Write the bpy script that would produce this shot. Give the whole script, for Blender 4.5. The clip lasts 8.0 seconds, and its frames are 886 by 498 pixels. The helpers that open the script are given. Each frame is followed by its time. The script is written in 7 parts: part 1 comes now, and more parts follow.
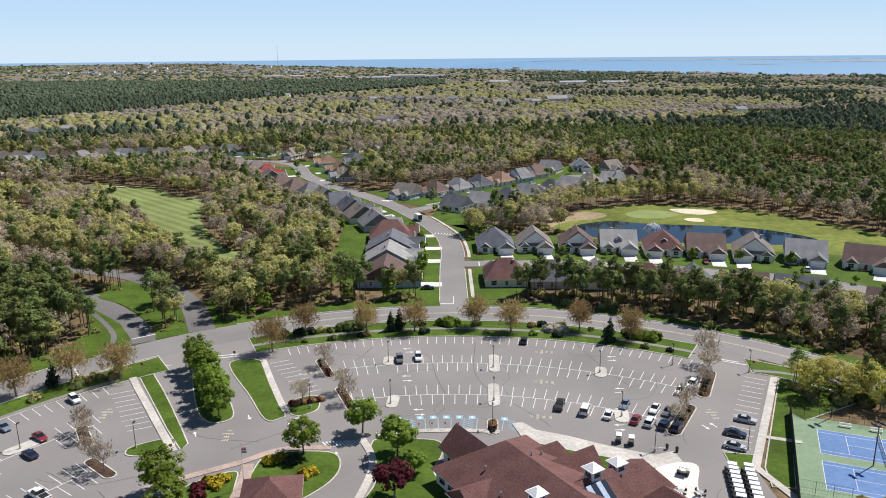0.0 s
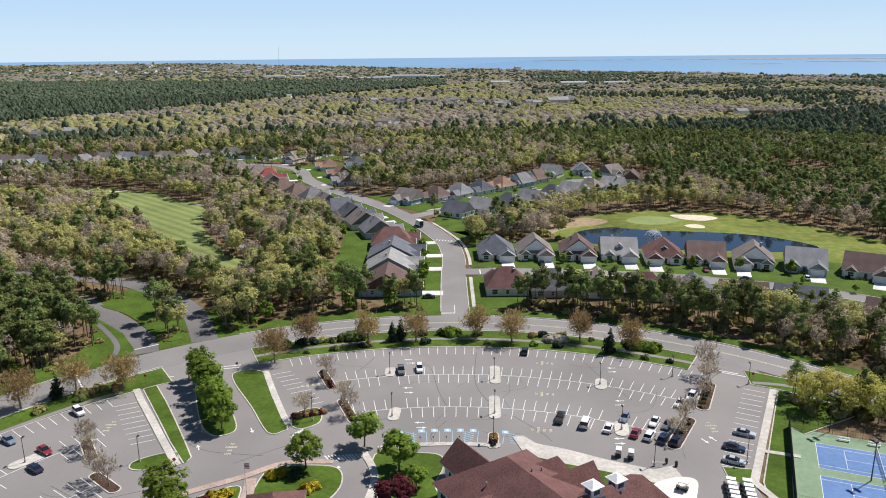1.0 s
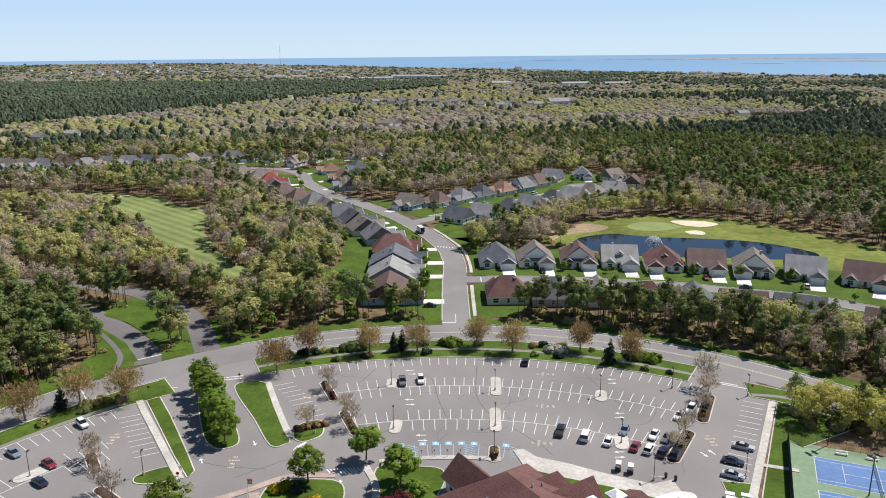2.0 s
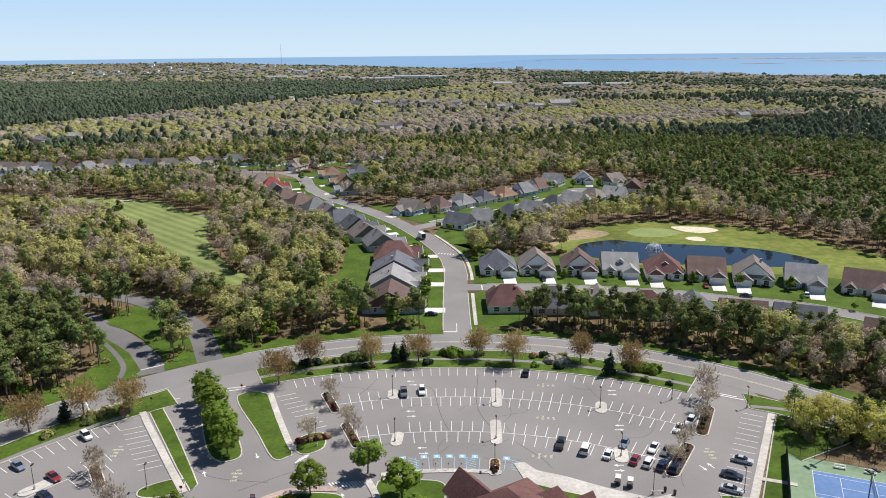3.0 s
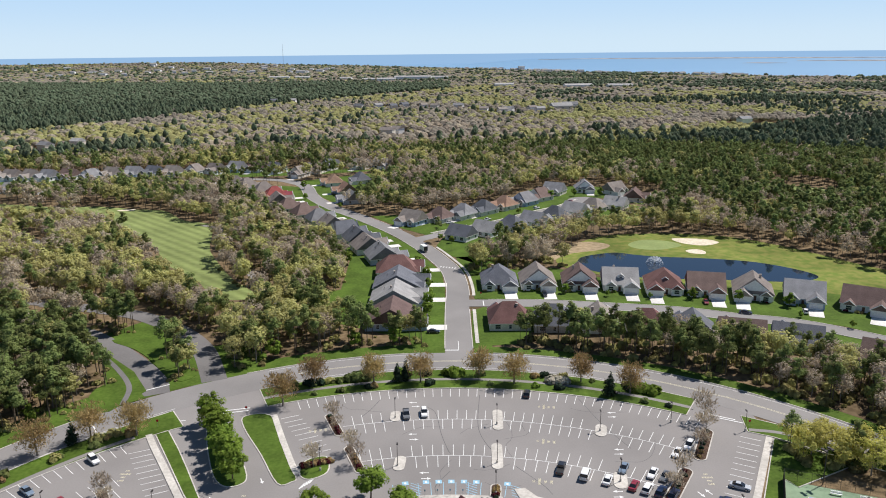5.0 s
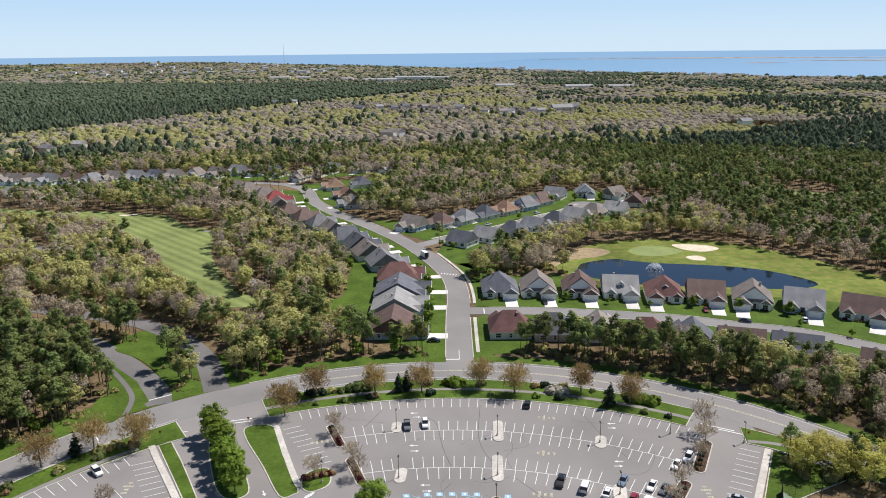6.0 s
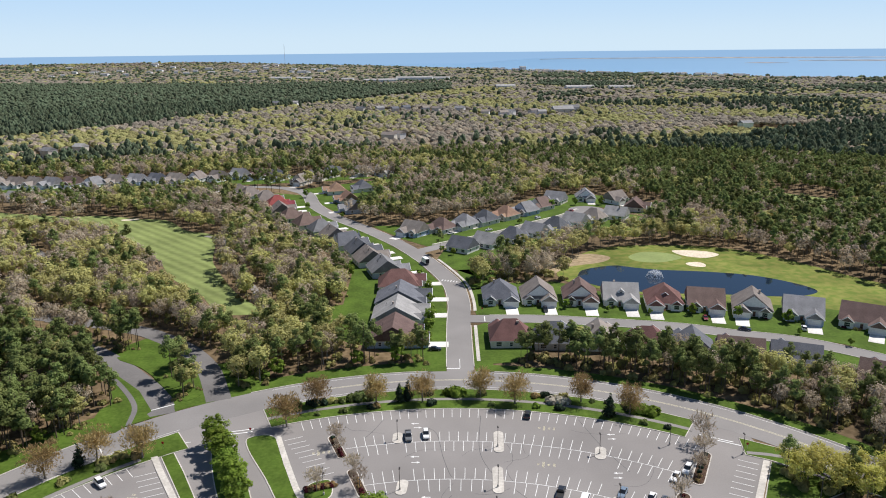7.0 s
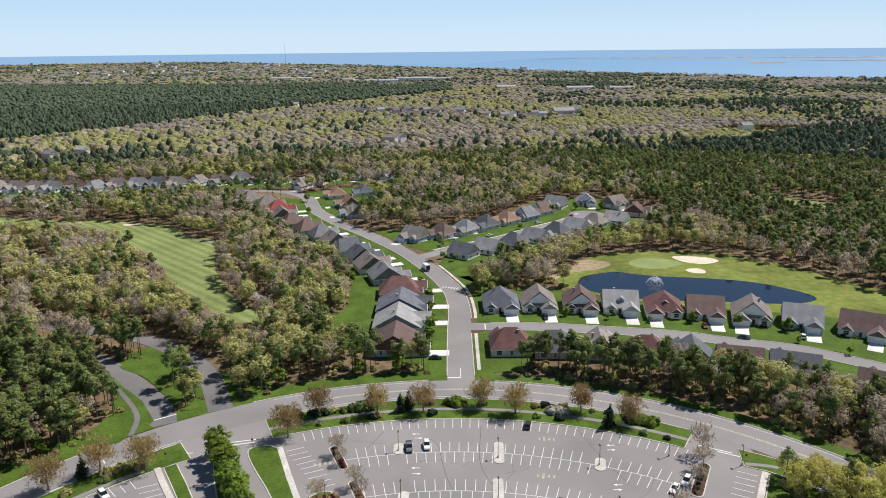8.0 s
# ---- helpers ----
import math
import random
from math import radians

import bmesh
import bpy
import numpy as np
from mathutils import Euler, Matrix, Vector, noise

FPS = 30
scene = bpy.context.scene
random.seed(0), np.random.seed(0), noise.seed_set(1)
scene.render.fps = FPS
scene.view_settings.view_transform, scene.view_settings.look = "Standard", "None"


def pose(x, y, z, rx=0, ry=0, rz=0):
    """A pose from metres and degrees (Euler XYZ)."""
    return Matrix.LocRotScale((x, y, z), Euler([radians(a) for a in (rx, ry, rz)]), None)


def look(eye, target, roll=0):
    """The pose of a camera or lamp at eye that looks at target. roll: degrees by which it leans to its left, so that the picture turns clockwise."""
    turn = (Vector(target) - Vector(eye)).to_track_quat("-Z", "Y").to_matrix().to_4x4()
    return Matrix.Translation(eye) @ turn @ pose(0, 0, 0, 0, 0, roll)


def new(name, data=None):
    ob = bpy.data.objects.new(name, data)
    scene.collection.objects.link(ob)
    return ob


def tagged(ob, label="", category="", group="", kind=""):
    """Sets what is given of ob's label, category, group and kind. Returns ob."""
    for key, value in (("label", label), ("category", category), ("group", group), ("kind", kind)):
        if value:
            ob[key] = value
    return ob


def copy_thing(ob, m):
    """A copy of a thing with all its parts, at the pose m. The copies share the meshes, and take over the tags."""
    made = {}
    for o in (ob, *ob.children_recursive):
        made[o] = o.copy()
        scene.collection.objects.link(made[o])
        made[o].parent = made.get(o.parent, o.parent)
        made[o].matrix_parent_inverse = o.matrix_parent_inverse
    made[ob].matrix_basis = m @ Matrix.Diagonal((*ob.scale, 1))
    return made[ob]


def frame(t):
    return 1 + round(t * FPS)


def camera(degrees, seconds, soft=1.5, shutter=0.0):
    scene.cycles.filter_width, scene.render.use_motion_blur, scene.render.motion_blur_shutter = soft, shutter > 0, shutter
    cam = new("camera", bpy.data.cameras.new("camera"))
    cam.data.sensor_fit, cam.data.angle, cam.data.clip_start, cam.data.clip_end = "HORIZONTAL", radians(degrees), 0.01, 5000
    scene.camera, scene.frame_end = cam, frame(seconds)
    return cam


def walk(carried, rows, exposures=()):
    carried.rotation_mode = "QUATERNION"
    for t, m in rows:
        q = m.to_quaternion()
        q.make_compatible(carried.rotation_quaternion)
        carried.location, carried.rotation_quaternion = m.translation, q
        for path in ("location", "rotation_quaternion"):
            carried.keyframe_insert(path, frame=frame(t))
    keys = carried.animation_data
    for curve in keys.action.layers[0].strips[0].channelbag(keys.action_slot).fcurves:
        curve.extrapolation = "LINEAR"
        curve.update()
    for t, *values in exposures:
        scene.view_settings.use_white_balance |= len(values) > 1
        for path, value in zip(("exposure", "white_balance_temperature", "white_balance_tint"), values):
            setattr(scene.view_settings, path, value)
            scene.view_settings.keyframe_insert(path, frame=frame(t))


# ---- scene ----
# camera and walk
cam = camera(61.88, 8.0, soft=1.0)
EXPO = 0.25
ROWS = [
    (0, 0.0, 0.0, 80.0, 0.0, -14.71, 0.548),
    (1, 0.013, -0.274, 83.731, 0.093, -14.784, 0.555),
    (2, 0.026, -0.548, 87.472, 0.179, -14.856, 0.562),
    (3, 0.039, -0.823, 91.222, 0.259, -14.924, 0.569),
    (4, 0.052, -1.097, 94.982, 0.333, -14.988, 0.576),
    (5, 0.065, -1.371, 98.752, 0.401, -15.05, 0.584),
    (6, 0.078, -1.645, 102.531, 0.463, -15.108, 0.591),
    (7, 0.091, -1.919, 106.32, 0.518, -15.163, 0.598),
    (8, 0.104, -2.194, 110.118, 0.568, -15.215, 0.605),
]


def aim(x, y, z, yaw, pitch, lean):
    a, b = radians(yaw), radians(pitch)
    way = Vector((-math.sin(a) * math.cos(b), math.cos(a) * math.cos(b), math.sin(b)))
    eye = Vector((x, y, z))
    return look(eye, eye + way * 100, -lean)


walk(cam, [(r[0], aim(*r[1:])) for r in ROWS], exposures=[(0.0, EXPO), (8.0, EXPO)])

# world and sun
SUN_WAY = Vector((2.42, 1.6, 4.1)).normalized()
world = bpy.data.worlds.new("world")
scene.world = world
world.use_nodes = True
wt = world.node_tree
wt.nodes.clear()
w_out = wt.nodes.new("ShaderNodeOutputWorld")
w_bg = wt.nodes.new("ShaderNodeBackground")
w_sky = wt.nodes.new("ShaderNodeTexSky")
w_sky.sky_type = "NISHITA"
w_sky.sun_disc = False
w_sky.sun_elevation = math.asin(SUN_WAY.z)
w_sky.sun_rotation = math.atan2(SUN_WAY.x, SUN_WAY.y)
w_sky.altitude = 50
w_sky.air_density, w_sky.dust_density, w_sky.ozone_density = 1.0, 0.0, 5.0
w_bg.inputs["Strength"].default_value = 0.063
# the open ocean beyond the bay fills the sky dome below the sea horizon
w_sea = wt.nodes.new("ShaderNodeBackground")
w_sea.inputs["Color"].default_value = (0.26, 0.42, 0.64, 1)
w_sea.inputs["Strength"].default_value = 1.0
w_co = wt.nodes.new("ShaderNodeTexCoord")
w_sep = wt.nodes.new("ShaderNodeSeparateXYZ")
w_cmp = wt.nodes.new("ShaderNodeMath")
w_cmp.operation = "LESS_THAN"
w_cmp.inputs[1].default_value = -0.0048
w_mix = wt.nodes.new("ShaderNodeMixShader")
wt.links.new(w_co.outputs["Generated"], w_sep.inputs[0])
wt.links.new(w_sep.outputs["Z"], w_cmp.inputs[0])
# pale summer haze low over the horizon, clear blue above
w_low, w_high = wt.nodes.new("ShaderNodeMix"), wt.nodes.new("ShaderNodeMix")
w_r1, w_r2 = wt.nodes.new("ShaderNodeMapRange"), wt.nodes.new("ShaderNodeMapRange")
for node_, rng_, top_ in ((w_low, w_r1, (0.0, 0.07)), (w_high, w_r2, (0.06, 0.22))):
    node_.data_type = "RGBA"
    rng_.interpolation_type = "SMOOTHSTEP"
    rng_.inputs["From Min"].default_value, rng_.inputs["From Max"].default_value = top_
    wt.links.new(w_sep.outputs["Z"], rng_.inputs["Value"])
    wt.links.new(rng_.outputs["Result"], node_.inputs["Factor"])
w_low.inputs["A"].default_value, w_low.inputs["B"].default_value = (8.65, 10.8, 12.6, 1), (6.9, 9.65, 12.7, 1)
wt.links.new(w_low.outputs["Result"], w_high.inputs["A"])
wt.links.new(w_sky.outputs[0], w_high.inputs["B"])
wt.links.new(w_high.outputs["Result"], w_bg.inputs["Color"])
wt.links.new(w_cmp.outputs[0], w_mix.inputs[0])
wt.links.new(w_bg.outputs[0], w_mix.inputs[1])
wt.links.new(w_sea.outputs[0], w_mix.inputs[2])
wt.links.new(w_mix.outputs[0], w_out.inputs["Surface"])
sun = new("sun", bpy.data.lights.new("sun", "SUN"))
sun.data.energy, sun.data.angle, sun.data.color = 5.0, radians(0.53), (1.0, 0.95, 0.91)
sun.matrix_world = look(SUN_WAY * 300, (0, 0, 0))

# ---- materials ----


def surf(name, c1, c2, scale=1.0, rough=0.85, bump=0.0, wide=0.05, wide_amount=0.35, vary=0.0, tone=0.0, metal=0.0,
         spec=0.3, through_light=0.0, fine_contrast=0.12):
    """Two colours mixed by fine grain, with broad patches, and variation from thing to thing (vary) or tree to tree (tone)."""
    m = bpy.data.materials.new(name)
    m.use_nodes = True
    nt = m.node_tree
    N, L = nt.nodes, nt.links
    bsdf = N["Principled BSDF"]
    co = N.new("ShaderNodeTexCoord")
    n1, n2 = N.new("ShaderNodeTexNoise"), N.new("ShaderNodeTexNoise")
    n1.inputs["Scale"].default_value, n1.inputs["Detail"].default_value = scale, 6
    n2.inputs["Scale"].default_value, n2.inputs["Detail"].default_value = wide, 4
    for n in (n1, n2):
        L.new(co.outputs["Object"], n.inputs["Vector"])
    r1 = N.new("ShaderNodeMapRange")
    r1.inputs["From Min"].default_value, r1.inputs["From Max"].default_value = 0.5 - fine_contrast, 0.5 + fine_contrast
    L.new(n1.outputs["Fac"], r1.inputs["Value"])
    mix = N.new("ShaderNodeMix")
    mix.data_type = "RGBA"
    mix.inputs["A"].default_value, mix.inputs["B"].default_value = (*c1, 1), (*c2, 1)
    L.new(r1.outputs["Result"], mix.inputs["Factor"])
    r2 = N.new("ShaderNodeMapRange")
    r2.inputs["From Min"].default_value, r2.inputs["From Max"].default_value = 0.3, 0.7
    r2.inputs["To Min"].default_value, r2.inputs["To Max"].default_value = 1 - wide_amount, 1 + wide_amount * 0.6
    L.new(n2.outputs["Fac"], r2.inputs["Value"])
    hsv = N.new("ShaderNodeHueSaturation")
    L.new(mix.outputs["Result"], hsv.inputs["Color"])
    value = r2.outputs["Result"]
    src = None
    if vary:
        src = N.new("ShaderNodeObjectInfo").outputs["Random"]
        amount = vary
    elif tone:
        at = N.new("ShaderNodeAttribute")
        at.attribute_name = "tone"
        src, amount = at.outputs["Fac"], tone
    if src:
        rr = N.new("ShaderNodeMapRange")
        rr.inputs["To Min"].default_value, rr.inputs["To Max"].default_value = 1 - amount, 1 + amount
        L.new(src, rr.inputs["Value"])
        mul = N.new("ShaderNodeMath")
        mul.operation = "MULTIPLY"
        L.new(value, mul.inputs[0])
        L.new(rr.outputs["Result"], mul.inputs[1])
        value = mul.outputs[0]
        rh = N.new("ShaderNodeMapRange")
        rh.inputs["To Min"].default_value, rh.inputs["To Max"].default_value = 0.5 - 0.06 * amount, 0.5 + 0.06 * amount
        L.new(src, rh.inputs["Value"])
        L.new(rh.outputs["Result"], hsv.inputs["Hue"])
    L.new(value, hsv.inputs["Value"])
    L.new(hsv.outputs["Color"], bsdf.inputs["Base Color"])
    bsdf.inputs["Roughness"].default_value = rough
    bsdf.inputs["Metallic"].default_value = metal
    bsdf.inputs["Specular IOR Level"].default_value = spec
    if bump:
        b = N.new("ShaderNodeBump")
        b.inputs["Strength"].default_value, b.inputs["Distance"].default_value = bump, 0.05
        L.new(n1.outputs["Fac"], b.inputs["Height"])
        L.new(b.outputs["Normal"], bsdf.inputs["Normal"])
    if through_light:
        tr = N.new("ShaderNodeBsdfTranslucent")
        L.new(hsv.outputs["Color"], tr.inputs["Color"])
        ms = N.new("ShaderNodeMixShader")
        ms.inputs[0].default_value = through_light
        L.new(bsdf.outputs[0], ms.inputs[1])
        L.new(tr.outputs[0], ms.inputs[2])
        L.new(ms.outputs[0], N["Material Output"].inputs["Surface"])
    return m


def shingle(name, c1, c2):
    """Roof shingles: blotched tabs with faint course lines."""
    return surf(name, c1, c2, 3.5, 0.9, 0.4, 0.25, 0.22, vary=0.16, spec=0.15, fine_contrast=0.2)


M_FLOOR = surf("woodland_floor", (0.115, 0.082, 0.045), (0.20, 0.145, 0.085), 0.35, 0.95, 0.3, 0.02, 0.4, spec=0.1)
M_GRASS = surf("lawn_grass", (0.055, 0.098, 0.012), (0.088, 0.138, 0.022), 0.9, 0.9, 0.3, 0.12, 0.32, spec=0.12, fine_contrast=0.2)
M_FAIRWAY = surf("fairway_grass", (0.175, 0.215, 0.07), (0.21, 0.25, 0.088), 0.3, 0.9, 0.2, 0.03, 0.2, spec=0.15)
# mowing stripes on the fairway
ft_ = M_FAIRWAY.node_tree
ft_wave, ft_map, ft_mul = ft_.nodes.new("ShaderNodeTexWave"), ft_.nodes.new("ShaderNodeMapRange"), ft_.nodes.new("ShaderNodeMath")
ft_wave.bands_direction = "DIAGONAL"
ft_wave.inputs["Scale"].default_value, ft_wave.inputs["Distortion"].default_value, ft_wave.inputs["Detail"].default_value = 0.072, 0.8, 1.0
ft_wave.inputs["Detail Scale"].default_value = 0.3
ft_map.inputs["To Min"].default_value, ft_map.inputs["To Max"].default_value = 0.8, 1.14
ft_mul.operation = "MULTIPLY"
ft_hsv = next(n for n in ft_.nodes if n.type == "HUE_SAT")
ft_old = ft_hsv.inputs["Value"].links[0].from_socket
ft_.links.new(ft_.nodes["Texture Coordinate"].outputs["Object"], ft_wave.inputs["Vector"])
ft_.links.new(ft_wave.outputs["Fac"], ft_map.inputs["Value"])
ft_.links.new(ft_old, ft_mul.inputs[0])
ft_.links.new(ft_map.outputs["Result"], ft_mul.inputs[1])
ft_.links.new(ft_mul.outputs[0], ft_hsv.inputs["Value"])
M_GREEN = surf("putting_green", (0.20, 0.25, 0.09), (0.235, 0.28, 0.105), 0.6, 0.9, 0, 0.1, 0.12, spec=0.15)
M_ROUGH = surf("rough_grass", (0.12, 0.165, 0.032), (0.20, 0.205, 0.055), 0.25, 0.95, 0.2, 0.04, 0.3, spec=0.1)
M_DRYBANK = surf("dry_bank", (0.26, 0.20, 0.12), (0.36, 0.28, 0.18), 0.4, 0.95, 0.2, 0.08, 0.25, spec=0.1)
M_ASPHALT = surf("parking_asphalt", (0.222, 0.208, 0.198), (0.255, 0.24, 0.229), 2.5, 0.9, 0.0, 0.035, 0.16, spec=0.2, fine_contrast=0.3)
M_ROAD = surf("road_asphalt", (0.215, 0.204, 0.196), (0.25, 0.238, 0.228), 2.0, 0.9, 0.0, 0.04, 0.16, spec=0.2, fine_contrast=0.3)
M_DRIVE = surf("dark_asphalt", (0.14, 0.133, 0.129), (0.18, 0.172, 0.167), 1.5, 0.9, 0.0, 0.06, 0.2, spec=0.2, fine_contrast=0.3)
M_CONCRETE = surf("pale_concrete", (0.46, 0.43, 0.385), (0.56, 0.53, 0.48), 1.2, 0.9, 0.1, 0.12, 0.2, spec=0.2)
M_DRIVEWAY = surf("driveway_concrete", (0.60, 0.58, 0.54), (0.70, 0.68, 0.64), 0.8, 0.9, 0.1, 0.15, 0.15, vary=0.1, spec=0.2)
M_PAVER = surf("pink_pavers", (0.36, 0.27, 0.23), (0.46, 0.36, 0.31), 2.5, 0.9, 0.2, 0.2, 0.2, spec=0.2)
M_PAINT = surf("worn_white_paint", (0.62, 0.62, 0.60), (0.80, 0.80, 0.78), 2.0, 0.7, 0, 0.3, 0.15, spec=0.3)
M_BLUEPAINT = surf("blue_paint", (0.22, 0.42, 0.55), (0.32, 0.52, 0.64), 2.0, 0.7, 0, 0.3, 0.15)
M_YELLOWPAINT = surf("yellow_paint", (0.64, 0.57, 0.36), (0.74, 0.70, 0.52), 2.0, 0.7, 0, 0.3, 0.15)
M_SEAM = surf("crack_sealant", (0.07, 0.07, 0.07), (0.11, 0.11, 0.11), 1.0, 0.8, 0, 0.3, 0.2)
M_MULCH = surf("bark_mulch", (0.055, 0.035, 0.025), (0.10, 0.065, 0.045), 2.0, 0.95, 0.5, 0.3, 0.2, spec=0.1)
M_SAND = surf("bunker_sand", (0.58, 0.50, 0.38), (0.70, 0.62, 0.49), 0.8, 0.95, 0.2, 0.2, 0.15, spec=0.1)
M_BARK = surf("bark", (0.10, 0.075, 0.055), (0.19, 0.15, 0.115), 3.0, 0.95, 0.3, 0.3, 0.2, spec=0.1)
M_GREYBARK = surf("grey_bark", (0.20, 0.175, 0.15), (0.30, 0.265, 0.235), 3.0, 0.95, 0.3, 0.3, 0.2, spec=0.1)
LEAF = {}


def leaf(kind, c1, c2, light=0.25, amount=0.3):
    for tag, args in (("thing", {"vary": amount}), ("mass", {"tone": amount})):
        LEAF[kind, tag] = surf(f"{kind}_foliage_{tag}", c1, c2, 0.9, 0.85, 0, 0.2, 0.25, spec=0.12, through_light=light, **args)


leaf("pine", (0.152, 0.192, 0.062), (0.245, 0.285, 0.098), 0.4, 0.26)
leaf("bare", (0.42, 0.35, 0.262), (0.52, 0.44, 0.335), 0.45, 0.16)
leaf("budding", (0.41, 0.39, 0.15), (0.53, 0.50, 0.21), 0.45, 0.18)
leaf("green", (0.15, 0.235, 0.03), (0.26, 0.355, 0.06), 0.42, 0.18)
leaf("copper", (0.35, 0.24, 0.11), (0.44, 0.325, 0.15), 0.4, 0.22)
leaf("brush", (0.25, 0.22, 0.085), (0.36, 0.33, 0.13), 0.35, 0.3)
leaf("spring", (0.50, 0.47, 0.12), (0.62, 0.58, 0.18), 0.5, 0.14)
# far copy of the bare colour, greyed to put distance haze into it
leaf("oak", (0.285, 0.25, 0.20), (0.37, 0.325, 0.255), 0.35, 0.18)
# budding colour for far woods, slightly muted to stand in for haze
leaf("willow", (0.34, 0.33, 0.135), (0.43, 0.41, 0.18), 0.4, 0.18)
# far pine colour: blue-green distance haze painted into the leaves
leaf("hazy_pine", (0.092, 0.122, 0.072), (0.145, 0.178, 0.105), 0.25, 0.28)
leaf("plum", (0.07, 0.012, 0.018), (0.13, 0.028, 0.034), 0.2, 0.2)
leaf("gold", (0.42, 0.33, 0.02), (0.62, 0.52, 0.05), 0.25, 0.15)
leaf("spruce", (0.02, 0.038, 0.022), (0.045, 0.07, 0.04), 0.1, 0.2)
leaf("blossom", (0.50, 0.46, 0.36), (0.62, 0.58, 0.48), 0.25, 0.15)
ROOFS = {
    "brown": shingle("brown_shingles", (0.125, 0.085, 0.076), (0.19, 0.135, 0.12)),
    "red": shingle("red_brown_shingles", (0.125, 0.062, 0.058), (0.185, 0.10, 0.094)),
    "tan": shingle("tan_shingles", (0.20, 0.175, 0.155), (0.28, 0.245, 0.22)),
    "grey": shingle("grey_shingles", (0.19, 0.19, 0.197), (0.27, 0.27, 0.277)),
    "light": shingle("pale_grey_shingles", (0.27, 0.265, 0.26), (0.37, 0.36, 0.35)),
    "dark": shingle("charcoal_shingles", (0.10, 0.106, 0.122), (0.16, 0.167, 0.185)),
    "rust": shingle("orange_tan_shingles", (0.28, 0.175, 0.12), (0.36, 0.24, 0.17)),
    "crimson": shingle("crimson_shingles", (0.22, 0.05, 0.055), (0.30, 0.08, 0.085)),
}
WALLS = {
    "white": surf("white_siding", (0.76, 0.76, 0.75), (0.84, 0.84, 0.83), 1.5, 0.7, 0.1, 0.3, 0.08),
    "blue": surf("blue_grey_siding", (0.34, 0.43, 0.55), (0.42, 0.50, 0.61), 1.5, 0.7, 0.1, 0.3, 0.08),
    "cream": surf("cream_siding", (0.64, 0.60, 0.52), (0.73, 0.69, 0.61), 1.5, 0.7, 0.1, 0.3, 0.08),
    "grey": surf("grey_siding", (0.40, 0.40, 0.40), (0.49, 0.49, 0.49), 1.5, 0.7, 0.1, 0.3, 0.08),
}
M_TRIM = surf("white_trim", (0.74, 0.74, 0.73), (0.82, 0.82, 0.81), 2, 0.5, 0, 0.5, 0.05)
M_DOOR = surf("painted_door", (0.10, 0.05, 0.04), (0.15, 0.08, 0.06), 2, 0.5, 0, 0.5, 0.1)
M_BRICK = surf("chimney_masonry", (0.36, 0.30, 0.27), (0.46, 0.40, 0.36), 4, 0.9, 0.3, 0.5, 0.1)
M_METAL = surf("dark_bronze_metal", (0.05, 0.045, 0.04), (0.08, 0.07, 0.065), 3, 0.45, 0, 0.5, 0.1, metal=0.6)
M_STEEL = surf("galvanised_steel", (0.45, 0.45, 0.46), (0.55, 0.55, 0.56), 3, 0.4, 0, 0.5, 0.1, metal=0.8)
M_RUBBER = surf("tyre_rubber", (0.018, 0.018, 0.018), (0.03, 0.03, 0.03), 5, 0.8, 0, 0.5, 0.1)
M_BLACK = surf("black_plastic", (0.02, 0.02, 0.02), (0.035, 0.035, 0.035), 5, 0.5, 0, 0.5, 0.1)
M_TENNISG = surf("green_court", (0.185, 0.265, 0.165), (0.215, 0.30, 0.19), 0.8, 0.85, 0.1, 0.08, 0.12)
M_TENNISB = surf("blue_court", (0.105, 0.19, 0.37), (0.125, 0.22, 0.42), 0.8, 0.85, 0.1, 0.08, 0.1)
M_LAMPRED = surf("red_lens", (0.35, 0.01, 0.01), (0.45, 0.02, 0.02), 3, 0.2)
M_LAMPWHITE = surf("clear_lens", (0.7, 0.7, 0.68), (0.8, 0.8, 0.78), 3, 0.15)
M_FLAGRED = surf("red_cloth", (0.5, 0.03, 0.04), (0.6, 0.05, 0.05), 3, 0.9)
M_SPRAY = surf("fountain_spray", (0.8, 0.85, 0.9), (0.95, 0.97, 1.0), 3, 0.4, through_light=0.4)


def glassy(name, colour, rough=0.08):
    m = bpy.data.materials.new(name)
    m.use_nodes = True
    b = m.node_tree.nodes["Principled BSDF"]
    b.inputs["Base Color"].default_value = (*colour, 1)
    b.inputs["Roughness"].default_value = rough
    b.inputs["Specular IOR Level"].default_value = 0.6
    return m


M_GLASS = glassy("window_glass", (0.03, 0.04, 0.055))
M_CARGLASS = glassy("car_glass", (0.015, 0.018, 0.022), 0.05)


def water(name, c, rough, scale, strength):
    m = bpy.data.materials.new(name)
    m.use_nodes = True
    nt = m.node_tree
    b = nt.nodes["Principled BSDF"]
    co, n, bp = nt.nodes.new("ShaderNodeTexCoord"), nt.nodes.new("ShaderNodeTexNoise"), nt.nodes.new("ShaderNodeBump")
    n.inputs["Scale"].default_value, n.inputs["Detail"].default_value = scale, 5
    bp.inputs["Strength"].default_value, bp.inputs["Distance"].default_value = strength, 0.1
    nt.links.new(co.outputs["Object"], n.inputs["Vector"])
    nt.links.new(n.outputs["Fac"], bp.inputs["Height"])
    nt.links.new(bp.outputs["Normal"], b.inputs["Normal"])
    b.inputs["Base Color"].default_value = (*c, 1)
    b.inputs["Roughness"].default_value, b.inputs["IOR"].default_value = rough, 1.33
    return m


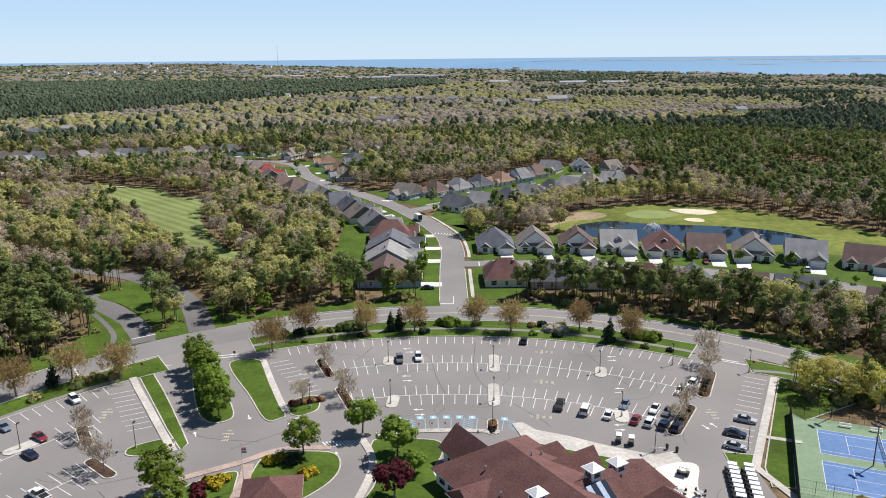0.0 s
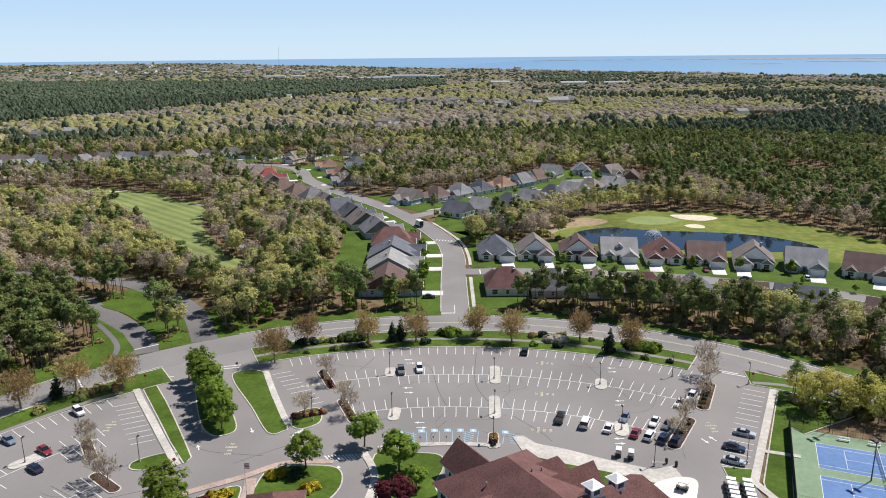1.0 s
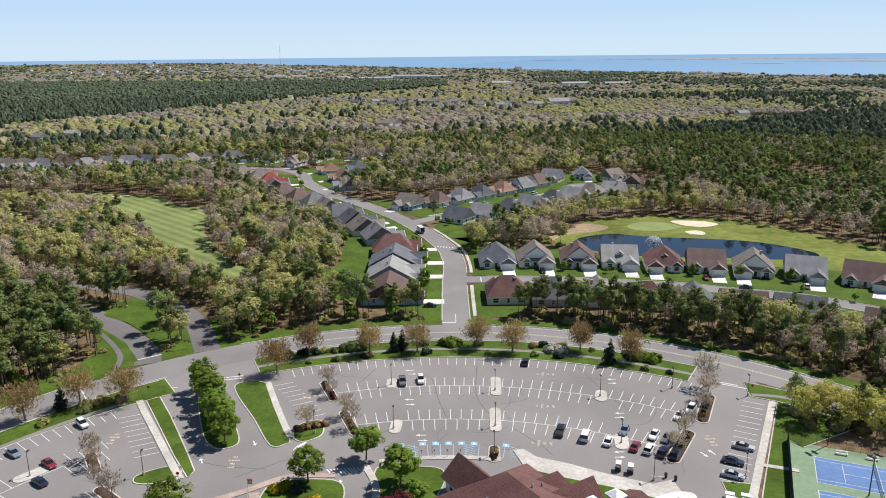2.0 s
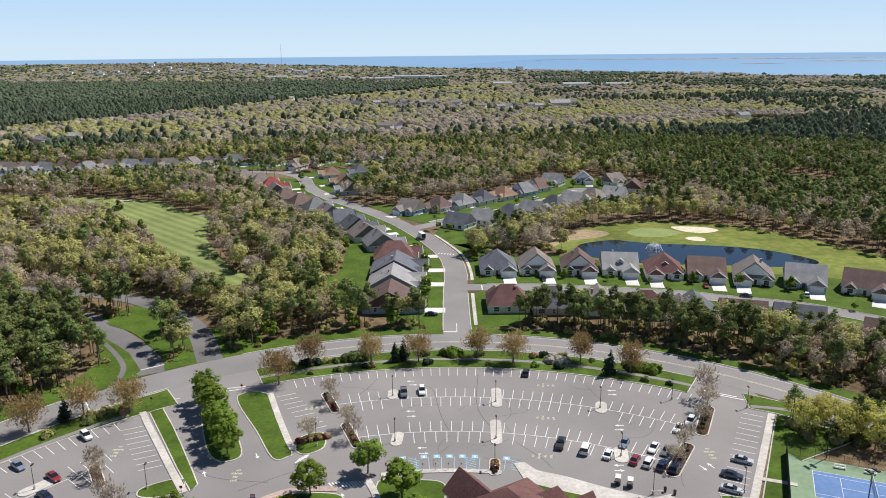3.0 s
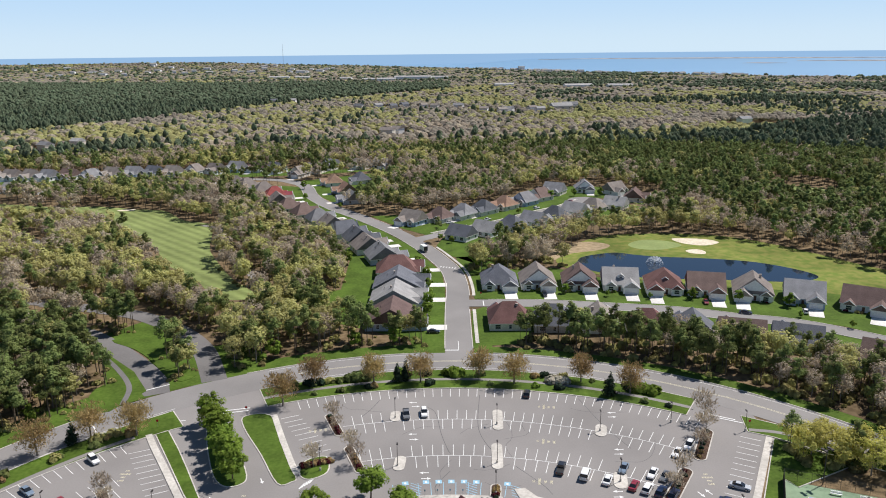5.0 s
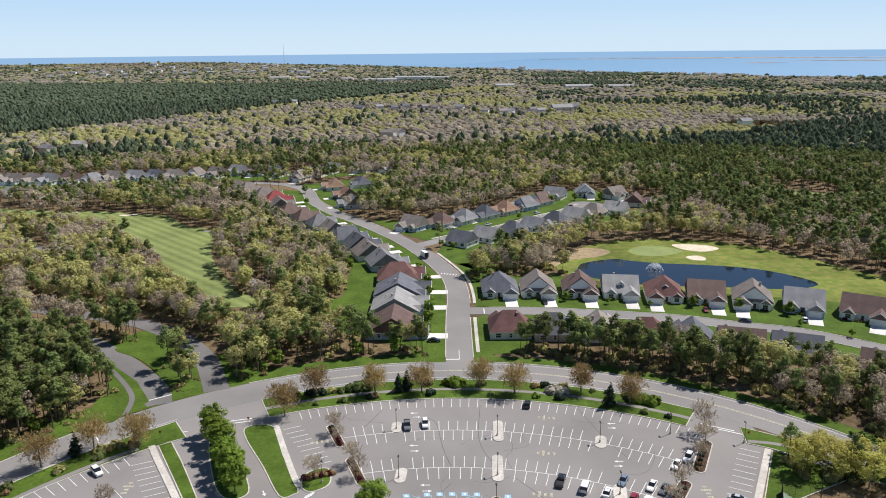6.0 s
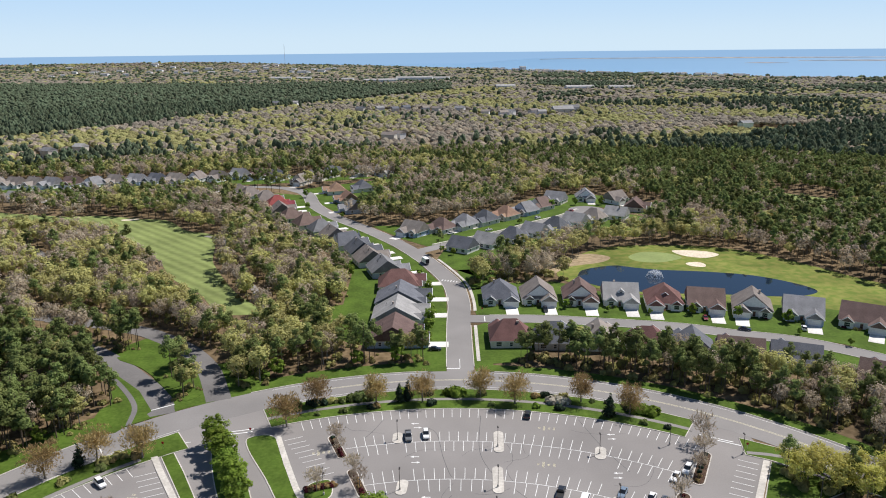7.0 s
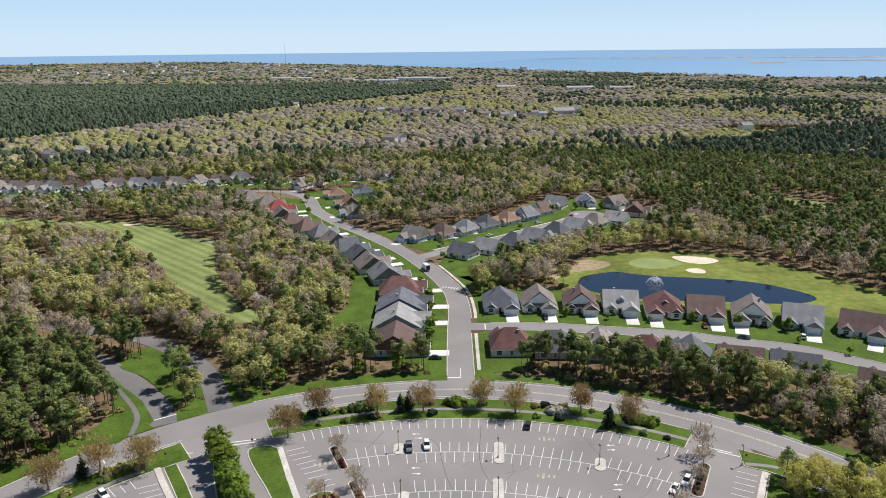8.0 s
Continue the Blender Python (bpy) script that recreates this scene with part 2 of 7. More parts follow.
M_POND = water("pond_water", (0.012, 0.022, 0.04), 0.03, 0.8, 0.06)
M_BAY = water("bay_water", (0.165, 0.305, 0.46), 0.5, 0.03, 0.1)
M_ISLE = surf("low_sand_island", (0.22, 0.20, 0.19), (0.34, 0.32, 0.30), 0.02, 0.95, 0, 0.005, 0.2)


def paint(name, c):
    m = surf(name, c, tuple(min(1, v * 1.12 + 0.004) for v in c), 6, 0.28, 0, 0.6, 0.05, spec=0.6)
    m.node_tree.nodes["Principled BSDF"].inputs["Coat Weight"].default_value = 0.6
    return m


CARS = {k: paint(k + "_car_paint", c) for k, c in {
    "white": (0.72, 0.72, 0.71), "silver": (0.42, 0.44, 0.46), "black": (0.018, 0.019, 0.022), "navy": (0.012, 0.02, 0.055),
    "red": (0.22, 0.018, 0.028), "grey": (0.13, 0.135, 0.14), "steel": (0.16, 0.21, 0.27)}.items()}

# ---- building helpers ----


def mesh_of(name, bm, material):
    me = bpy.data.meshes.new(name)
    bm.normal_update()
    edged = any(f.material_index for f in bm.faces)
    bm.to_mesh(me)
    bm.free()
    me.materials.append(material)
    if edged:
        me.materials.append(M_TRIM)
    return me


def part(name, bm, material, parent=None, label="", at=None):
    """One mesh object, from a bmesh or a ready mesh, under a thing or a part."""
    me = bm if isinstance(bm, bpy.types.Mesh) else mesh_of(name, bm, material)
    ob = new(name, me)
    if parent is not None:
        ob.parent = parent
    if at is not None:
        ob.matrix_basis = at
    return tagged(ob, label)


def thing(name, at, label, category, group="", kind=""):
    ob = new(name)
    ob.empty_display_size = 0.5
    ob.matrix_basis = at
    return tagged(ob, label, category, group, kind)


def box(bm, x0, x1, y0, y1, z0, z1, taper=0.0):
    """A block; taper draws the top in on all sides."""
    vs = [bm.verts.new(v) for v in (
        (x0, y0, z0), (x1, y0, z0), (x1, y1, z0), (x0, y1, z0),
        (x0 + taper, y0 + taper, z1), (x1 - taper, y0 + taper, z1), (x1 - taper, y1 - taper, z1), (x0 + taper, y1 - taper, z1))]
    for f in ((3, 2, 1, 0), (4, 5, 6, 7), (0, 1, 5, 4), (1, 2, 6, 5), (2, 3, 7, 6), (3, 0, 4, 7)):
        bm.faces.new([vs[i] for i in f])
    return bm


def slab(bm, poly, z0, z1):
    """A flat plate with the outline poly and real edges."""
    area = sum(a[0] * b[1] - b[0] * a[1] for a, b in zip(poly, poly[1:] + poly[:1]))
    if area < 0:
        poly = poly[::-1]
    lo = [bm.verts.new((x, y, z0)) for x, y in poly]
    hi = [bm.verts.new((x, y, z1)) for x, y in poly]
    bm.faces.new(hi)
    n = len(poly)
    for i in range(n):
        j = (i + 1) % n
        bm.faces.new((lo[i], lo[j], hi[j], hi[i]))
    return bm


def smooth_line(pts, steps=6):
    """A Catmull-Rom line through the points."""
    P = [Vector(p) for p in pts]
    P = [2 * P[0] - P[1]] + P + [2 * P[-1] - P[-2]]
    out = []
    for i in range(1, len(P) - 2):
        a, b, c, d = P[i - 1:i + 3]
        for k in range(steps):
            t = k / steps
            out.append(0.5 * (2 * b + (c - a) * t + (2 * a - 5 * b + 4 * c - d) * t * t + (3 * b - a - 3 * c + d) * t ** 3))
    out.append(P[-2])
    return out


def offset_line(line, d):
    """The line moved d metres to its right."""
    out = []
    for i, p in enumerate(line):
        a, b = line[max(i - 1, 0)], line[min(i + 1, len(line) - 1)]
        t = (b - a).normalized()
        out.append(p + Vector((t.y, -t.x)) * d)
    return out


def ribbon(bm, line, left, right, z0, z1):
    """A strip along the line, from left to right metres to its right side, with edges down to z0."""
    a, b = offset_line(line, left), offset_line(line, right)
    rows = []
    for p, q in zip(a, b):
        rows.append([bm.verts.new((p.x, p.y, z0)), bm.verts.new((p.x, p.y, z1)), bm.verts.new((q.x, q.y, z1)), bm.verts.new((q.x, q.y, z0))])
    for r, s in zip(rows, rows[1:]):
        for k in range(3):
            bm.faces.new((r[k], r[k + 1], s[k + 1], s[k]))
    bm.faces.new(rows[0])
    bm.faces.new(rows[-1][::-1])
    return bm


def tube(bm, a, b, r0, r1, n=6):
    """A tapered round bar from a to b."""
    a, b = Vector(a), Vector(b)
    q = (b - a).to_track_quat("Z", "Y")
    rings = []
    for c, r in ((a, r0), (b, r1)):
        rings.append([bm.verts.new(c + q @ Vector((r * math.cos(6.2832 * k / n), r * math.sin(6.2832 * k / n), 0))) for k in range(n)])
    for k in range(n):
        bm.faces.new((rings[0][k], rings[0][(k + 1) % n], rings[1][(k + 1) % n], rings[1][k]))
    bm.faces.new(rings[1])
    bm.faces.new(rings[0][::-1])
    return bm


def structure(name, bm, material, label, category):
    return tagged(part(name, bm, material), label, category, kind="structure")


def inside(poly, x, y):
    hit = False
    for (ax, ay), (bx, by) in zip(poly, poly[1:] + poly[:1]):
        if (ay > y) != (by > y) and x < (bx - ax) * (y - ay) / (by - ay) + ax:
            hit = not hit
    return hit


def rounded(poly, steps=5):
    """A closed smooth outline through the corners."""
    P = [Vector(p) for p in poly]
    n, out = len(P), []
    for i in range(n):
        a, b, c, d = P[i - 1], P[i], P[(i + 1) % n], P[(i + 2) % n]
        for k in range(steps):
            t = k / steps
            v = 0.5 * (2 * b + (c - a) * t + (2 * a - 5 * b + 4 * c - d) * t * t + (3 * b - a - 3 * c + d) * t ** 3)
            out.append((v.x, v.y))
    return out


def capsule(ax, ay, bx, by, w, n=7):
    a, b = Vector((ax, ay)), Vector((bx, by))
    t = (b - a).normalized()
    h = math.atan2(t.y, t.x)
    out = []
    for c, s in ((b, -1.5708), (a, 1.5708)):
        for k in range(n + 1):
            g = h + s + 3.14159 * k / n
            out.append((c.x + w * math.cos(g), c.y + w * math.sin(g)))
    return out


# ---- the large ground ----
CX, CY = 0.0, 73.0          # centre of the arcs of the lot and the boulevard


def arc(r, x0, x1, n=28, k=0.0):
    """Points of the arc from x0 to x1; k flattens it towards its ends."""
    out = []
    a0, a1 = math.asin((x0 - CX) / r), math.asin((x1 - CX) / r)
    for i in range(n + 1):
        a = a0 + (a1 - a0) * i / n
        rr = r - k * math.sin(a) ** 2
        out.append(Vector((CX + rr * math.sin(a), CY + rr * math.cos(a))))
    return out


def rise(x, y, land):
    r = math.hypot(x, y)
    return land * (max(0, r - 3600) / 1350) ** 2


def rim(a):
    """Height of the far rim at the bearing a: the land to the left stands higher than the bay."""
    t = max(min(1, max(0, (-a - 0.12) / 0.22)), min(1, max(0, a / 0.14)))
    return 5 + 34 * t * t * (3 - 2 * t)


bm = bmesh.new()
rings = [[bm.verts.new((0, 0, -0.06))] * 128]
for r in [30, 80, 150, 220, 300, 400, 600, 900, 1400, 2000, 2600, 3000, 3200, 3400, 3600, 3800, 4000, 4200, 4400, 4600, 4800, 4950]:
    ring = []
    for k in range(128):
        a = 6.28319 * k / 128
        x, y = r * math.sin(a), r * math.cos(a)
        aa = a if a < math.pi else a - 6.28319
        ring.append(bm.verts.new((x, y, -0.06 + rise(x, y, rim(aa)))))
    rings.append(ring)
for a, b in zip(rings, rings[1:]):
    for k in range(128):
        j = (k + 1) % 128
        f = [a[k], b[k], b[j], a[j]]
        bm.faces.new(f if a[k] is not a[j] else [a[k], b[k], b[j]])
bmesh.ops.recalc_face_normals(bm, faces=bm.faces)
ground = structure("ground", bm, M_FLOOR, "flat woodland ground covered with brown leaf litter", "ground")

# the bay: a sheet of water from the far shore to the rim
SHORE = [(4600, 900), (2300, 1900), (1450, 2300), (960, 2640), (420, 3300), (60, 3990), (-480, 4700), (-640, 4890)]
bm = bmesh.new()
shore = smooth_line(SHORE, 8)
cols = []
for i, s in enumerate(shore):
    a_s, r_s = math.atan2(s.x, s.y), s.length
    col = []
    for k in range(11):
        r = r_s + (4945 - r_s) * k / 10
        x, y = r * math.sin(a_s), r * math.cos(a_s)
        col.append(bm.verts.new((x, y, 4.0 + rise(x, y, rim(a_s)))))
    cols.append(col)
for c, d in zip(cols, cols[1:]):
    for k in range(10):
        bm.faces.new((c[k], d[k], d[k + 1], c[k + 1]))
bmesh.ops.recalc_face_normals(bm, faces=bm.faces)
bay = structure("water", bm, M_BAY, "wide pale blue bay beyond the woods", "water")
if bay.data.polygons[0].normal.z < 0:
    bay.data.flip_normals()


def isle(b0, b1, r0, r1, name="sandbar"):
    bm = bmesh.new()
    pts = []
    for k in range(25):
        t = k / 24
        pts.append((b0 + (b1 - b0) * t, r0 + 12 * math.sin(9 * t)))
    for k in range(24, -1, -1):
        t = k / 24
        pts.append((b0 + (b1 - b0) * t, r0 + (r1 - r0) * (0.3 + 0.7 * math.sin(3.14 * t)) + 12 * math.sin(7 * t)))
    vs = []
    for a, r in pts:
        x, y = r * math.sin(a), r * math.cos(a)
        vs.append((x, y))
    zz = [5.0 + rise(x, y, rim(math.atan2(x, y))) for x, y in vs]
    n = 25
    vv = [bm.verts.new((x, y, z)) for (x, y), z in zip(vs, zz)]
    for k in range(n - 1):
        bm.faces.new((vv[k], vv[k + 1], vv[2 * n - 2 - k], vv[2 * n - 1 - k]))
    bmesh.ops.recalc_face_normals(bm, faces=bm.faces)
    ob = structure(name, bm, M_ISLE, "thin low barrier island of sand and scrub", "island")
    if ob.data.polygons[0].normal.z < 0:
        ob.data.flip_normals()


isle(0.12, 0.62, 4820, 4900)
isle(0.43, 0.60, 4560, 4640)
isle(0.37, 0.42, 4350, 4420)

# ---- roads ----
BLVD = arc(151.0, -149, 149, 60, 11)
bm = bmesh.new()
ribbon(bm, BLVD, -6.7, 6.7, -0.05, 0.035)
boulevard = structure("road", bm, M_ROAD, "curved grey asphalt boulevard with a worn surface", "road")

STREET = smooth_line([(3.6, 223), (3.5, 245), (3.6, 275), (4.0, 300), (1.8, 325), (-4.5, 347), (-14, 372), (-29, 403), (-53, 441), (-76, 474), (-95, 511), (-107, 550), (-122, 574), (-140, 584)], 8)
bm = bmesh.new()
ribbon(bm, STREET, -4.7, 4.7, -0.05, 0.045)
street = structure("road_main", bm, M_ROAD, "straight residential street of grey asphalt", "road")
CROSS = smooth_line([(6, 281.5), (36, 280.5), (58, 277), (90, 270.5), (109, 263), (128, 256.5), (142, 247), (160, 231), (185, 205)], 6)
bm = bmesh.new()
ribbon(bm, CROSS, -4.2, 4.2, -0.05, 0.055)
cross = structure("road_cross", bm, M_ROAD, "gently curved residential side street of grey asphalt", "road")
CUL = smooth_line([(-17, 385), (-3, 398), (14, 411), (35, 428), (55, 449), (75, 467), (92, 489)], 6)
bm = bmesh.new()
ribbon(bm, CUL, -4.2, 4.2, -0.05, 0.055)
cul = structure("road_close", bm, M_ROAD, "short residential road ending in a turning circle", "road")
bm = bmesh.new()
slab(bm, [(93 + 12 * math.cos(k * 0.2618), 489 + 12 * math.sin(k * 0.2618)) for k in range(24)], -0.05, 0.065)
structure("turning_circle", bm, M_ROAD, "round asphalt turning circle", "road")
ROW = smooth_line([(-112, 560), (-134, 581), (-165, 587), (-205, 584), (-250, 576), (-300, 566), (-360, 564), (-430, 564)], 5)
bm = bmesh.new()
ribbon(bm, ROW, -4.2, 4.2, -0.05, 0.05)
structure("road_far", bm, M_ROAD, "far residential road between pale houses", "road")
GATE = smooth_line([(-88, 200.5), (-93, 211), (-104, 224), (-118, 238), (-135, 252), (-160, 262)], 5)
GATE2 = smooth_line([(-73, 210), (-76, 217), (-84, 234), (-96, 250), (-112, 264), (-128, 273), (-165, 285)], 5)
for nm, line, w in (("road_gate", GATE, 4.3), ("road_club", GATE2, 3.9)):
    bm = bmesh.new()
    ribbon(bm, line, -w, w, -0.05, 0.06)
    structure(nm, bm, M_DRIVE, "dark asphalt drive into the woods", "road")
CART = smooth_line([(-145, 424), (-132, 414), (-119, 373), (-106, 348), (-92, 326), (-81, 302), (-69, 282)], 5)
CART2 = smooth_line([(-250, 410), (-234, 396), (-220, 381), (-203, 355), (-204, 328), (-202, 308), (-190, 292), (-165, 285)], 5)
for line, w in ((CART, 1.6), (CART2, 3.0)):
    bm = bmesh.new()
    ribbon(bm, line, -w, w, -0.05, 0.06)
    structure("cart_path", bm, M_DRIVE if w > 2 else M_ASPHALT, "narrow asphalt cart path along the fairway", "path")

# ---- grass, water and sand of the golf course ----
FAIRWAY = rounded([(-330, 498), (-263, 482), (-233, 482), (-203, 472), (-183, 466), (-161, 438), (-140, 424), (-125, 373), (-116, 352), (-98, 318), (-80, 292), (-96, 290), (-115, 318), (-135, 340), (-155, 374), (-190, 420), (-226, 456), (-273, 466), (-330, 468)])
bm = bmesh.new()
slab(bm, FAIRWAY, -0.05, 0.03)
structure("fairway", bm, M_FAIRWAY, "mown pale green golf fairway between woods", "fairway")
RIGHTGRASS = rounded([(66, 372), (89, 392), (126, 394), (155, 384), (178, 357), (196, 328), (240, 270), (215, 240), (172, 275), (158, 290), (120, 300), (70, 318), (52, 340)])
bm = bmesh.new()
slab(bm, RIGHTGRASS, -0.05, 0.03)
structure("fairway_pond", bm, M_ROUGH, "yellow-green golf grass round a pond", "fairway")
bm = bmesh.new()
slab(bm, rounded([(40, 352), (52, 366), (72, 378), (84, 372), (78, 362), (60, 354), (48, 340)]), -0.05, 0.045)
structure("bank", bm, M_DRYBANK, "dry brown reed bank beside the pond", "bank")
POND = rounded([(63, 343), (68, 350), (83, 356), (92, 352), (103, 348), (125, 344), (146, 337), (161, 323), (164, 312), (150, 306), (126, 309), (90, 313), (70, 322), (62, 333)])
bm = bmesh.new()
slab(bm, POND, -0.05, 0.06)
structure("water_pond", bm, M_POND, "dark blue golf course pond reflecting trees", "water")
bm = bmesh.new()
slab(bm, rounded([(94, 372), (104, 381), (116, 378), (121, 369), (108, 361), (97, 363)]), -0.05, 0.05)
structure("putting_green", bm, M_GREEN, "smooth pale putting green", "green")
GLADE = [(226.0, 538.0), (241.0, 548.0), (259.0, 532.0), (275.0, 515.0), (273.0, 496.0), (258.0, 497.0), (244.0, 516.0)]
bm = bmesh.new()
slab(bm, GLADE, -0.05, 0.03)
structure("fairway_far", bm, M_FAIRWAY, "far strip of pale fairway in the pines", "fairway")
for poly in ([(120, 383), (123, 373), (133, 368.5), (142, 374), (139, 380), (131, 383)], [(120, 359), (126, 361), (129, 357), (127, 352), (121, 354)], [(-215, 470), (-206, 473), (-204, 469), (-212, 467)]):
    bm = bmesh.new()
    slab(bm, rounded(poly), -0.05, 0.08)
    structure("bunker", bm, M_SAND, "pale sand bunker", "bunker")

# ---- lawns of the houses ----
LAWNS = []
LAWNS.append([(11, 286), (36, 285), (58, 281.8), (90, 275), (109, 267.5), (130, 261), (145, 252), (175, 222), (205, 250), (172, 282), (158, 298), (120, 303), (70, 313), (50, 330), (20, 328), (9, 318)])
LAWNS.append([(8.5, 236), (9, 272), (14, 276.5), (36, 276), (58, 272.5), (90, 266), (109, 258.5), (127, 252), (141, 243), (170, 214), (160, 210), (128, 236), (90, 245), (50, 250), (30, 249), (24, 238)])
LAWNS.append([(-1.3, 236), (-1.3, 300), (-3, 325), (-10, 346), (-18, 370), (-34, 401), (-58, 441), (-81, 474), (-100, 511), (-112, 550), (-132, 558), (-165, 545), (-130, 500), (-98, 430), (-66, 385), (-48, 350), (-46, 300), (-60, 292), (-46, 262), (-14, 243), (-12, 236)])
LAWNS.append([(-48, 446), (-26, 412), (-12, 396), (14, 416), (35, 433), (55, 454), (75, 472), (82, 494), (96, 502), (108, 494), (130, 470), (150, 490), (125, 535), (95, 545), (60, 530), (40, 490), (15, 470), (-25, 448)])
LAWNS.append([(-6, 372), (2, 352), (12, 340), (22, 365), (40, 388), (70, 410), (110, 430), (132, 462), (110, 482), (93, 475), (78, 461), (55, 442), (35, 422), (14, 405), (-2, 392)])
LAWNS.append([(-71, 478), (-90, 512), (-102, 551), (-116, 576), (-80, 600), (-45, 625), (-40, 600), (-58, 560), (-50, 500)])
LAWNS.append([(-120, 606), (-190, 594), (-260, 584), (-340, 572), (-420, 566), (-420, 610), (-300, 615), (-190, 630), (-100, 645), (-60, 625)])
LAWNS.append([(6, 325), (10, 318), (26, 326), (30, 345), (16, 352), (4, 350)])
for poly in LAWNS:
    bm = bmesh.new()
    slab(bm, poly, -0.05, 0.025)
    structure("lawn", bm, M_GRASS, "bright green mown house lawn", "lawn")
bm = bmesh.new()
slab(bm, rounded([(-120, 244), (-110, 250), (-104, 258), (-101, 248), (-92, 240), (-84, 224), (-80, 214), (-86, 210), (-100, 227), (-109, 236)], 3), -0.05, 0.14)
structure("lawn_gate", bm, M_GRASS, "green lawn wedge between two drives", "lawn")
bm = bmesh.new()
slab(bm, [(-110, 184), (-97, 190), (-91.5, 203), (-101, 217), (-118, 233.5), (-122, 236), (-113, 222), (-105, 205)], -0.05, 0.13)
structure("lawn_gate", bm, M_GRASS, "green lawn verge beside the dark drive", "lawn")
walkway_later = smooth_line([(-95, 194), (-98, 206), (-108, 220), (-119, 232)], 5)
bm = bmesh.new()
slab(bm, [(-128, 246), (-114, 266), (-98, 250), (-108, 238)], -0.05, 0.026)
structure("lawn_junction", bm, M_GRASS, "grass between the two drives", "lawn")
bm = bmesh.new()
slab(bm, [(-106, 188), (-96, 194), (-80, 206), (-58, 216), (-62, 232), (-76, 240), (-88, 236), (-100, 226), (-108, 204)], -0.05, 0.028)
structure("lawn_junction", bm, M_GRASS, "grass at the junction of the drives", "lawn")
bm = bmesh.new()
ribbon(bm, arc(164, -158, -96, 20, 11), -6, 6, -0.05, 0.14)
structure("verge", bm, M_GRASS, "green roadside verge", "verge")
bm = bmesh.new()
ribbon(bm, arc(161.5, -66, -6, 20, 11), -3.8, 3.8, -0.05, 0.14)
structure("verge", bm, M_GRASS, "green roadside verge", "verge")
for poly in ([(-10, 226), (-1.3, 227.5), (-1.3, 244), (-14, 244)], [(8.6, 227), (15, 226), (15, 244), (8.6, 244)]):
    bm = bmesh.new()
    slab(bm, poly, -0.05, 0.021)
    structure("lawn_corner", bm, M_GRASS, "green lawn corner at the street junction", "lawn")
bm = bmesh.new()
ribbon(bm, arc(160.5, 13, 140, 30, 11), -2.6, 2.6, -0.05, 0.14)
structure("verge", bm, M_GRASS, "green roadside verge", "verge")


def kerb(line, off, name="kerb", width=0.3, z=0.17):
    bm = bmesh.new()
    ribbon(bm, offset_line(line, off), -width / 2, width / 2, -0.04, z)
    return structure(name, bm, M_CONCRETE, "pale concrete kerb", "kerb")


def clip_line(line, test):
    runs, run = [], []
    for p in line:
        if test(p):
            run.append(p)
        elif len(run) > 1:
            runs.append(run)
            run = []
        else:
            run = []
    if len(run) > 1:
        runs.append(run)
    return runs


fine_street = smooth_line([tuple(p) for p in STREET], 3)
for run in clip_line(fine_street, lambda p: 234 < p.y < 560):
    kerb(run, -4.8)
for run in clip_line(fine_street, lambda p: 234 < p.y < 274 or 290 < p.y < 372 or 404 < p.y < 560):
    kerb(run, 4.8)
for run in clip_line(CROSS, lambda p: p.x > 13):
    kerb(run, -4.3)
    kerb(run, 4.3)
for run in clip_line(CUL, lambda p: p.x > -6):
    kerb(run, -4.3)
    kerb(run, 4.3)
for run in clip_line(BLVD, lambda p: p.x < -96 or -66 < p.x < -6 or p.x > 13):
    kerb(run, -6.8)


def walkway(line, off, width, name="pavement", z=0.12, label="pale concrete pavement", mat_=None):
    bm = bmesh.new()
    ribbon(bm, offset_line(line, off), -width / 2, width / 2, -0.04, z)
    return structure(name, bm, mat_ or M_CONCRETE, label, "pavement")


walkway(walkway_later, 0, 1.6, z=0.16, label="narrow asphalt footpath beside the drive", mat_=M_DRIVE)
for run in clip_line(fine_street, lambda p: 238 < p.y < 274 or 290 < p.y < 368):
    walkway(run, 6.6, 1.3)
for run in clip_line(CUL, lambda p: p.x > -6):
    walkway(run, -6.0, 1.2)

# ---- the car park ----
bm = bmesh.new()
edge = [(p.x, p.y) for p in arc(144.5, -128, 86, 40, 8)]
slab(bm, edge + [(84.5, 181), (84.5, 173), (61.5, 131), (61.5, 100), (-128, 100)], -0.05, 0.02)
lot = structure("parking_lot", bm, M_ASPHALT, "large grey asphalt car park with curved rows", "car park")


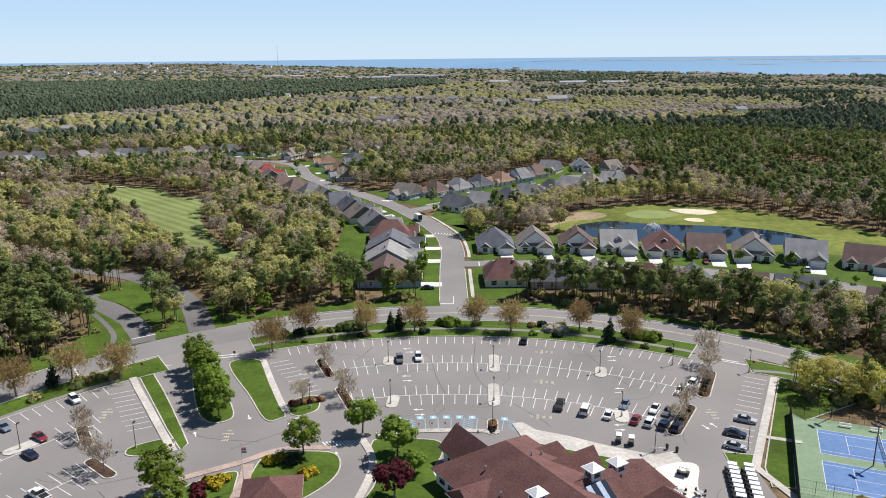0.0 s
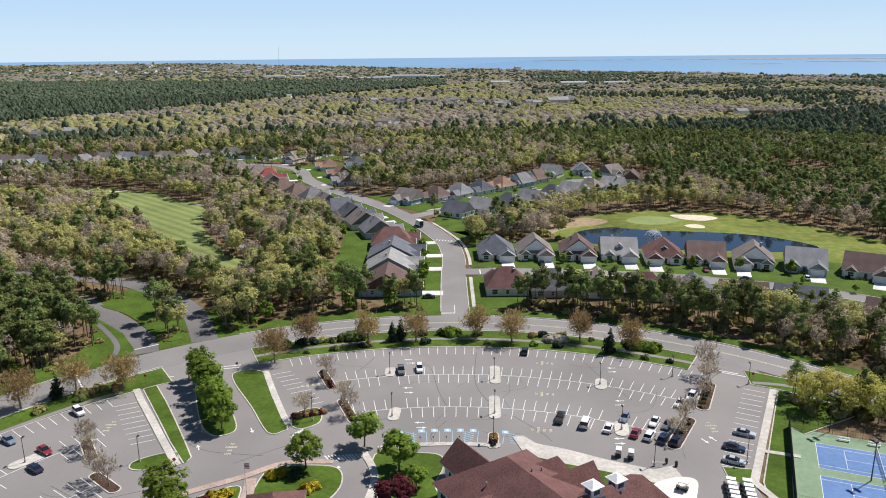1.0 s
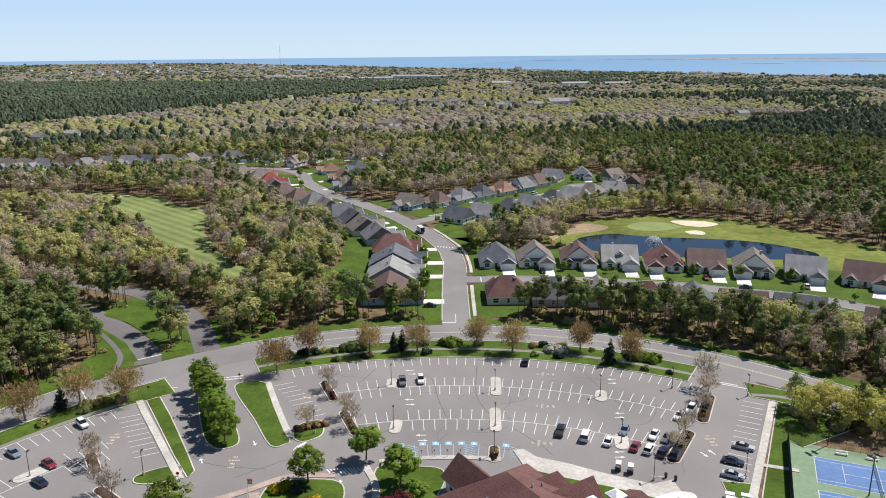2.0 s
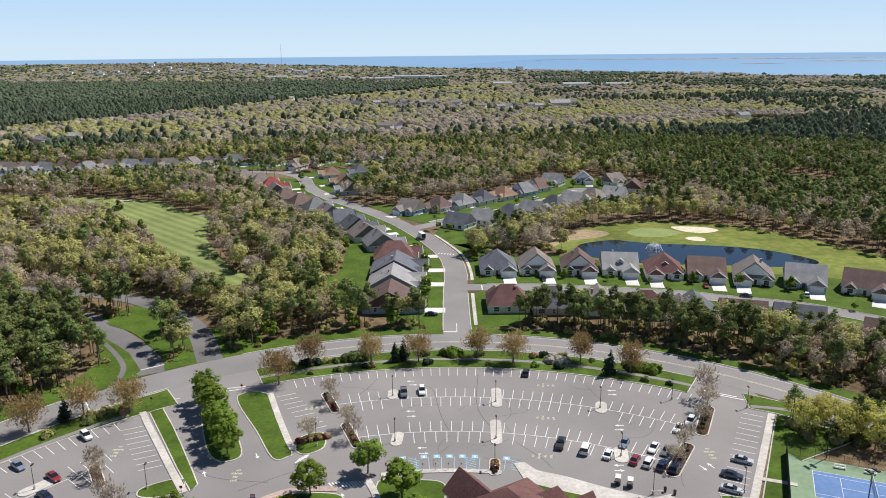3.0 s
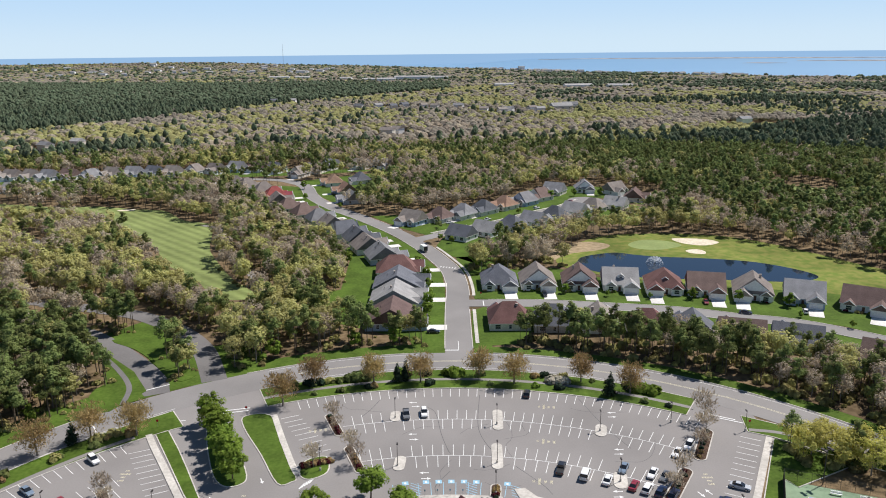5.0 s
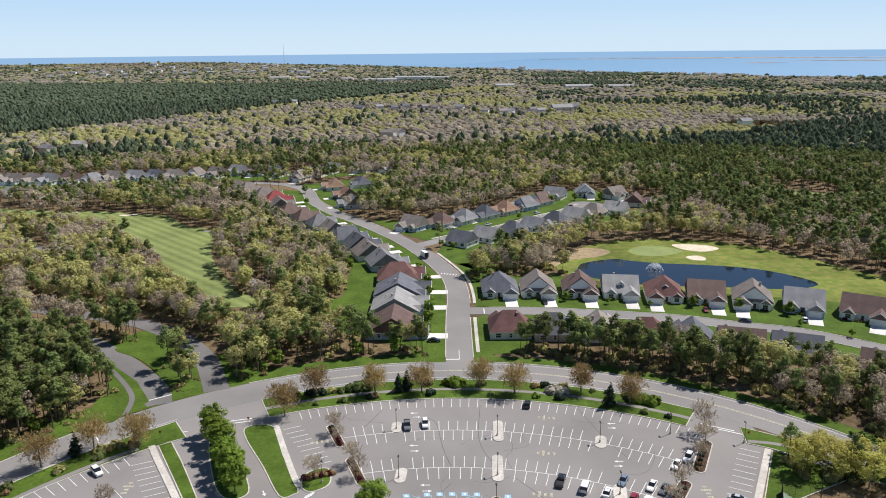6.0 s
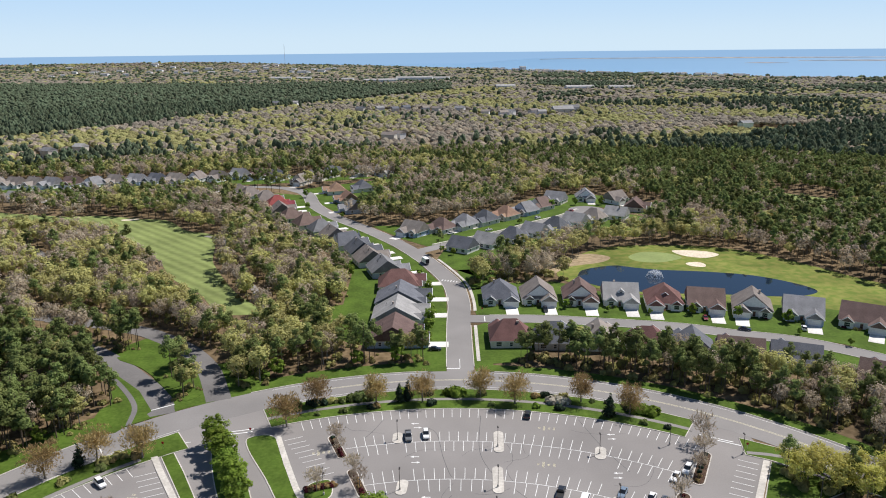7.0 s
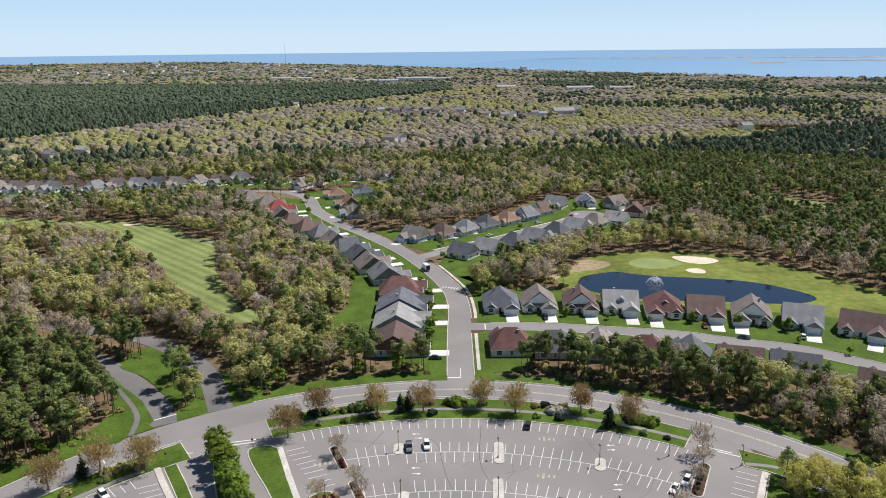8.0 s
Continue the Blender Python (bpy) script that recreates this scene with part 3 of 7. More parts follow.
def bed(poly, name="lawn_median", mat_=None, label="green lawn island with a concrete kerb", z=0.16, rim_w=0.28):
    """A raised island: kerb round the outside, filled a little lower."""
    c = Vector((sum(p[0] for p in poly) / len(poly), sum(p[1] for p in poly) / len(poly)))
    inner = []
    n = len(poly)
    for i in range(n):
        a, b, d = Vector(poly[i - 1]), Vector(poly[i]), Vector(poly[(i + 1) % n])
        t = (d - a).normalized()
        nn = Vector((-t.y, t.x))
        area = sum(p[0] * q[1] - q[0] * p[1] for p, q in zip(poly, poly[1:] + poly[:1]))
        inner.append(tuple(b + nn * rim_w * (1 if area > 0 else -1)))
    bm = bmesh.new()
    lo = [bm.verts.new((x, y, -0.04)) for x, y in poly]
    hi = [bm.verts.new((x, y, z)) for x, y in poly]
    inn = [bm.verts.new((x, y, z)) for x, y in inner]
    dn = [bm.verts.new((x, y, z - 0.08)) for x, y in inner]
    for i in range(n):
        j = (i + 1) % n
        bm.faces.new((lo[i], lo[j], hi[j], hi[i]))
        bm.faces.new((hi[i], hi[j], inn[j], inn[i]))
        bm.faces.new((inn[i], inn[j], dn[j], dn[i]))
    bmesh.ops.recalc_face_normals(bm, faces=bm.faces)
    k = structure(name, bm, M_CONCRETE, label, "island")
    bm = bmesh.new()
    slab(bm, list(inner), -0.04, z - 0.02)
    part("bed", bm, mat_ or M_GRASS, k)
    return k


def strip(r0, r1, x0, x1, k=0.0, k0=0.0):
    a = [(p.x, p.y) for p in arc(r0, x0 * r0 / r1, x1 * r0 / r1, 30, k0)]
    b = [(p.x, p.y) for p in arc(r1, x0, x1, 30, k)]
    return a + b[::-1]


bed(strip(130.4, 144.0, -58, 73, 9, 0), "lawn_strip", label="long curved lawn strip between car park and boulevard")
bed(strip(130.0, 143.5, -135, -80, 8, 0), "lawn_strip", label="long curved lawn strip between car park and boulevard")
for x0, x1, r in ((-58, 73, 136.8), (-135, -82, 134)):
    walkway(arc(r, x0 + 3, x1 - 3, 40, 5), 0, 1.6, "pavement", 0.155, "narrow asphalt footpath through the lawn strip", M_ASPHALT)
bed([(-78.9, 176.6), (-76.0, 179.0), (-69.9, 169.3), (-64.5, 160), (-57.6, 147.7), (-54.8, 142.5), (-55.8, 139.8), (-61.9, 148.9), (-69.3, 161)])
walkway(smooth_line([(-80.5, 176.5), (-76.6, 170), (-70.2, 160), (-63, 148.6), (-57, 139.3)], 5), 0, 1.7, z=0.17)
bed(rounded([(-66.5, 186), (-63, 186.5), (-56, 172), (-49, 157), (-49.5, 152.5), (-53.5, 152), (-58, 158), (-65, 176)], 4), label="tree-planted median with a concrete kerb")
bed(rounded([(-57.5, 186.5), (-50, 187), (-44, 172), (-37, 156.5), (-37.5, 153.5), (-41, 153), (-48, 166), (-56, 180)], 4))
walkway(smooth_line([(-48.8, 187.5), (-44, 175), (-38.5, 161.5), (-36.3, 157)], 5), 0.5, 1.6, z=0.17)
bed(rounded([(-36, 163), (-31, 165), (-29.5, 158), (-33.5, 154.5), (-36.5, 157)], 4), label="small lawn island with a clipped hedge")
bed(rounded([(-66.5, 141.5), (-59.5, 145), (-57.5, 140), (-62, 137.5), (-66.5, 138)], 4), label="small lawn island beside a walkway")
for c in ((-15, 184.4, -15, 187.5, 1.45), (-12.5, 159.6, -12.2, 163.5, 1.4), (13.2, 179.2, 13.6, 188, 1.4), (11.8, 160, 12.2, 169.5, 1.4), (40.2, 175.5, 41.0, 179, 1.5), (40.1, 151.5, 40.8, 155.5, 1.6), (-91.3, 140, -88.7, 143.2, 1.7)):
    bed(capsule(*c), "lamp_island", M_CONCRETE, "pale concrete island with rounded ends in the car park")
for c in ((-33.5, 186, -29.5, 176.5, 1.4), (-25.8, 168.5, -21.8, 158.5, 1.4), (68.5, 176, 62.5, 163.5, 1.7), (57, 157, 50, 145.5, 1.7), (-81, 149.5, -76.5, 142.5, 1.4), (-72.5, 135.5, -66.5, 130.5, 1.4)):
    bed(capsule(*c), "tree_island", M_MULCH, "mulched planting island with a concrete kerb")
bed(capsule(10.4, 146.3, 10.8, 151, 1.3), "planter_island", M_MULCH, "small planted island with rounded ends")
# lawns round the clubhouse
bed(rounded([(-36, 138), (-24, 138.5), (-21, 133), (-23, 126), (-30, 119), (-38, 120), (-38.5, 131)], 5), label="round lawn with a mulch bed in the drive loop")
bed(rounded([(-49, 127.5), (-42, 131.5), (-40.5, 127), (-40.5, 118), (-48, 116), (-52, 121)], 4))
bed(rounded([(-15.5, 143), (-5, 143.6), (-0.8, 142), (-0.5, 137), (-2, 130), (2, 119), (-10, 110), (-16.5, 116), (-13.5, 128)], 5), label="lawn beside the clubhouse")
walkway(smooth_line([(-17.5, 144), (-14.8, 137), (-14.3, 130), (-16.5, 119), (-20, 112)], 5), 0.4, 1.6, z=0.18)
walkway(arc(74.2, -15, 12, 14), 0, 1.5, z=0.17)
walkway(smooth_line([(-58, 125), (-50, 130), (-42, 134.5), (-34, 139.8), (-24, 140.3)], 5), 0, 1.8, z=0.16, label="pink paver walkway", mat_=M_PAVER)
walkway(smooth_line([(-40, 134), (-39.2, 127), (-39.5, 116)], 4), 0, 2.4, z=0.165, label="pink paver walkway", mat_=M_PAVER)
bm = bmesh.new()
slab(bm, [(15, 150), (17.5, 150.5), (20, 147), (26, 144.5), (35, 139.5), (43, 136), (47.5, 137.5), (48, 133), (42, 131), (34, 135), (24, 139), (17, 142.5)], -0.05, 0.17)
structure("pavement_terrace", bm, M_CONCRETE, "pale concrete terrace pavement along the clubhouse", "pavement")
bed(rounded([(20, 142), (30, 138.5), (40, 133.5), (44, 129), (40, 127), (28, 132), (19, 138)], 4), label="lawn strip along the clubhouse")
bm = bmesh.new()
slab(bm, rounded([(40, 129), (45, 132.5), (49, 133), (50.5, 131), (48, 124), (47, 114), (40, 112), (37, 120)], 4), -0.05, 0.18)
structure("patio", bm, surf("bright_patio", (0.66, 0.62, 0.55), (0.76, 0.72, 0.66), 1, 0.9, 0.1, 0.2, 0.15), "bright cream concrete patio beside the clubhouse", "patio")
# right-hand side
bed([(84.6, 172.5), (100, 160), (81, 150), (79.3, 153.5), (66.5, 123.5), (62, 124), (63.5, 131)], "lawn_strip", label="long lawn between a footpath and the tennis courts")
walkway([Vector(p) for p in ((83.8, 173), (61.5, 130.5))], 0, 1.7, z=0.18)
walkway([Vector(p) for p in ((61.8, 131.2), (66, 116))], 0, 1.6, z=0.185)
walkway([Vector(p) for p in ((68.5, 143), (75.5, 140.5))], 0, 1.3, z=0.19)
bed([(79.2, 176), (80.8, 185), (90, 179.3), (100, 169), (113, 152), (104, 157), (99.5, 161), (84.8, 173)], "lawn_strip", label="lawn corner at the car park exit")
walkway(smooth_line([(80, 177), (88, 175), (100, 168), (118, 158)], 4), 0, 1.5, z=0.17, label="narrow asphalt footpath", mat_=M_ASPHALT)
bed([(57.5, 137), (65, 135.5), (61.5, 129), (57, 131.5)], "lawn_strip", label="small lawn corner by the cart park")

# ---- houses ----


def gable_prism(bm, x0, x1, y0, y1, z, h, along, hip=0.0, over=0.45, thick=0.22):
    """A pitched roof over a rectangle, with eaves and thickness; hip draws in the ridge's ends."""
    x0, x1, y0, y1 = x0 - over, x1 + over, y0 - over, y1 + over
    z = z - over * 0.45
    if along == "x":
        ym = (y0 + y1) / 2
        ridge = ((x0 + hip, ym), (x1 - hip, ym))
        cor = ((x0, y0), (x1, y0), (x1, y1), (x0, y1))
    else:
        xm = (x0 + x1) / 2
        ridge = ((xm, y0 + hip), (xm, y1 - hip))
        cor = ((x1, y0), (x1, y1), (x0, y1), (x0, y0))
    lo = [bm.verts.new((x, y, z - thick)) for x, y in cor]
    up = [bm.verts.new((x, y, z)) for x, y in cor]
    r = [bm.verts.new((x, y, z + h)) for x, y in ridge]
    fs = [(up[0], up[1], r[1], r[0]), (up[1], up[2], r[1]), (up[2], up[3], r[0], r[1]), (up[3], up[0], r[0]), tuple(lo[::-1])]
    for k in range(4):
        fs.append((lo[k], lo[(k + 1) % 4], up[(k + 1) % 4], up[k]))
    for i, f in enumerate(fs):
        bm.faces.new(f).material_index = 1 if i > 4 else 0
    bmesh.ops.recalc_face_normals(bm, faces=bm.faces)
    return bm


def gable_wall(bm, x0, x1, y0, y1, z0, z1, h, along):
    """Walls with gable ends up under the roof."""
    box(bm, x0, x1, y0, y1, z0, z1)
    if along == "y":
        for y in (y0, y1):
            bm.faces.new([bm.verts.new(v) for v in ((x0, y, z1), (x1, y, z1), ((x0 + x1) / 2, y, z1 + h))])
    else:
        for x in (x0, x1):
            bm.faces.new([bm.verts.new(v) for v in ((x, y0, z1), (x, y1, z1), (x, (y0 + y1) / 2, z1 + h))])
    return bm


def rake_trim(th, x0, x1, y, z, h, over=0.45):
    """White boards up the two edges of a front gable."""
    bm = bmesh.new()
    xm = (x0 + x1) / 2
    z -= over * 0.45 + 0.06
    for xa in (x0 - over, x1 + over):
        tube(bm, (xa, y - over - 0.02, z), (xm, y - over - 0.02, z + h), 0.17, 0.17, 4)
    part("gable_trim", bm, M_TRIM, th)


def window_mesh(w, h):
    bm = bmesh.new()
    t = 0.11
    box(bm, -w / 2 - t, w / 2 + t, -0.06, 0.03, -t, 0)
    box(bm, -w / 2 - t, w / 2 + t, -0.06, 0.03, h, h + t)
    box(bm, -w / 2 - t, -w / 2, -0.06, 0.03, 0, h)
    box(bm, w / 2, w / 2 + t, -0.06, 0.03, 0, h)
    box(bm, -w / 2, w / 2, -0.04, 0.02, h / 2 - 0.04, h / 2 + 0.04)
    fr = mesh_of("window", bm, M_TRIM)
    bm = bmesh.new()
    box(bm, -w / 2, w / 2, -0.025, 0.0, 0, h)
    return fr, mesh_of("pane", bm, M_GLASS)


WIN = {"s": window_mesh(1.0, 1.5), "w": window_mesh(1.9, 1.6), "t": window_mesh(0.7, 0.9)}


def window(parent, kind, x, y, z, turn):
    fr = part("window", WIN[kind][0], None, parent, at=pose(x, y, z, 0, 0, turn))
    part("pane", WIN[kind][1], None, fr)
    return fr


bm = bmesh.new()
for k in range(4):
    box(bm, -2.4, 2.4, -0.06, 0.0, 0.05 + 0.55 * k, 0.57 + 0.55 * k)
GARAGE = mesh_of("garage_door", bm, M_TRIM)
bm = bmesh.new()
box(bm, -0.5, 0.5, -0.07, 0.0, 0.15, 2.2)
FRONT_DOOR = mesh_of("front_door", bm, M_DOOR)
bm = bmesh.new()
box(bm, -0.4, 0.4, -0.3, 0.3, 0, 1.5)
box(bm, -0.46, 0.46, -0.36, 0.36, 1.5, 1.65)
CHIMNEY = mesh_of("chimney", bm, M_BRICK)
bm = bmesh.new()
tube(bm, (0, 0, 0), (0, 0, 0.6), 0.07, 0.07)
VENT = mesh_of("vent_pipe", bm, M_BLACK)
HOUSES = []
ROOF_WORD = {"brown": "brown", "red": "red-brown", "tan": "tan", "grey": "grey", "light": "pale grey", "dark": "charcoal", "rust": "orange-tan", "crimson": "crimson"}


def house(x, y, turn, roof, wall, w=14.0, d=15.0, style=0, dormer=False, seed=0, group=""):
    """A one-storey house whose street front looks towards -y before it is turned."""
    rng = random.Random(seed * 7 + int(x * 3) + int(y))
    th = thing("house", pose(x, y, 0, 0, 0, turn), f"one-storey house with {ROOF_WORD[roof]} shingle roof and {wall} siding", "house", group)
    HOUSES.append((x, y, max(w, d) * 0.62))
    wm, rm = WALLS[wall], ROOFS[roof]
    e, side = 3.1, (1 if rng.random() < 0.5 else -1)
    hx, hy = w / 2, d / 2
    bm = bmesh.new()
    rise_ = (min(w, d) / 2) * 0.76
    if style == 0:      # ridge along the street, gabled sides
        gable_wall(bm, -hx, hx, -hy + 2, hy, 0, e, min(5.3, (d / 2 - 1) * 0.8), "x")
        part("wall", bm, wm, th)
        bm = gable_prism(bmesh.new(), -hx, hx, -hy + 2, hy, e, min(5.6, (d / 2 - 1) * 0.8 + 0.35), "x", 0.0)
        top = e + min(5.3, (d / 2 - 1) * 0.8)
    elif style == 1:    # hipped
        box(bm, -hx, hx, -hy + 2, hy, 0, e)
        part("wall", bm, wm, th)
        bm = gable_prism(bmesh.new(), -hx, hx, -hy + 2, hy, e, rise_ + 0.6, "x" if w > d - 2 else "y", min(w, d - 2) * 0.42)
        top = e + rise_ * 0.9
    else:               # ridge away from the street
        gable_wall(bm, -hx, hx, -hy + 2, hy, 0, e, hx * 0.74, "y")
        part("wall", bm, wm, th)
        bm = gable_prism(bmesh.new(), -hx, hx, -hy + 2, hy, e, (hx + 0.45) * 0.78, "y", 2.2)
        top = e + hx * 0.7
    main = part("roof", bm, rm, th)
    # garage wing with a street gable
    gx = side * (hx - 3.4)
    bm = gable_wall(bmesh.new(), gx - 3.2, gx + 3.2, -hy - 1.5, 0, 0, e - 0.15, 2.1, "y")
    part("garage_wall", bm, wm, th)
    bm = gable_prism(bmesh.new(), gx - 3.2, gx + 3.2, -hy - 1.5, 0.5, e - 0.12, 2.6, "y", 0.0)
    part("garage_roof", bm, rm, th)
    rake_trim(th, gx - 3.2, gx + 3.2, -hy - 1.5, e - 0.12, 2.6)
    part("garage_door", GARAGE, None, th, at=pose(gx, -hy - 1.5, 0.0))
    window(th, "t", gx, -hy - 1.5, e + 0.25, 0)
    # front bay with a smaller gable
    bx = -side * (hx - 3.0)
    bm = gable_wall(bmesh.new(), bx - 2.2, bx + 2.2, -hy + 0.6, 2, 0, e - 0.3, 1.5, "y")
    part("bay_wall", bm, wm, th)
    bm = gable_prism(bmesh.new(), bx - 2.2, bx + 2.2, -hy + 0.6, 2.5, e - 0.27, 1.95, "y", 0.0, 0.3)
    part("bay_roof", bm, rm, th)
    rake_trim(th, bx - 2.2, bx + 2.2, -hy + 0.6, e - 0.27, 1.95, 0.3)
    window(th, "w", bx, -hy + 0.6, 0.8, 0)
    part("front_door", FRONT_DOOR, None, th, at=pose(-side * 0.6, -hy + 2, 0))
    for wx in (-hx * 0.6, 0, hx * 0.6):
        window(th, "w" if rng.random() < 0.5 else "s", wx, hy, 0.8, 180)
    for wy in (-hy * 0.35, hy * 0.55):
        window(th, "s", hx, wy, 0.9, 90)
        window(th, "s", -hx, wy, 0.9, -90)
    if style == 0:
        window(th, "s", hx, 1, e + 0.9, 90)
        window(th, "s", -hx, 1, e + 0.9, -90)
    if dormer:
        dz = e + 1.4
        bm = gable_wall(bmesh.new(), -1.4, 1.4, -hy * 0.45, 1, dz - 1, dz + 1.3, 0.9, "y")
        part("dormer_wall", bm, wm, th)
        bm = gable_prism(bmesh.new(), -1.4, 1.4, -hy * 0.45, 1.5, dz + 1.3, 1.2, "y", 0.0, 0.25, 0.12)
        part("dormer_roof", bm, rm, th)
        rake_trim(th, -1.4, 1.4, -hy * 0.45, dz + 1.3, 1.2, 0.25)
        window(th, "s", 0, -hy * 0.45, dz - 0.3, 0)
    if rng.random() < 0.55:
        part("chimney", CHIMNEY, None, th, at=pose(-side * hx * 0.35, 2.2, top - 1.2))
    for k in range(2):
        part("vent_pipe", VENT, None, th, at=pose(rng.uniform(-2, 2), hy * 0.5, top - 2.2))
    return th, side, hx, hy


def driveway(x, y, turn, length, width=5.2):
    bm = bmesh.new()
    box(bm, -width / 2, width / 2, -length, 0, -0.03, 0.075)
    ob = tagged(part("driveway", bm, M_DRIVEWAY), "white concrete driveway in front of a garage", "driveway", kind="structure")
    ob.matrix_basis = pose(x, y, 0, 0, 0, turn)


def street_house(x, y, turn, *args, drive=11.0, **kw):
    th, side, hx, hy = house(x, y, turn, *args, **kw)
    a = radians(turn)
    lx, ly = side * (hx - 3.4), -hy - 1.5
    driveway(x + lx * math.cos(a) - ly * math.sin(a), y + lx * math.sin(a) + ly * math.cos(a), turn, drive)
    return th


G1 = "houses along the cross street"
for i, (x, y, turn, roof, wall, st, dm, w) in enumerate((
        (22, 304.5, 0, "dark", "white", 1, False, 15), (38.5, 304.5, -1, "tan", "white", 2, False, 14.5), (56.5, 303, -5, "brown", "white", 2, True, 14.5),
        (73.5, 301.5, -7, "light", "white", 0, True, 14.5), (91, 297, -9, "red", "white", 1, True, 15), (107.5, 293.5, -13, "brown", "white", 0, False, 14.5),
        (125, 288, -18, "tan", "white", 2, True, 15), (143, 281.5, -22, "grey", "blue", 0, False, 14.5), (163, 272, -32, "brown", "white", 0, False, 17))):
    street_house(x, y, turn, roof, wall, w=w, d=17.5, style=st, dormer=dm, seed=i, group=G1, drive=9.0)
for i, (x, y, turn, roof, wall, st, w) in enumerate((
        (22.5, 258, 180, "red", "cream", 1, 15), (38.5, 255.5, 178, "dark", "grey", 1, 14.5), (55, 254, 174, "tan", "white", 2, 14.5), (71.5, 250.5, 172, "red", "cream", 1, 14),
        (87, 246, 168, "dark", "grey", 2, 14.5), (102, 240.5, 164, "brown", "white", 0, 15), (119, 235, 158, "dark", "grey", 0, 15.5), (141, 218, 146, "brown", "blue", 0, 16))):
    street_house(x, y, turn, roof, wall, w=w, d=15, style=st, seed=20 + i, group=G1, drive=6.0)
G2 = "houses along the main street"
for i, (x, y, turn, roof, wall, st, w, d) in enumerate((
        (-20, 259, 90, "brown", "blue", 0, 16, 21), (-20.5, 281, 90, "light", "cream", 0, 16, 21), (-20.5, 301, 90, "dark", "white", 0, 16, 22), (-22.5, 323, 94, "red", "cream", 1, 15, 20),
        (-31, 346, 108, "grey", "blue", 0, 15, 17), (-40, 364, 112, "tan", "white", 0, 14, 17), (-47, 381, 114, "dark", "white", 0, 14, 16), (-56, 397, 116, "dark", "white", 2, 14, 16),
        (-66, 413, 117, "tan", "cream", 0, 14, 16), (-76, 430, 118, "grey", "grey", 1, 14, 16), (-88, 446, 122, "brown", "cream", 1, 14, 16), (-101, 464, 120, "brown", "cream", 1, 14, 16),
        (-112, 484, 112, "tan", "cream", 0, 14, 16), (-119, 505, 110, "crimson", "cream", 1, 15, 17), (-131, 524, 112, "tan", "cream", 1, 15, 17), (-148, 541, 130, "tan", "white", 1, 15, 17))):
    street_house(x, y, turn, roof, wall, w=w, d=d, style=st, seed=40 + i, group=G2, drive=7.5)
for i, (x, y, turn, roof, wall, st) in enumerate((
        (-65, 489, -68, "grey", "blue", 0), (-73, 520, -70, "rust", "blue", 0), (-87, 556, -72, "rust", "white", 1), (-68, 566, -60, "dark", "white", 1))):
    street_house(x, y, turn, roof, wall, style=st, seed=60 + i, group=G2, drive=7.0)
G3 = "houses round the close"
for i, (x, y, turn, roof, wall, st) in enumerate((
        (-21, 424, -35, "tan", "blue", 0), (-5, 431, -40, "brown", "cream", 1), (9, 441, -42, "grey", "cream", 1), (22, 452, -44, "dark", "cream", 1), (36, 465, -45, "rust", "cream", 1),
        (50, 478, -46, "grey", "blue", 2), (62, 493, -48, "brown", "cream", 2), (75, 513, -30, "grey", "cream", 0), (98, 522, -5, "grey", "white", 2), (118, 513, 35, "tan", "white", 0), (126, 487, 70, "brown", "cream", 0))):
    street_house(x, y, turn, roof, wall, style=st, w=13.5, d=15, seed=80 + i, group=G3, drive=7.0)
for i, (x, y, turn, roof, wall, st) in enumerate((
        (8, 388, 145, "dark", "white", 0), (22, 397, 143, "light", "white", 0), (37, 408, 140, "dark", "grey", 1), (51, 420, 138, "grey", "white", 0), (65, 433, 138, "dark", "grey", 1),
        (79, 446, 138, "light", "white", 0), (92, 456, 140, "tan", "cream", 1), (108, 464, 150, "light", "white", 0))):
    street_house(x, y, turn, roof, wall, style=st, w=13.5, d=14, seed=100 + i, group=G3, drive=6.0)
G4 = "far row of pale houses"
BACK_ROW = ((-372, 594), (-355, 594), (-339, 593), (-324, 592), (-308, 594), (-290, 592), (-276, 602), (-260, 605), (-244, 607), (-228, 607), (-213, 615), (-196, 618), (-181, 629), (-163, 627),
            (-145, 620), (-122, 598), (-111, 616), (-101, 637), (-75, 638), (-57, 641))
BACK_LOOK = (("tan", "white"), ("tan", "white"), ("tan", "white"), ("grey", "white"), ("brown", "white"), ("grey", "white"), ("tan", "cream"), ("grey", "blue"), ("dark", "white"), ("tan", "white"),
             ("tan", "white"), ("tan", "white"), ("grey", "blue"), ("brown", "white"), ("dark", "white"), ("tan", "cream"), ("tan", "cream"), ("grey", "cream"), ("tan", "cream"), ("light", "blue"))
for i, ((x, y), (roof, wall)) in enumerate(zip(BACK_ROW, BACK_LOOK)):
    row_house = street_house(x, y, (-24, -18, -28)[i % 3], roof, wall, style=0 if i % 5 else 2, w=11.5, d=13, seed=120 + i, group=G4, drive=8.0)
    row_house.matrix_basis @= Matrix.Scale(1.15, 4)
for i, (x, y, roof) in enumerate(((-345, 538, "light"), (-322, 538, "light"), (-302, 536, "light"), (-285, 545, "tan"), (-213, 570, "dark"), (-186, 568, "red"), (-166, 563, "tan"))):
    house(x, y, 158, roof, "white", style=0, w=12.5, d=13, seed=140 + i, group=G4)

# ---- trees ----


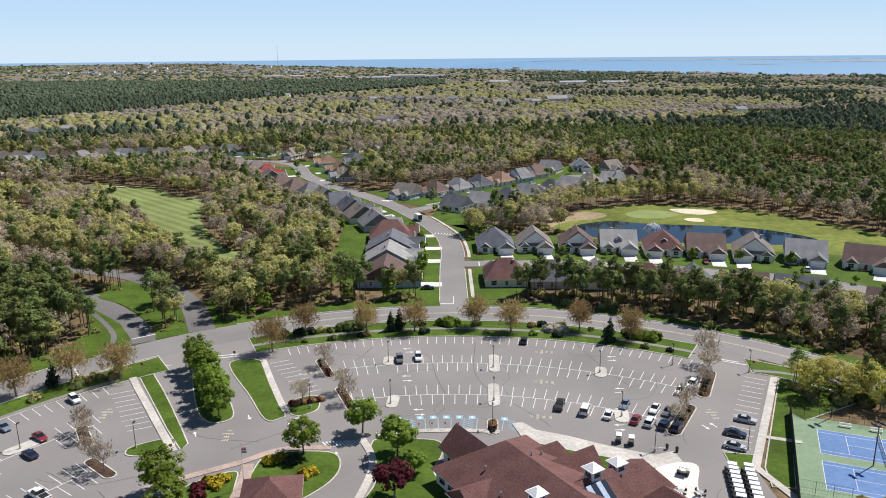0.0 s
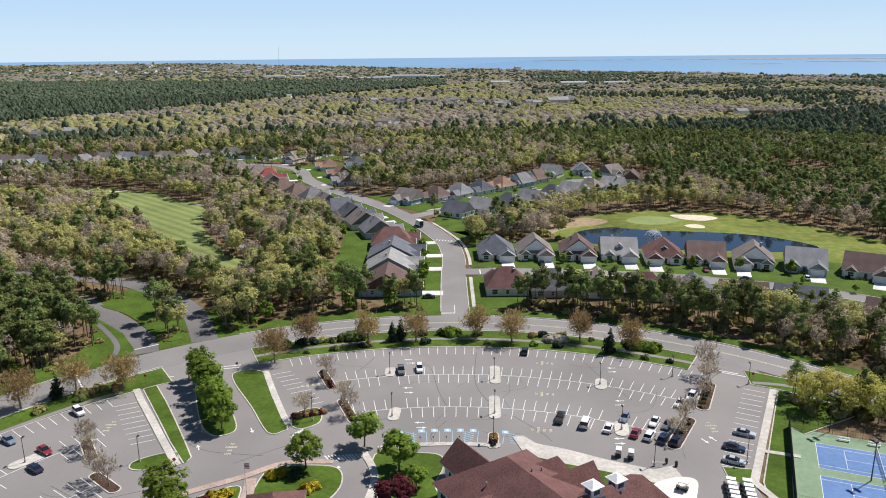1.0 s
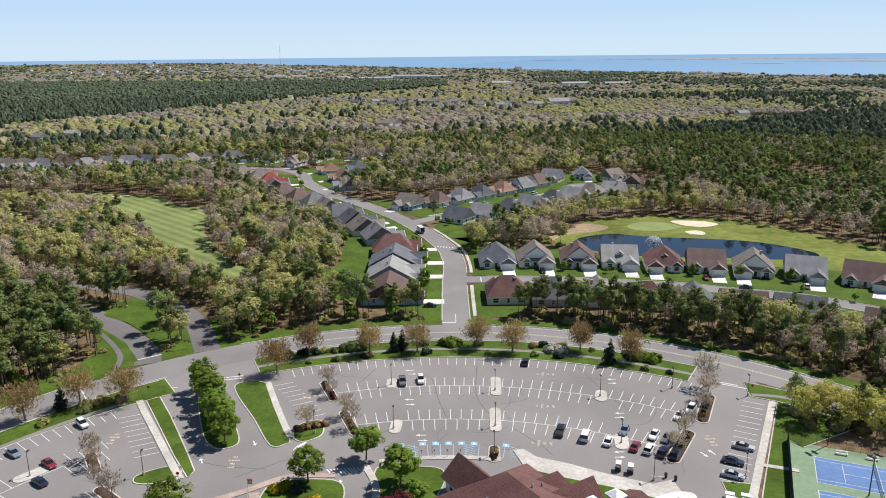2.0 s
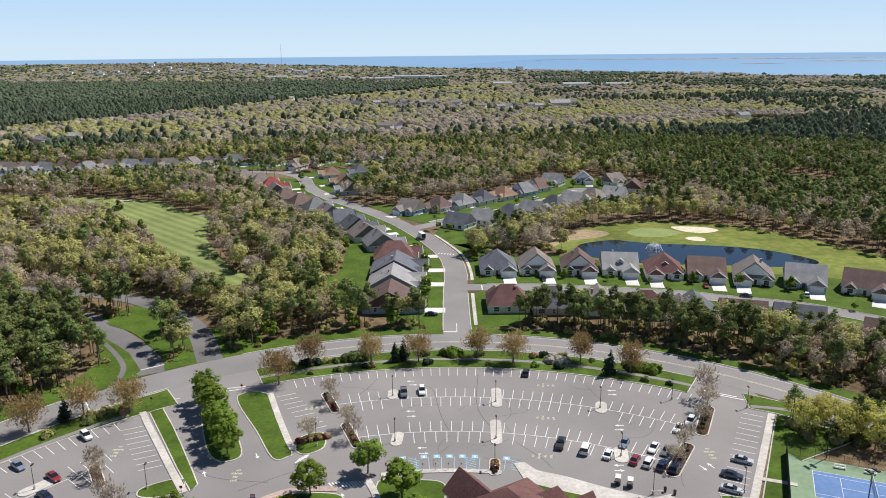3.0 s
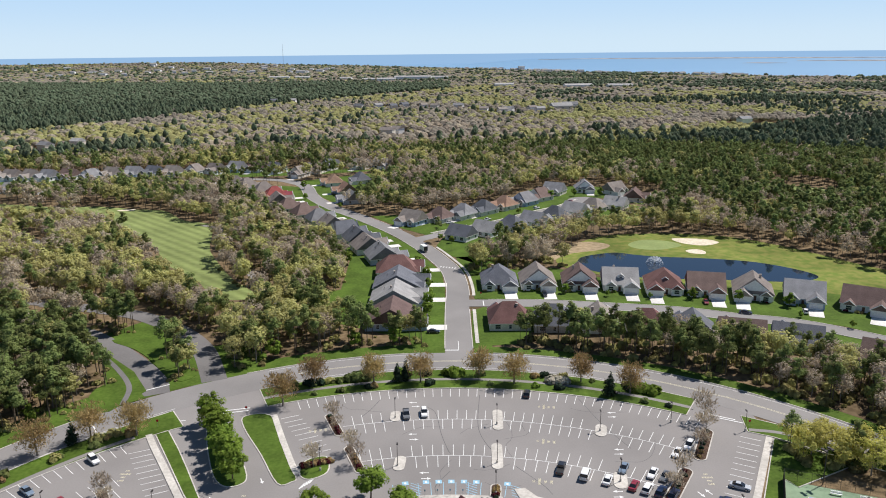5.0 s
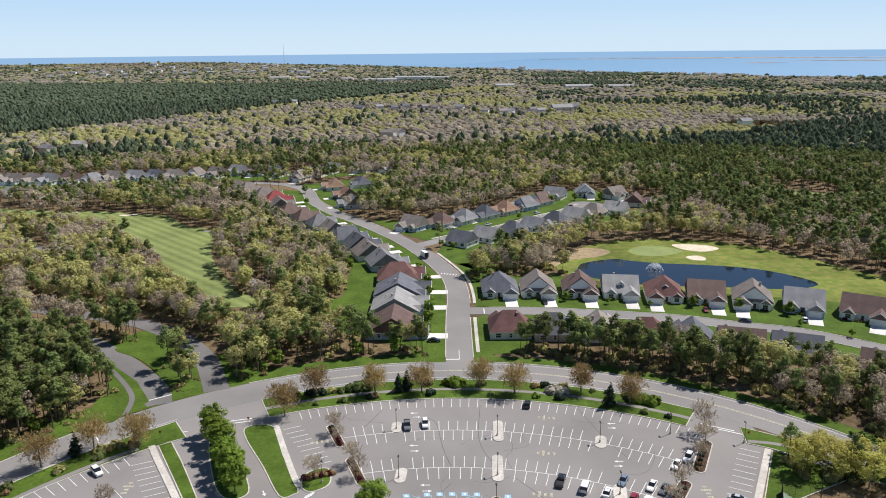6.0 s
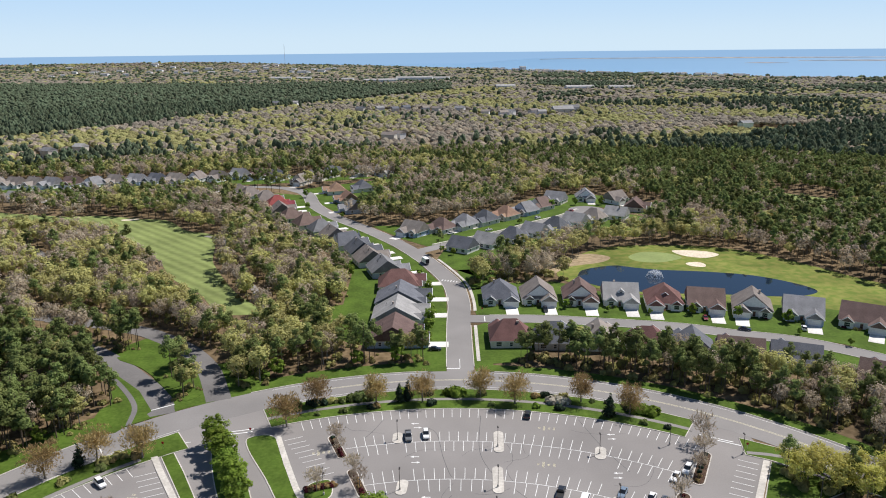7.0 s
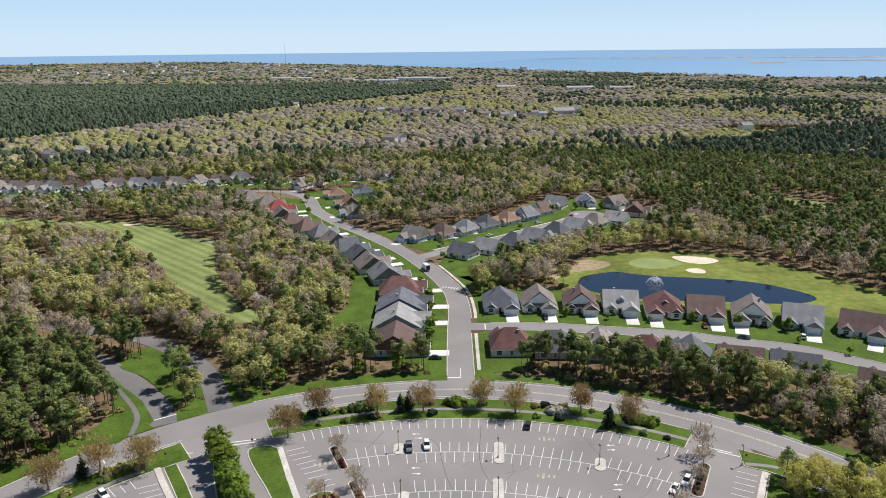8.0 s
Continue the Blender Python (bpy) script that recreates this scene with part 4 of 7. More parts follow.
def cloud(rng, centres, radii, counts, size, flat=1.0, long_=1.0, up=0.6):
    """Leaf clumps: small triangles strewn through round masses, thicker at their outside."""
    out = []
    mid = np.mean(np.asarray(centres, float), axis=0)
    spread = 0.7 * np.max(np.abs(np.asarray(centres, float) - mid), axis=0).max() + 0.5
    for c, r, n in zip(centres, radii, counts):
        v = rng.normal(size=(n, 3))
        v /= np.linalg.norm(v, axis=1)[:, None]
        rad = r * rng.uniform(0.35, 1.05, (n, 1)) ** 0.6
        p = np.asarray(c) + v * rad * np.array((1, 1, flat))
        nrm = v * np.array((1, 1, 0.8)) + (p - mid) / spread + rng.normal(size=(n, 3)) * 0.45 + np.array((0, 0, up))
        nrm /= np.linalg.norm(nrm, axis=1)[:, None]
        a = np.cross(nrm, rng.normal(size=(n, 3)))
        a /= np.linalg.norm(a, axis=1)[:, None] + 1e-9
        b = np.cross(nrm, a)
        s = size * rng.uniform(0.6, 1.4, (n, 1))
        if long_ > 1:
            a = v * 0.8 + np.array((0, 0, up)) + a * 0.3
        tri = np.stack([p + a * s * long_, p - a * s * 0.5 * long_ + b * s * 0.8, p - a * s * 0.5 * long_ - b * s * 0.8], 1)
        out.append(tri)
    return np.concatenate(out).reshape(-1, 3)


def crown_points(kind, n, seed, up=0.6, slim=False):
    """The triangles of one crown, in metres, standing on the origin."""
    rng = np.random.default_rng(seed)
    f = math.sqrt(420 / n)
    if kind == "pine":
        h = rng.uniform(12.5, 15.5)
        k = 14
        zs = np.sort(rng.uniform(0.48, 0.98, k)) * h
        reach = np.interp(zs / h, (0.45, 0.65, 1.0), (1.6, 2.2, 0.3)) * rng.uniform(0.4, 1.25, k)
        an = rng.uniform(0, 6.28, k)
        c = np.stack([reach * np.cos(an), reach * np.sin(an), zs], 1)
        r = np.interp(zs / h, (0.45, 0.7, 1.0), (0.95, 1.35, 0.85)) * rng.uniform(0.7, 1.3, k)
        cnt = np.maximum(1, (n * r ** 2 / (r ** 2).sum())).astype(int)
        return cloud(rng, c, r, cnt, 0.46 * f, 0.6, 1.0, up), h
    if kind == "spruce":
        h = rng.uniform(6.0, 7.5)
        k = 16
        zs = np.linspace(0.08, 0.97, k) * h
        rad = (1 - zs / h) * 1.7 + 0.15
        an = rng.uniform(0, 6.28, k)
        c = np.stack([0.3 * rad * np.cos(an), 0.3 * rad * np.sin(an), zs], 1)
        cnt = np.maximum(2, n * rad ** 2 / (rad ** 2).sum()).astype(int)
        return cloud(rng, c, rad, cnt, 0.42 * f, 0.35), h
    if kind in ("gold", "blossom", "shrub", "brush"):
        c = [(0, 0, 0.7), (0.8, 0.2, 0.55), (-0.7, 0.4, 0.5), (0.1, -0.8, 0.5)]
        return cloud(rng, c, (0.9, 0.7, 0.7, 0.7), [n // 4] * 4, 0.3 * f), 1.6
    h = rng.uniform(11.0, 13.5) if kind in ("bare", "budding") else rng.uniform(7.0, 8.5)
    low, wide = (0.30, 0.36) if kind in ("bare", "budding") else (0.16, 0.44)
    k = 20 if n < 700 else 44
    if kind == "copper":
        k, low, wide = 150, 0.04, 0.42
    v = rng.normal(size=(k, 3))
    v /= np.linalg.norm(v, axis=1)[:, None]
    mid, rz, rx = h * (1 + low) / 2, h * (1 - low) / 2 * 0.78, h * wide * 0.78
    c = np.array((0, 0, mid)) + v * np.array((rx, rx, rz)) * rng.uniform(0.55 if k < 100 else 0.2, 1.0, (k, 1))
    r = rng.uniform(0.8, 1.35, k) * h / 10 * (1.0 if k == 20 else 0.82 if k == 44 else 0.7)
    cnt = np.maximum(1, np.full(k, n / k)).astype(int)
    if kind == "bare" and slim:
        return cloud(rng, c, r * 1.25, cnt, 0.26 * f, 1.0, 2.4, up + 0.3), h
    if kind == "bare":
        return cloud(rng, c, r * 1.05, cnt, 0.40 * f, 0.9, 1.0, up + 0.3), h
    if kind == "copper":
        return cloud(rng, c, r * 1.3, cnt, 0.27 * f, 1.0, 2.0, up + 0.2), h
    if kind == "spring":
        return cloud(rng, c, r * 1.2, cnt, 0.36 * f, 0.85, 1.0, up + 0.2), h
    return cloud(rng, c, r, cnt, (0.52 if kind == "budding" else 0.58) * f, 0.85, 1.0, up + 0.2), h


def far_crown(kind, lod, seed):
    """A distant crown: an uneven many-sided dome with loose leaf clumps over it."""
    rng = np.random.default_rng(seed)
    if kind == "pine":
        h, r, shape, n = rng.uniform(12, 15), rng.uniform(2.4, 3.2), ((0.45, 0.85), (0.66, 1.0), (0.86, 0.6)), 6
    else:
        h, r, shape, n = rng.uniform(8.5, 10.5), rng.uniform(4.6, 6.0), ((0.42, 0.8), (0.66, 1.0), (0.88, 0.62)), 8
    if lod == 3:
        shape, n = (shape[0], (0.78, 0.85)), 6
    rings = []
    for q, (zz, rr) in enumerate(shape):
        an = np.arange(n) * 6.2832 / n + rng.uniform(-0.2, 0.2, n) + 0.4 * q
        rad = r * rr * rng.uniform(0.84, 1.16, n)
        rings.append(np.stack([rad * np.cos(an), rad * np.sin(an), h * zz * rng.uniform(0.93, 1.07, n)], 1))
    top = np.array((rng.uniform(-0.8, 0.8), rng.uniform(-0.8, 0.8), h))
    tris = []
    for lo, hi in zip(rings, rings[1:]):
        for k in range(n):
            j = (k + 1) % n
            tris += [lo[k], lo[j], hi[k], lo[j], hi[j], hi[k]]
    for k in range(n):
        tris += [rings[-1][k], rings[-1][(k + 1) % n], top]
    pts = np.array(tris)
    if lod == 2:
        v = rng.normal(size=(8, 3))
        v /= np.linalg.norm(v, axis=1)[:, None]
        v[:, 2] = np.abs(v[:, 2])
        c = np.array((0, 0, h * 0.62)) + v * np.array((r * 0.85, r * 0.85, h * 0.36))
        pts = np.concatenate([pts, cloud(rng, c, [0.9] * 8, [3] * 8, 0.6, 0.8, 1.0, 0.8)])
    return pts, h


def trunk_mesh(kind, h, seed):
    rng = random.Random(seed)
    bm = bmesh.new()
    r = 0.20 if kind in ("pine", "bare", "budding") else 0.15
    top = h * (0.93 if kind == "pine" else 0.55)
    tube(bm, (0, 0, -0.1), (0.1, 0, top * 0.5), r, r * 0.75, 6)
    tube(bm, (0.1, 0, top * 0.5), (0.0, 0.15, top), r * 0.75, r * 0.25, 6)
    for k in range(6):
        a, z = rng.uniform(0, 6.28), rng.uniform(0.5, 0.95) * top
        ln = h * (0.13 if kind == "pine" else 0.28)
        tube(bm, (0.08, 0.05, z), (ln * math.cos(a), ln * math.sin(a), z + ln * (0.35 if kind == "pine" else 1.0)), r * 0.4, r * 0.1, 4)
    return mesh_of("trunk", bm, M_BARK if kind in ("pine", "spruce", "green") else M_GREYBARK)


def tri_mesh(name, verts, material, tone=None):
    me = bpy.data.meshes.new(name)
    n = len(verts) // 3
    me.vertices.add(3 * n)
    me.vertices.foreach_set("co", np.ascontiguousarray(verts, np.float32).ravel())
    me.loops.add(3 * n)
    me.loops.foreach_set("vertex_index", np.arange(3 * n, dtype=np.int32))
    me.polygons.add(n)
    me.polygons.foreach_set("loop_start", np.arange(0, 3 * n, 3, dtype=np.int32))
    if tone is not None:
        at = me.attributes.new("tone", "FLOAT", "POINT")
        at.data.foreach_set("value", np.ascontiguousarray(tone, np.float32))
    me.update(calc_edges=True)
    me.materials.append(material)
    return me


STOCK = {}


def stock(kind, n, variants, look_as=None):
    key = kind, n
    if key not in STOCK:
        STOCK[key] = []
        for s in range(variants):
            pts, h = crown_points(kind, n, 11 + s * 17 + n, slim=n == 520)
            STOCK[key].append((tri_mesh("crown", pts, LEAF[look_as or kind, "thing"]), trunk_mesh(kind, h, s), h))
    return STOCK[key]


TREE_WORDS = {
    "pine": ("tall pitch pine with a bare trunk and dark green crown", "pine tree"),
    "bare": ("bare brown deciduous tree with fine twigs", "tree"),
    "budding": ("deciduous tree with yellow-green spring leaves", "tree"),
    "spring": ("tree with bright yellow spring leaves", "tree"),
    "green": ("leafy bright green shade tree", "tree"),
    "copper": ("small tree with copper-brown spring buds", "tree"),
    "plum": ("round dark red plum tree", "tree"),
    "spruce": ("dark conical spruce tree", "conifer"),
}


def tree(kind, x, y, scale=1.0, n=800, variants=5, turn=None, group="", z=0.0, wide=1.0):
    i = int(abs(x * 7.3 + y * 3.1))
    crown, trunk, h = stock(kind, n, variants)[i % variants]
    th = thing("pine_tree" if kind == "pine" else "spruce_tree" if kind == "spruce" else "tree", pose(x, y, z, 0, 0, i * 47 % 360 if turn is None else turn) @ Matrix.Diagonal((scale * wide, scale * wide, scale, 1)),
               *TREE_WORDS[kind], group)
    part("trunk", trunk, None, th)
    part("crown", crown, None, th)
    return th


PINE_L = [(-545, 894), (-462, 1019), (-370, 1238), (-222, 1518), (8, 1900), (9, 2138), (-390, 2222), (-1460, 2448), (-1900, 2000), (-900, 850)]
PINE_R = [(60, 700), (80, 640), (112, 560), (140, 500), (166, 415), (190, 350), (240, 300), (420, 520), (640, 980), (480, 960), (330, 840), (190, 770)]
ROADS = [(fine_street, 9), (CROSS, 8), (CUL, 9), (ROW, 10), (GATE, 7), (GATE2, 6.5), (CART, 3.5), (CART2, 5)]
SEGS = np.array([(a.x, a.y, w) for line, w in ROADS for a in line])
HSE = np.array(HOUSES)
CLEAR = [FAIRWAY, RIGHTGRASS, POND] + LAWNS[:-1] + [[(-430, 524), (-300, 522), (-230, 548), (-150, 548), (-140, 570), (-430, 600)]]
FIELD = [(330, 930), (430, 900), (470, 980), (380, 1010)]


FAR_SITES = [(88, 1190), (100, 1205), (139, 1222), (150, 1200), (-92, 1291), (-75, 1323), (-152, 1297), (-120, 1310), (-40, 1302), (-20, 1290), (392, 985), (60, 1210), (-335, 1457), (-300, 1465), (20, 1290), (-418, 768), (-400, 800), (185, 1215), (205, 1250), (-71, 887), (-60, 900)]
FS = np.array(FAR_SITES)


def blocked(x, y):
    if y > 700:
        for k in (1.0, 1.025, 1.05):
            if ((FS[:, 0] - x * k) ** 2 + (FS[:, 1] - y * k) ** 2 < 17 ** 2).any():
                return True
    if (x - CX) ** 2 + (y - CY) ** 2 < (164.5 - 11 * (x / 151) ** 2 if abs(x) < 151 else 160) ** 2:
        return True
    if ((SEGS[:, 0] - x) ** 2 + (SEGS[:, 1] - y) ** 2 < SEGS[:, 2] ** 2).any():
        return True
    if ((HSE[:, 0] - x) ** 2 + (HSE[:, 1] - y) ** 2 < (HSE[:, 2] + 1.5) ** 2).any():
        return True
    if -122 < x < -96 and 208 < y < 262 and inside([(-122, 246), (-108, 262), (-98, 245), (-96, 228), (-100, 222), (-103, 228)], x, y):
        return True
    if 8 < x < 150 and y < 270 and y > np.interp(x, (22, 55, 87, 119, 141), (244.5, 240.5, 232.5, 221.5, 205)):
        return True
    if inside([(50, 316), (175, 283), (178, 300), (60, 350)], x, y):
        return True
    if y < 245 and x < -84 and inside([(-120, 244), (-100, 240), (-95, 224), (-86, 205), (-95, 188), (-108, 186), (-104, 205), (-114, 225)], x, y):
        return True
    if any(inside(FAIRWAY, x * k, y * k) for k in (1.05, 1.09)) or (y > 275 and inside(LAWNS[2], x * 1.05, y * 1.05)) or any(inside(GLADE, x * k, y * k) for k in (1.0, 1.04, 1.08)) or inside(LAWNS[3], x * 1.035, y * 1.035) or inside(LAWNS[4], x * 1.03, y * 1.03) or inside(FIELD, x, y):
        return True
    if inside(LAWNS[2], x, y) and y < 248 and x < -9:
        return False
    return any(inside(p, x, y) for p in CLEAR)


def kind_at(x, y, rng):
    n = noise.noise((x / 110, y / 110, 3.3)) + 0.5 * noise.noise((x / 40, y / 40, 7.1))
    u = rng.random()
    if inside(PINE_R, x, y):
        p = 0.84 + 0.4 * n
    elif y > 800:
        if inside(PINE_L, x, y):
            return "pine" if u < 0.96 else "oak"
        n2 = noise.noise((x / 260, y / 190, 5.5)) + 0.4 * n
        p = 0.03 + (0.8 if x > 0.12 * y or y > 1500 else 0.35) * max(0, n2 - 0.2) + (0.14 if x > 0.12 * y else 0) + (0.06 if y > 2200 else 0)
        if x > 0.12 * y:
            p += 0.7 * n2
    elif x > 5 and y < 262:
        p = 0.74 if x < 95 else 0.42
    elif x < -92 and y < 262:
        p = 0.84
    elif y < 262:
        p = 0.52
    elif x < -60 and y < 470:
        p = 0.05 + 0.4 * max(0, n) + (0.14 if x > -125 or y < 300 else 0)
    elif y < 530 and x < -120:
        p = 0.45
    elif y < 640 and x > -60:
        p = 0.42 + 0.6 * n
    elif y < 760:
        p = 0.40 + 0.7 * n
    else:
        p = 0.05 + 0.3 * n
    if u < p:
        return "pine"
    m = noise.noise((x / 60 + 9, y / 60, 1.7)) if y < 700 else 1.5 * noise.noise((x / 170 + 9, y / 130, 1.7))
    # past 760 m most kinds have haze mixed into their leaf colour
    if y > 760:
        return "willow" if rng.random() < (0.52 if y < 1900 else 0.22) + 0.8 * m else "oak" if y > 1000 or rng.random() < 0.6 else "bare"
    return "budding" if rng.random() < (0.42 if x < -60 and y < 470 else 0.40) + 0.8 * m else "bare"


MASS = {}
SHORE_A = [math.atan2(p.x, p.y) for p in shore][::-1]
SHORE_R = [p.length for p in shore][::-1]


def mass_add(kind, lod, x, y, z, s, a, tone):
    MASS.setdefault((kind, lod), []).append((x, y, z, s, a, tone))


rng = random.Random(5)
made_near = {"pine": 0, "other": 0}
BANDS = ((150, 350, 5.2, 0), (350, 520, 5.8, 1), (520, 760, 6.2, 4), (760, 1500, 8.4, 2), (1500, 2600, 12.5, 3), (2600, 4900, 18.0, 5))
for r0, r1, cell, lod in BANDS:
    half = 0.66 if lod else 0.74
    y = r0 * 0.75
    while y < r1:
        nx = int((half * y + 30) / cell)
        for i in range(-nx, nx + 1):
            px, py = i * cell + rng.uniform(-0.5, 0.5) * cell, y + rng.uniform(-0.5, 0.5) * cell
            rr = math.hypot(px, py)
            if not r0 <= rr < r1:
                continue
            a = math.atan2(px, py)
            if rr > 1500:
                # no trees in the bay
                lim = np.interp(a, SHORE_A, SHORE_R)
                if rr > lim - 15:
                    continue
            if rr < 1500 and blocked(px, py):
                continue
            kind = kind_at(px, py, rng)
            s = rng.uniform(0.8, 1.2)
            if px > 8 and py < 262:
                s *= 0.92
                for _ in range(2):
                    qx, qy = px + rng.uniform(-2.6, 2.6), py + rng.uniform(-2.6, 2.6)
                    if qx < 98 and not blocked(qx, qy) and rng.random() < 0.6:
                        mass_add("pine", 0, qx, qy, 0, s * rng.uniform(0.8, 1.1), rng.uniform(0, 6.28), rng.random())
            if px < -92 and py < 262:
                for _ in range(2):
                    qx, qy = px + rng.uniform(-2.6, 2.6), py + rng.uniform(-2.6, 2.6)
                    if not blocked(qx, qy) and rng.random() < 0.42:
                        mass_add("pine", 0, qx, qy, 0, s * rng.uniform(0.7, 1.05), rng.uniform(0, 6.28), rng.random())
            if lod == 0:
                for _ in range(2):
                    mass_add('brush', 9, px + rng.uniform(-3, 3), py + rng.uniform(-3, 3), 0, rng.uniform(0.35, 0.95) * (1.5 if px > 8 else 1.0), rng.uniform(0, 6.28), rng.random())
            if lod == 0 and py < 262 and made_near["pine" if kind == "pine" else "other"] < 290:
                made_near["pine" if kind == "pine" else "other"] += 1
                tree(kind, px, py, s, group="roadside woods")
                continue
            mass_add(kind, lod, px, py, rise(px, py, rim(a)) if rr > 3000 else 0, s, rng.uniform(0, 6.28), rng.random())
        y += cell
LOD_N = (700, 320, 40, 16, 160, 16)
for (kind, lod), rows in MASS.items():
    rows = np.array(rows)
    verts, tones, sticks, stick_t = [], [], [], []
    pick = np.arange(len(rows)) % 5
    for v in range(5):
        pts, h = crown_points(kind, LOD_N[lod] if lod < 9 else 56, 300 + v * 13 + lod, 0.6 if lod in (0, 1, 4, 9) else 2.2)
        if lod in (2, 3, 5):
            pts, h = far_crown(kind, min(lod, 3), 70 + v * 7 + lod)
            if lod > 2:
                pts = pts * np.array((1.2, 1.2, 1.0) if lod == 3 else (1.7, 1.7, 1.0))
                if kind == "pine":
                    pts = pts * np.array((1.45, 1.45, 1.0))
            elif kind == "pine":
                pts = pts * np.array((1.25, 1.25, 1.0))
        R = rows[pick == v]
        if not len(R):
            continue
        ca, sa, s = np.cos(R[:, 4])[:, None], np.sin(R[:, 4])[:, None], R[:, 3][:, None]
        X = R[:, 0][:, None] + s * (ca * pts[None, :, 0] - sa * pts[None, :, 1])
        Y = R[:, 1][:, None] + s * (sa * pts[None, :, 0] + ca * pts[None, :, 1])
        Z = R[:, 2][:, None] + s * pts[None, :, 2]
        verts.append(np.stack([X, Y, Z], -1).reshape(-1, 3))
        tones.append(np.repeat(R[:, 5], len(pts)))
        if lod in (0, 1, 4):
            w, top = 0.17, h * (0.9 if kind == "pine" else 0.6)
            b = [np.array((w * math.cos(q), w * math.sin(q), 0)) for q in (0, 2.09, 4.19)]
            t = np.array((0, 0, top))
            st = np.concatenate([np.stack([b[0], b[1], t]), np.stack([b[1], b[2], t]), np.stack([b[2], b[0], t])])
            sticks.append((R[:, None, :3] + s[:, :, None] * st[None]).reshape(-1, 3))
    name = "pine_wood" if kind == "pine" else "undergrowth" if kind == "brush" else "deciduous_wood"
    # distant pine crowns take the haze-tinted leaf colour
    ob = new(name, tri_mesh(name, np.concatenate(verts), LEAF["hazy_pine" if kind == "pine" and lod in (2, 3, 5) else kind, "mass"], np.concatenate(tones)))
    tagged(ob, {"brush": "low brown undergrowth beneath the trees", "pine": "dense dark green pine wood", "bare": "brown leafless deciduous wood in early spring", "oak": "far leafless wood, grey-brown with haze in its colour", "willow": "far wood with yellow-green spring leaves, muted by painted haze", "budding": "deciduous wood with fresh yellow-green leaves"}[kind], "woods", kind="stuff")
    if sticks:
        part("trunks", tri_mesh("trunks", np.concatenate(sticks), M_BARK if kind == "pine" else M_GREYBARK), None, ob)["kind"] = "stuff"

# ---- clubhouse ----
CLUB = thing("clubhouse", pose(11, 135, 0, 0, 0, -148), "large clubhouse with red-brown shingle roofs and white walls", "building")


def club_block(x0, x1, y0, y1, eave, h, along, hip, roof="red"):
    bm = gable_wall(bmesh.new(), x0, x1, y0, y1, 0, eave, h * 0.9 if hip < 1 else 0.01, along)
    w_ = part("wall", bm, WALLS["white"], CLUB)
    r_ = part("roof", gable_prism(bmesh.new(), x0, x1, y0, y1, eave, h, along, hip, 0.8, 0.3), CLUB_ROOF, CLUB)
    return w_, r_


CLUB_ROOF = surf("clubhouse_shingles", (0.115, 0.055, 0.05), (0.185, 0.10, 0.09), 3.0, 0.9, 0.4, 0.3, 0.2, spec=0.15, fine_contrast=0.2)
# local frame: y runs along the main ridge away from the car park, x to the left of that
club_block(-6.5, 15.2, 0.3, 44, 3.6, 6.2, "y", 8.4)
club_block(2.6, 9.8, -5.6, 8, 3.4, 4.2, "y", 0.0)
club_block(8, 17, 8.4, 16.6, 3.2, 3.2, "x", 0.0)
club_block(-8, 5, 17.8, 31.7, 3.4, 5.4, "x", 2.0)
club_block(-18, -6.2, 18.6, 28.6, 3.3, 3.9, "x", 3.0)
club_block(-9, -1, 6.2, 11.2, 3.2, 3.2, "x", 2.0)
club_block(-11.5, -2, 11.6, 16.8, 3.1, 3.6, "x", 0.0)
club_block(-17, -8, 29.5, 44, 3.2, 3.8, "y", 3.0)
for x, y, z in ((-2.2, 24.6, 8.3), (-9.2, 23.5, 6.7), (9.3, 23.4, 6.9)):
    bm = bmesh.new()
    box(bm, -1.1, 1.1, -1.1, 1.1, 0, 2.0)
    cup = part("cupola", bm, M_TRIM, CLUB, "white cupola", pose(x, y, z - 0.6))
    bm = bmesh.new()
    box(bm, -1.5, 1.5, -1.5, 1.5, 2.0, 2.2)
    box(bm, -1.4, 1.4, -1.4, 1.4, 2.2, 3.1, 1.25)
    part("cupola_roof", bm, M_TRIM, cup)
    for a in (0, 90, 180, 270):
        bm = bmesh.new()
        for k in range(4):
            box(bm, -0.7, 0.7, -1.16, -1.1, 0.8 + 0.26 * k, 0.98 + 0.26 * k)
        part("louvre", bm, M_METAL, cup, at=pose(0, 0, 0, 0, 0, a))
for k in range(6):
    bm = bmesh.new()
    box(bm, -0.55, 0.55, -2.6, 2.6, 0, 0.1)
    part("skylight", bm, M_GLASS if k % 2 else WALLS["blue"], CLUB, "blue-grey glass skylight panel", pose(2.6 - 1.15 * k, 28.2, 6.42, -35, 0, 0))
for x, y in ((10.5, 10), (12.2, 17), (3, 14), (-1, 12)):
    bm = bmesh.new()
    tube(bm, (0, 0, 0), (0, 0, 1.0), 0.16, 0.16, 8)
    tube(bm, (0, 0, 1.0), (0, 0, 1.25), 0.26, 0.1, 8)
    part("roof_vent", bm, M_STEEL, CLUB, at=pose(x, y, 9.2 - abs(x - 4.4) * 0.54))
for y in (2.5, 5.5):
    window(CLUB, "w", 15.2, y, 0.9, 90)
for y in (10.5, 14.5):
    window(CLUB, "w", 17, y, 0.9, 90)
for x in (4.2, 6.2, 8.2):
    window(CLUB, "s", x, -5.6, 0.9, 0)
for y in (-3.5, -1.0):
    window(CLUB, "s", 9.8, y, 0.9, 90)
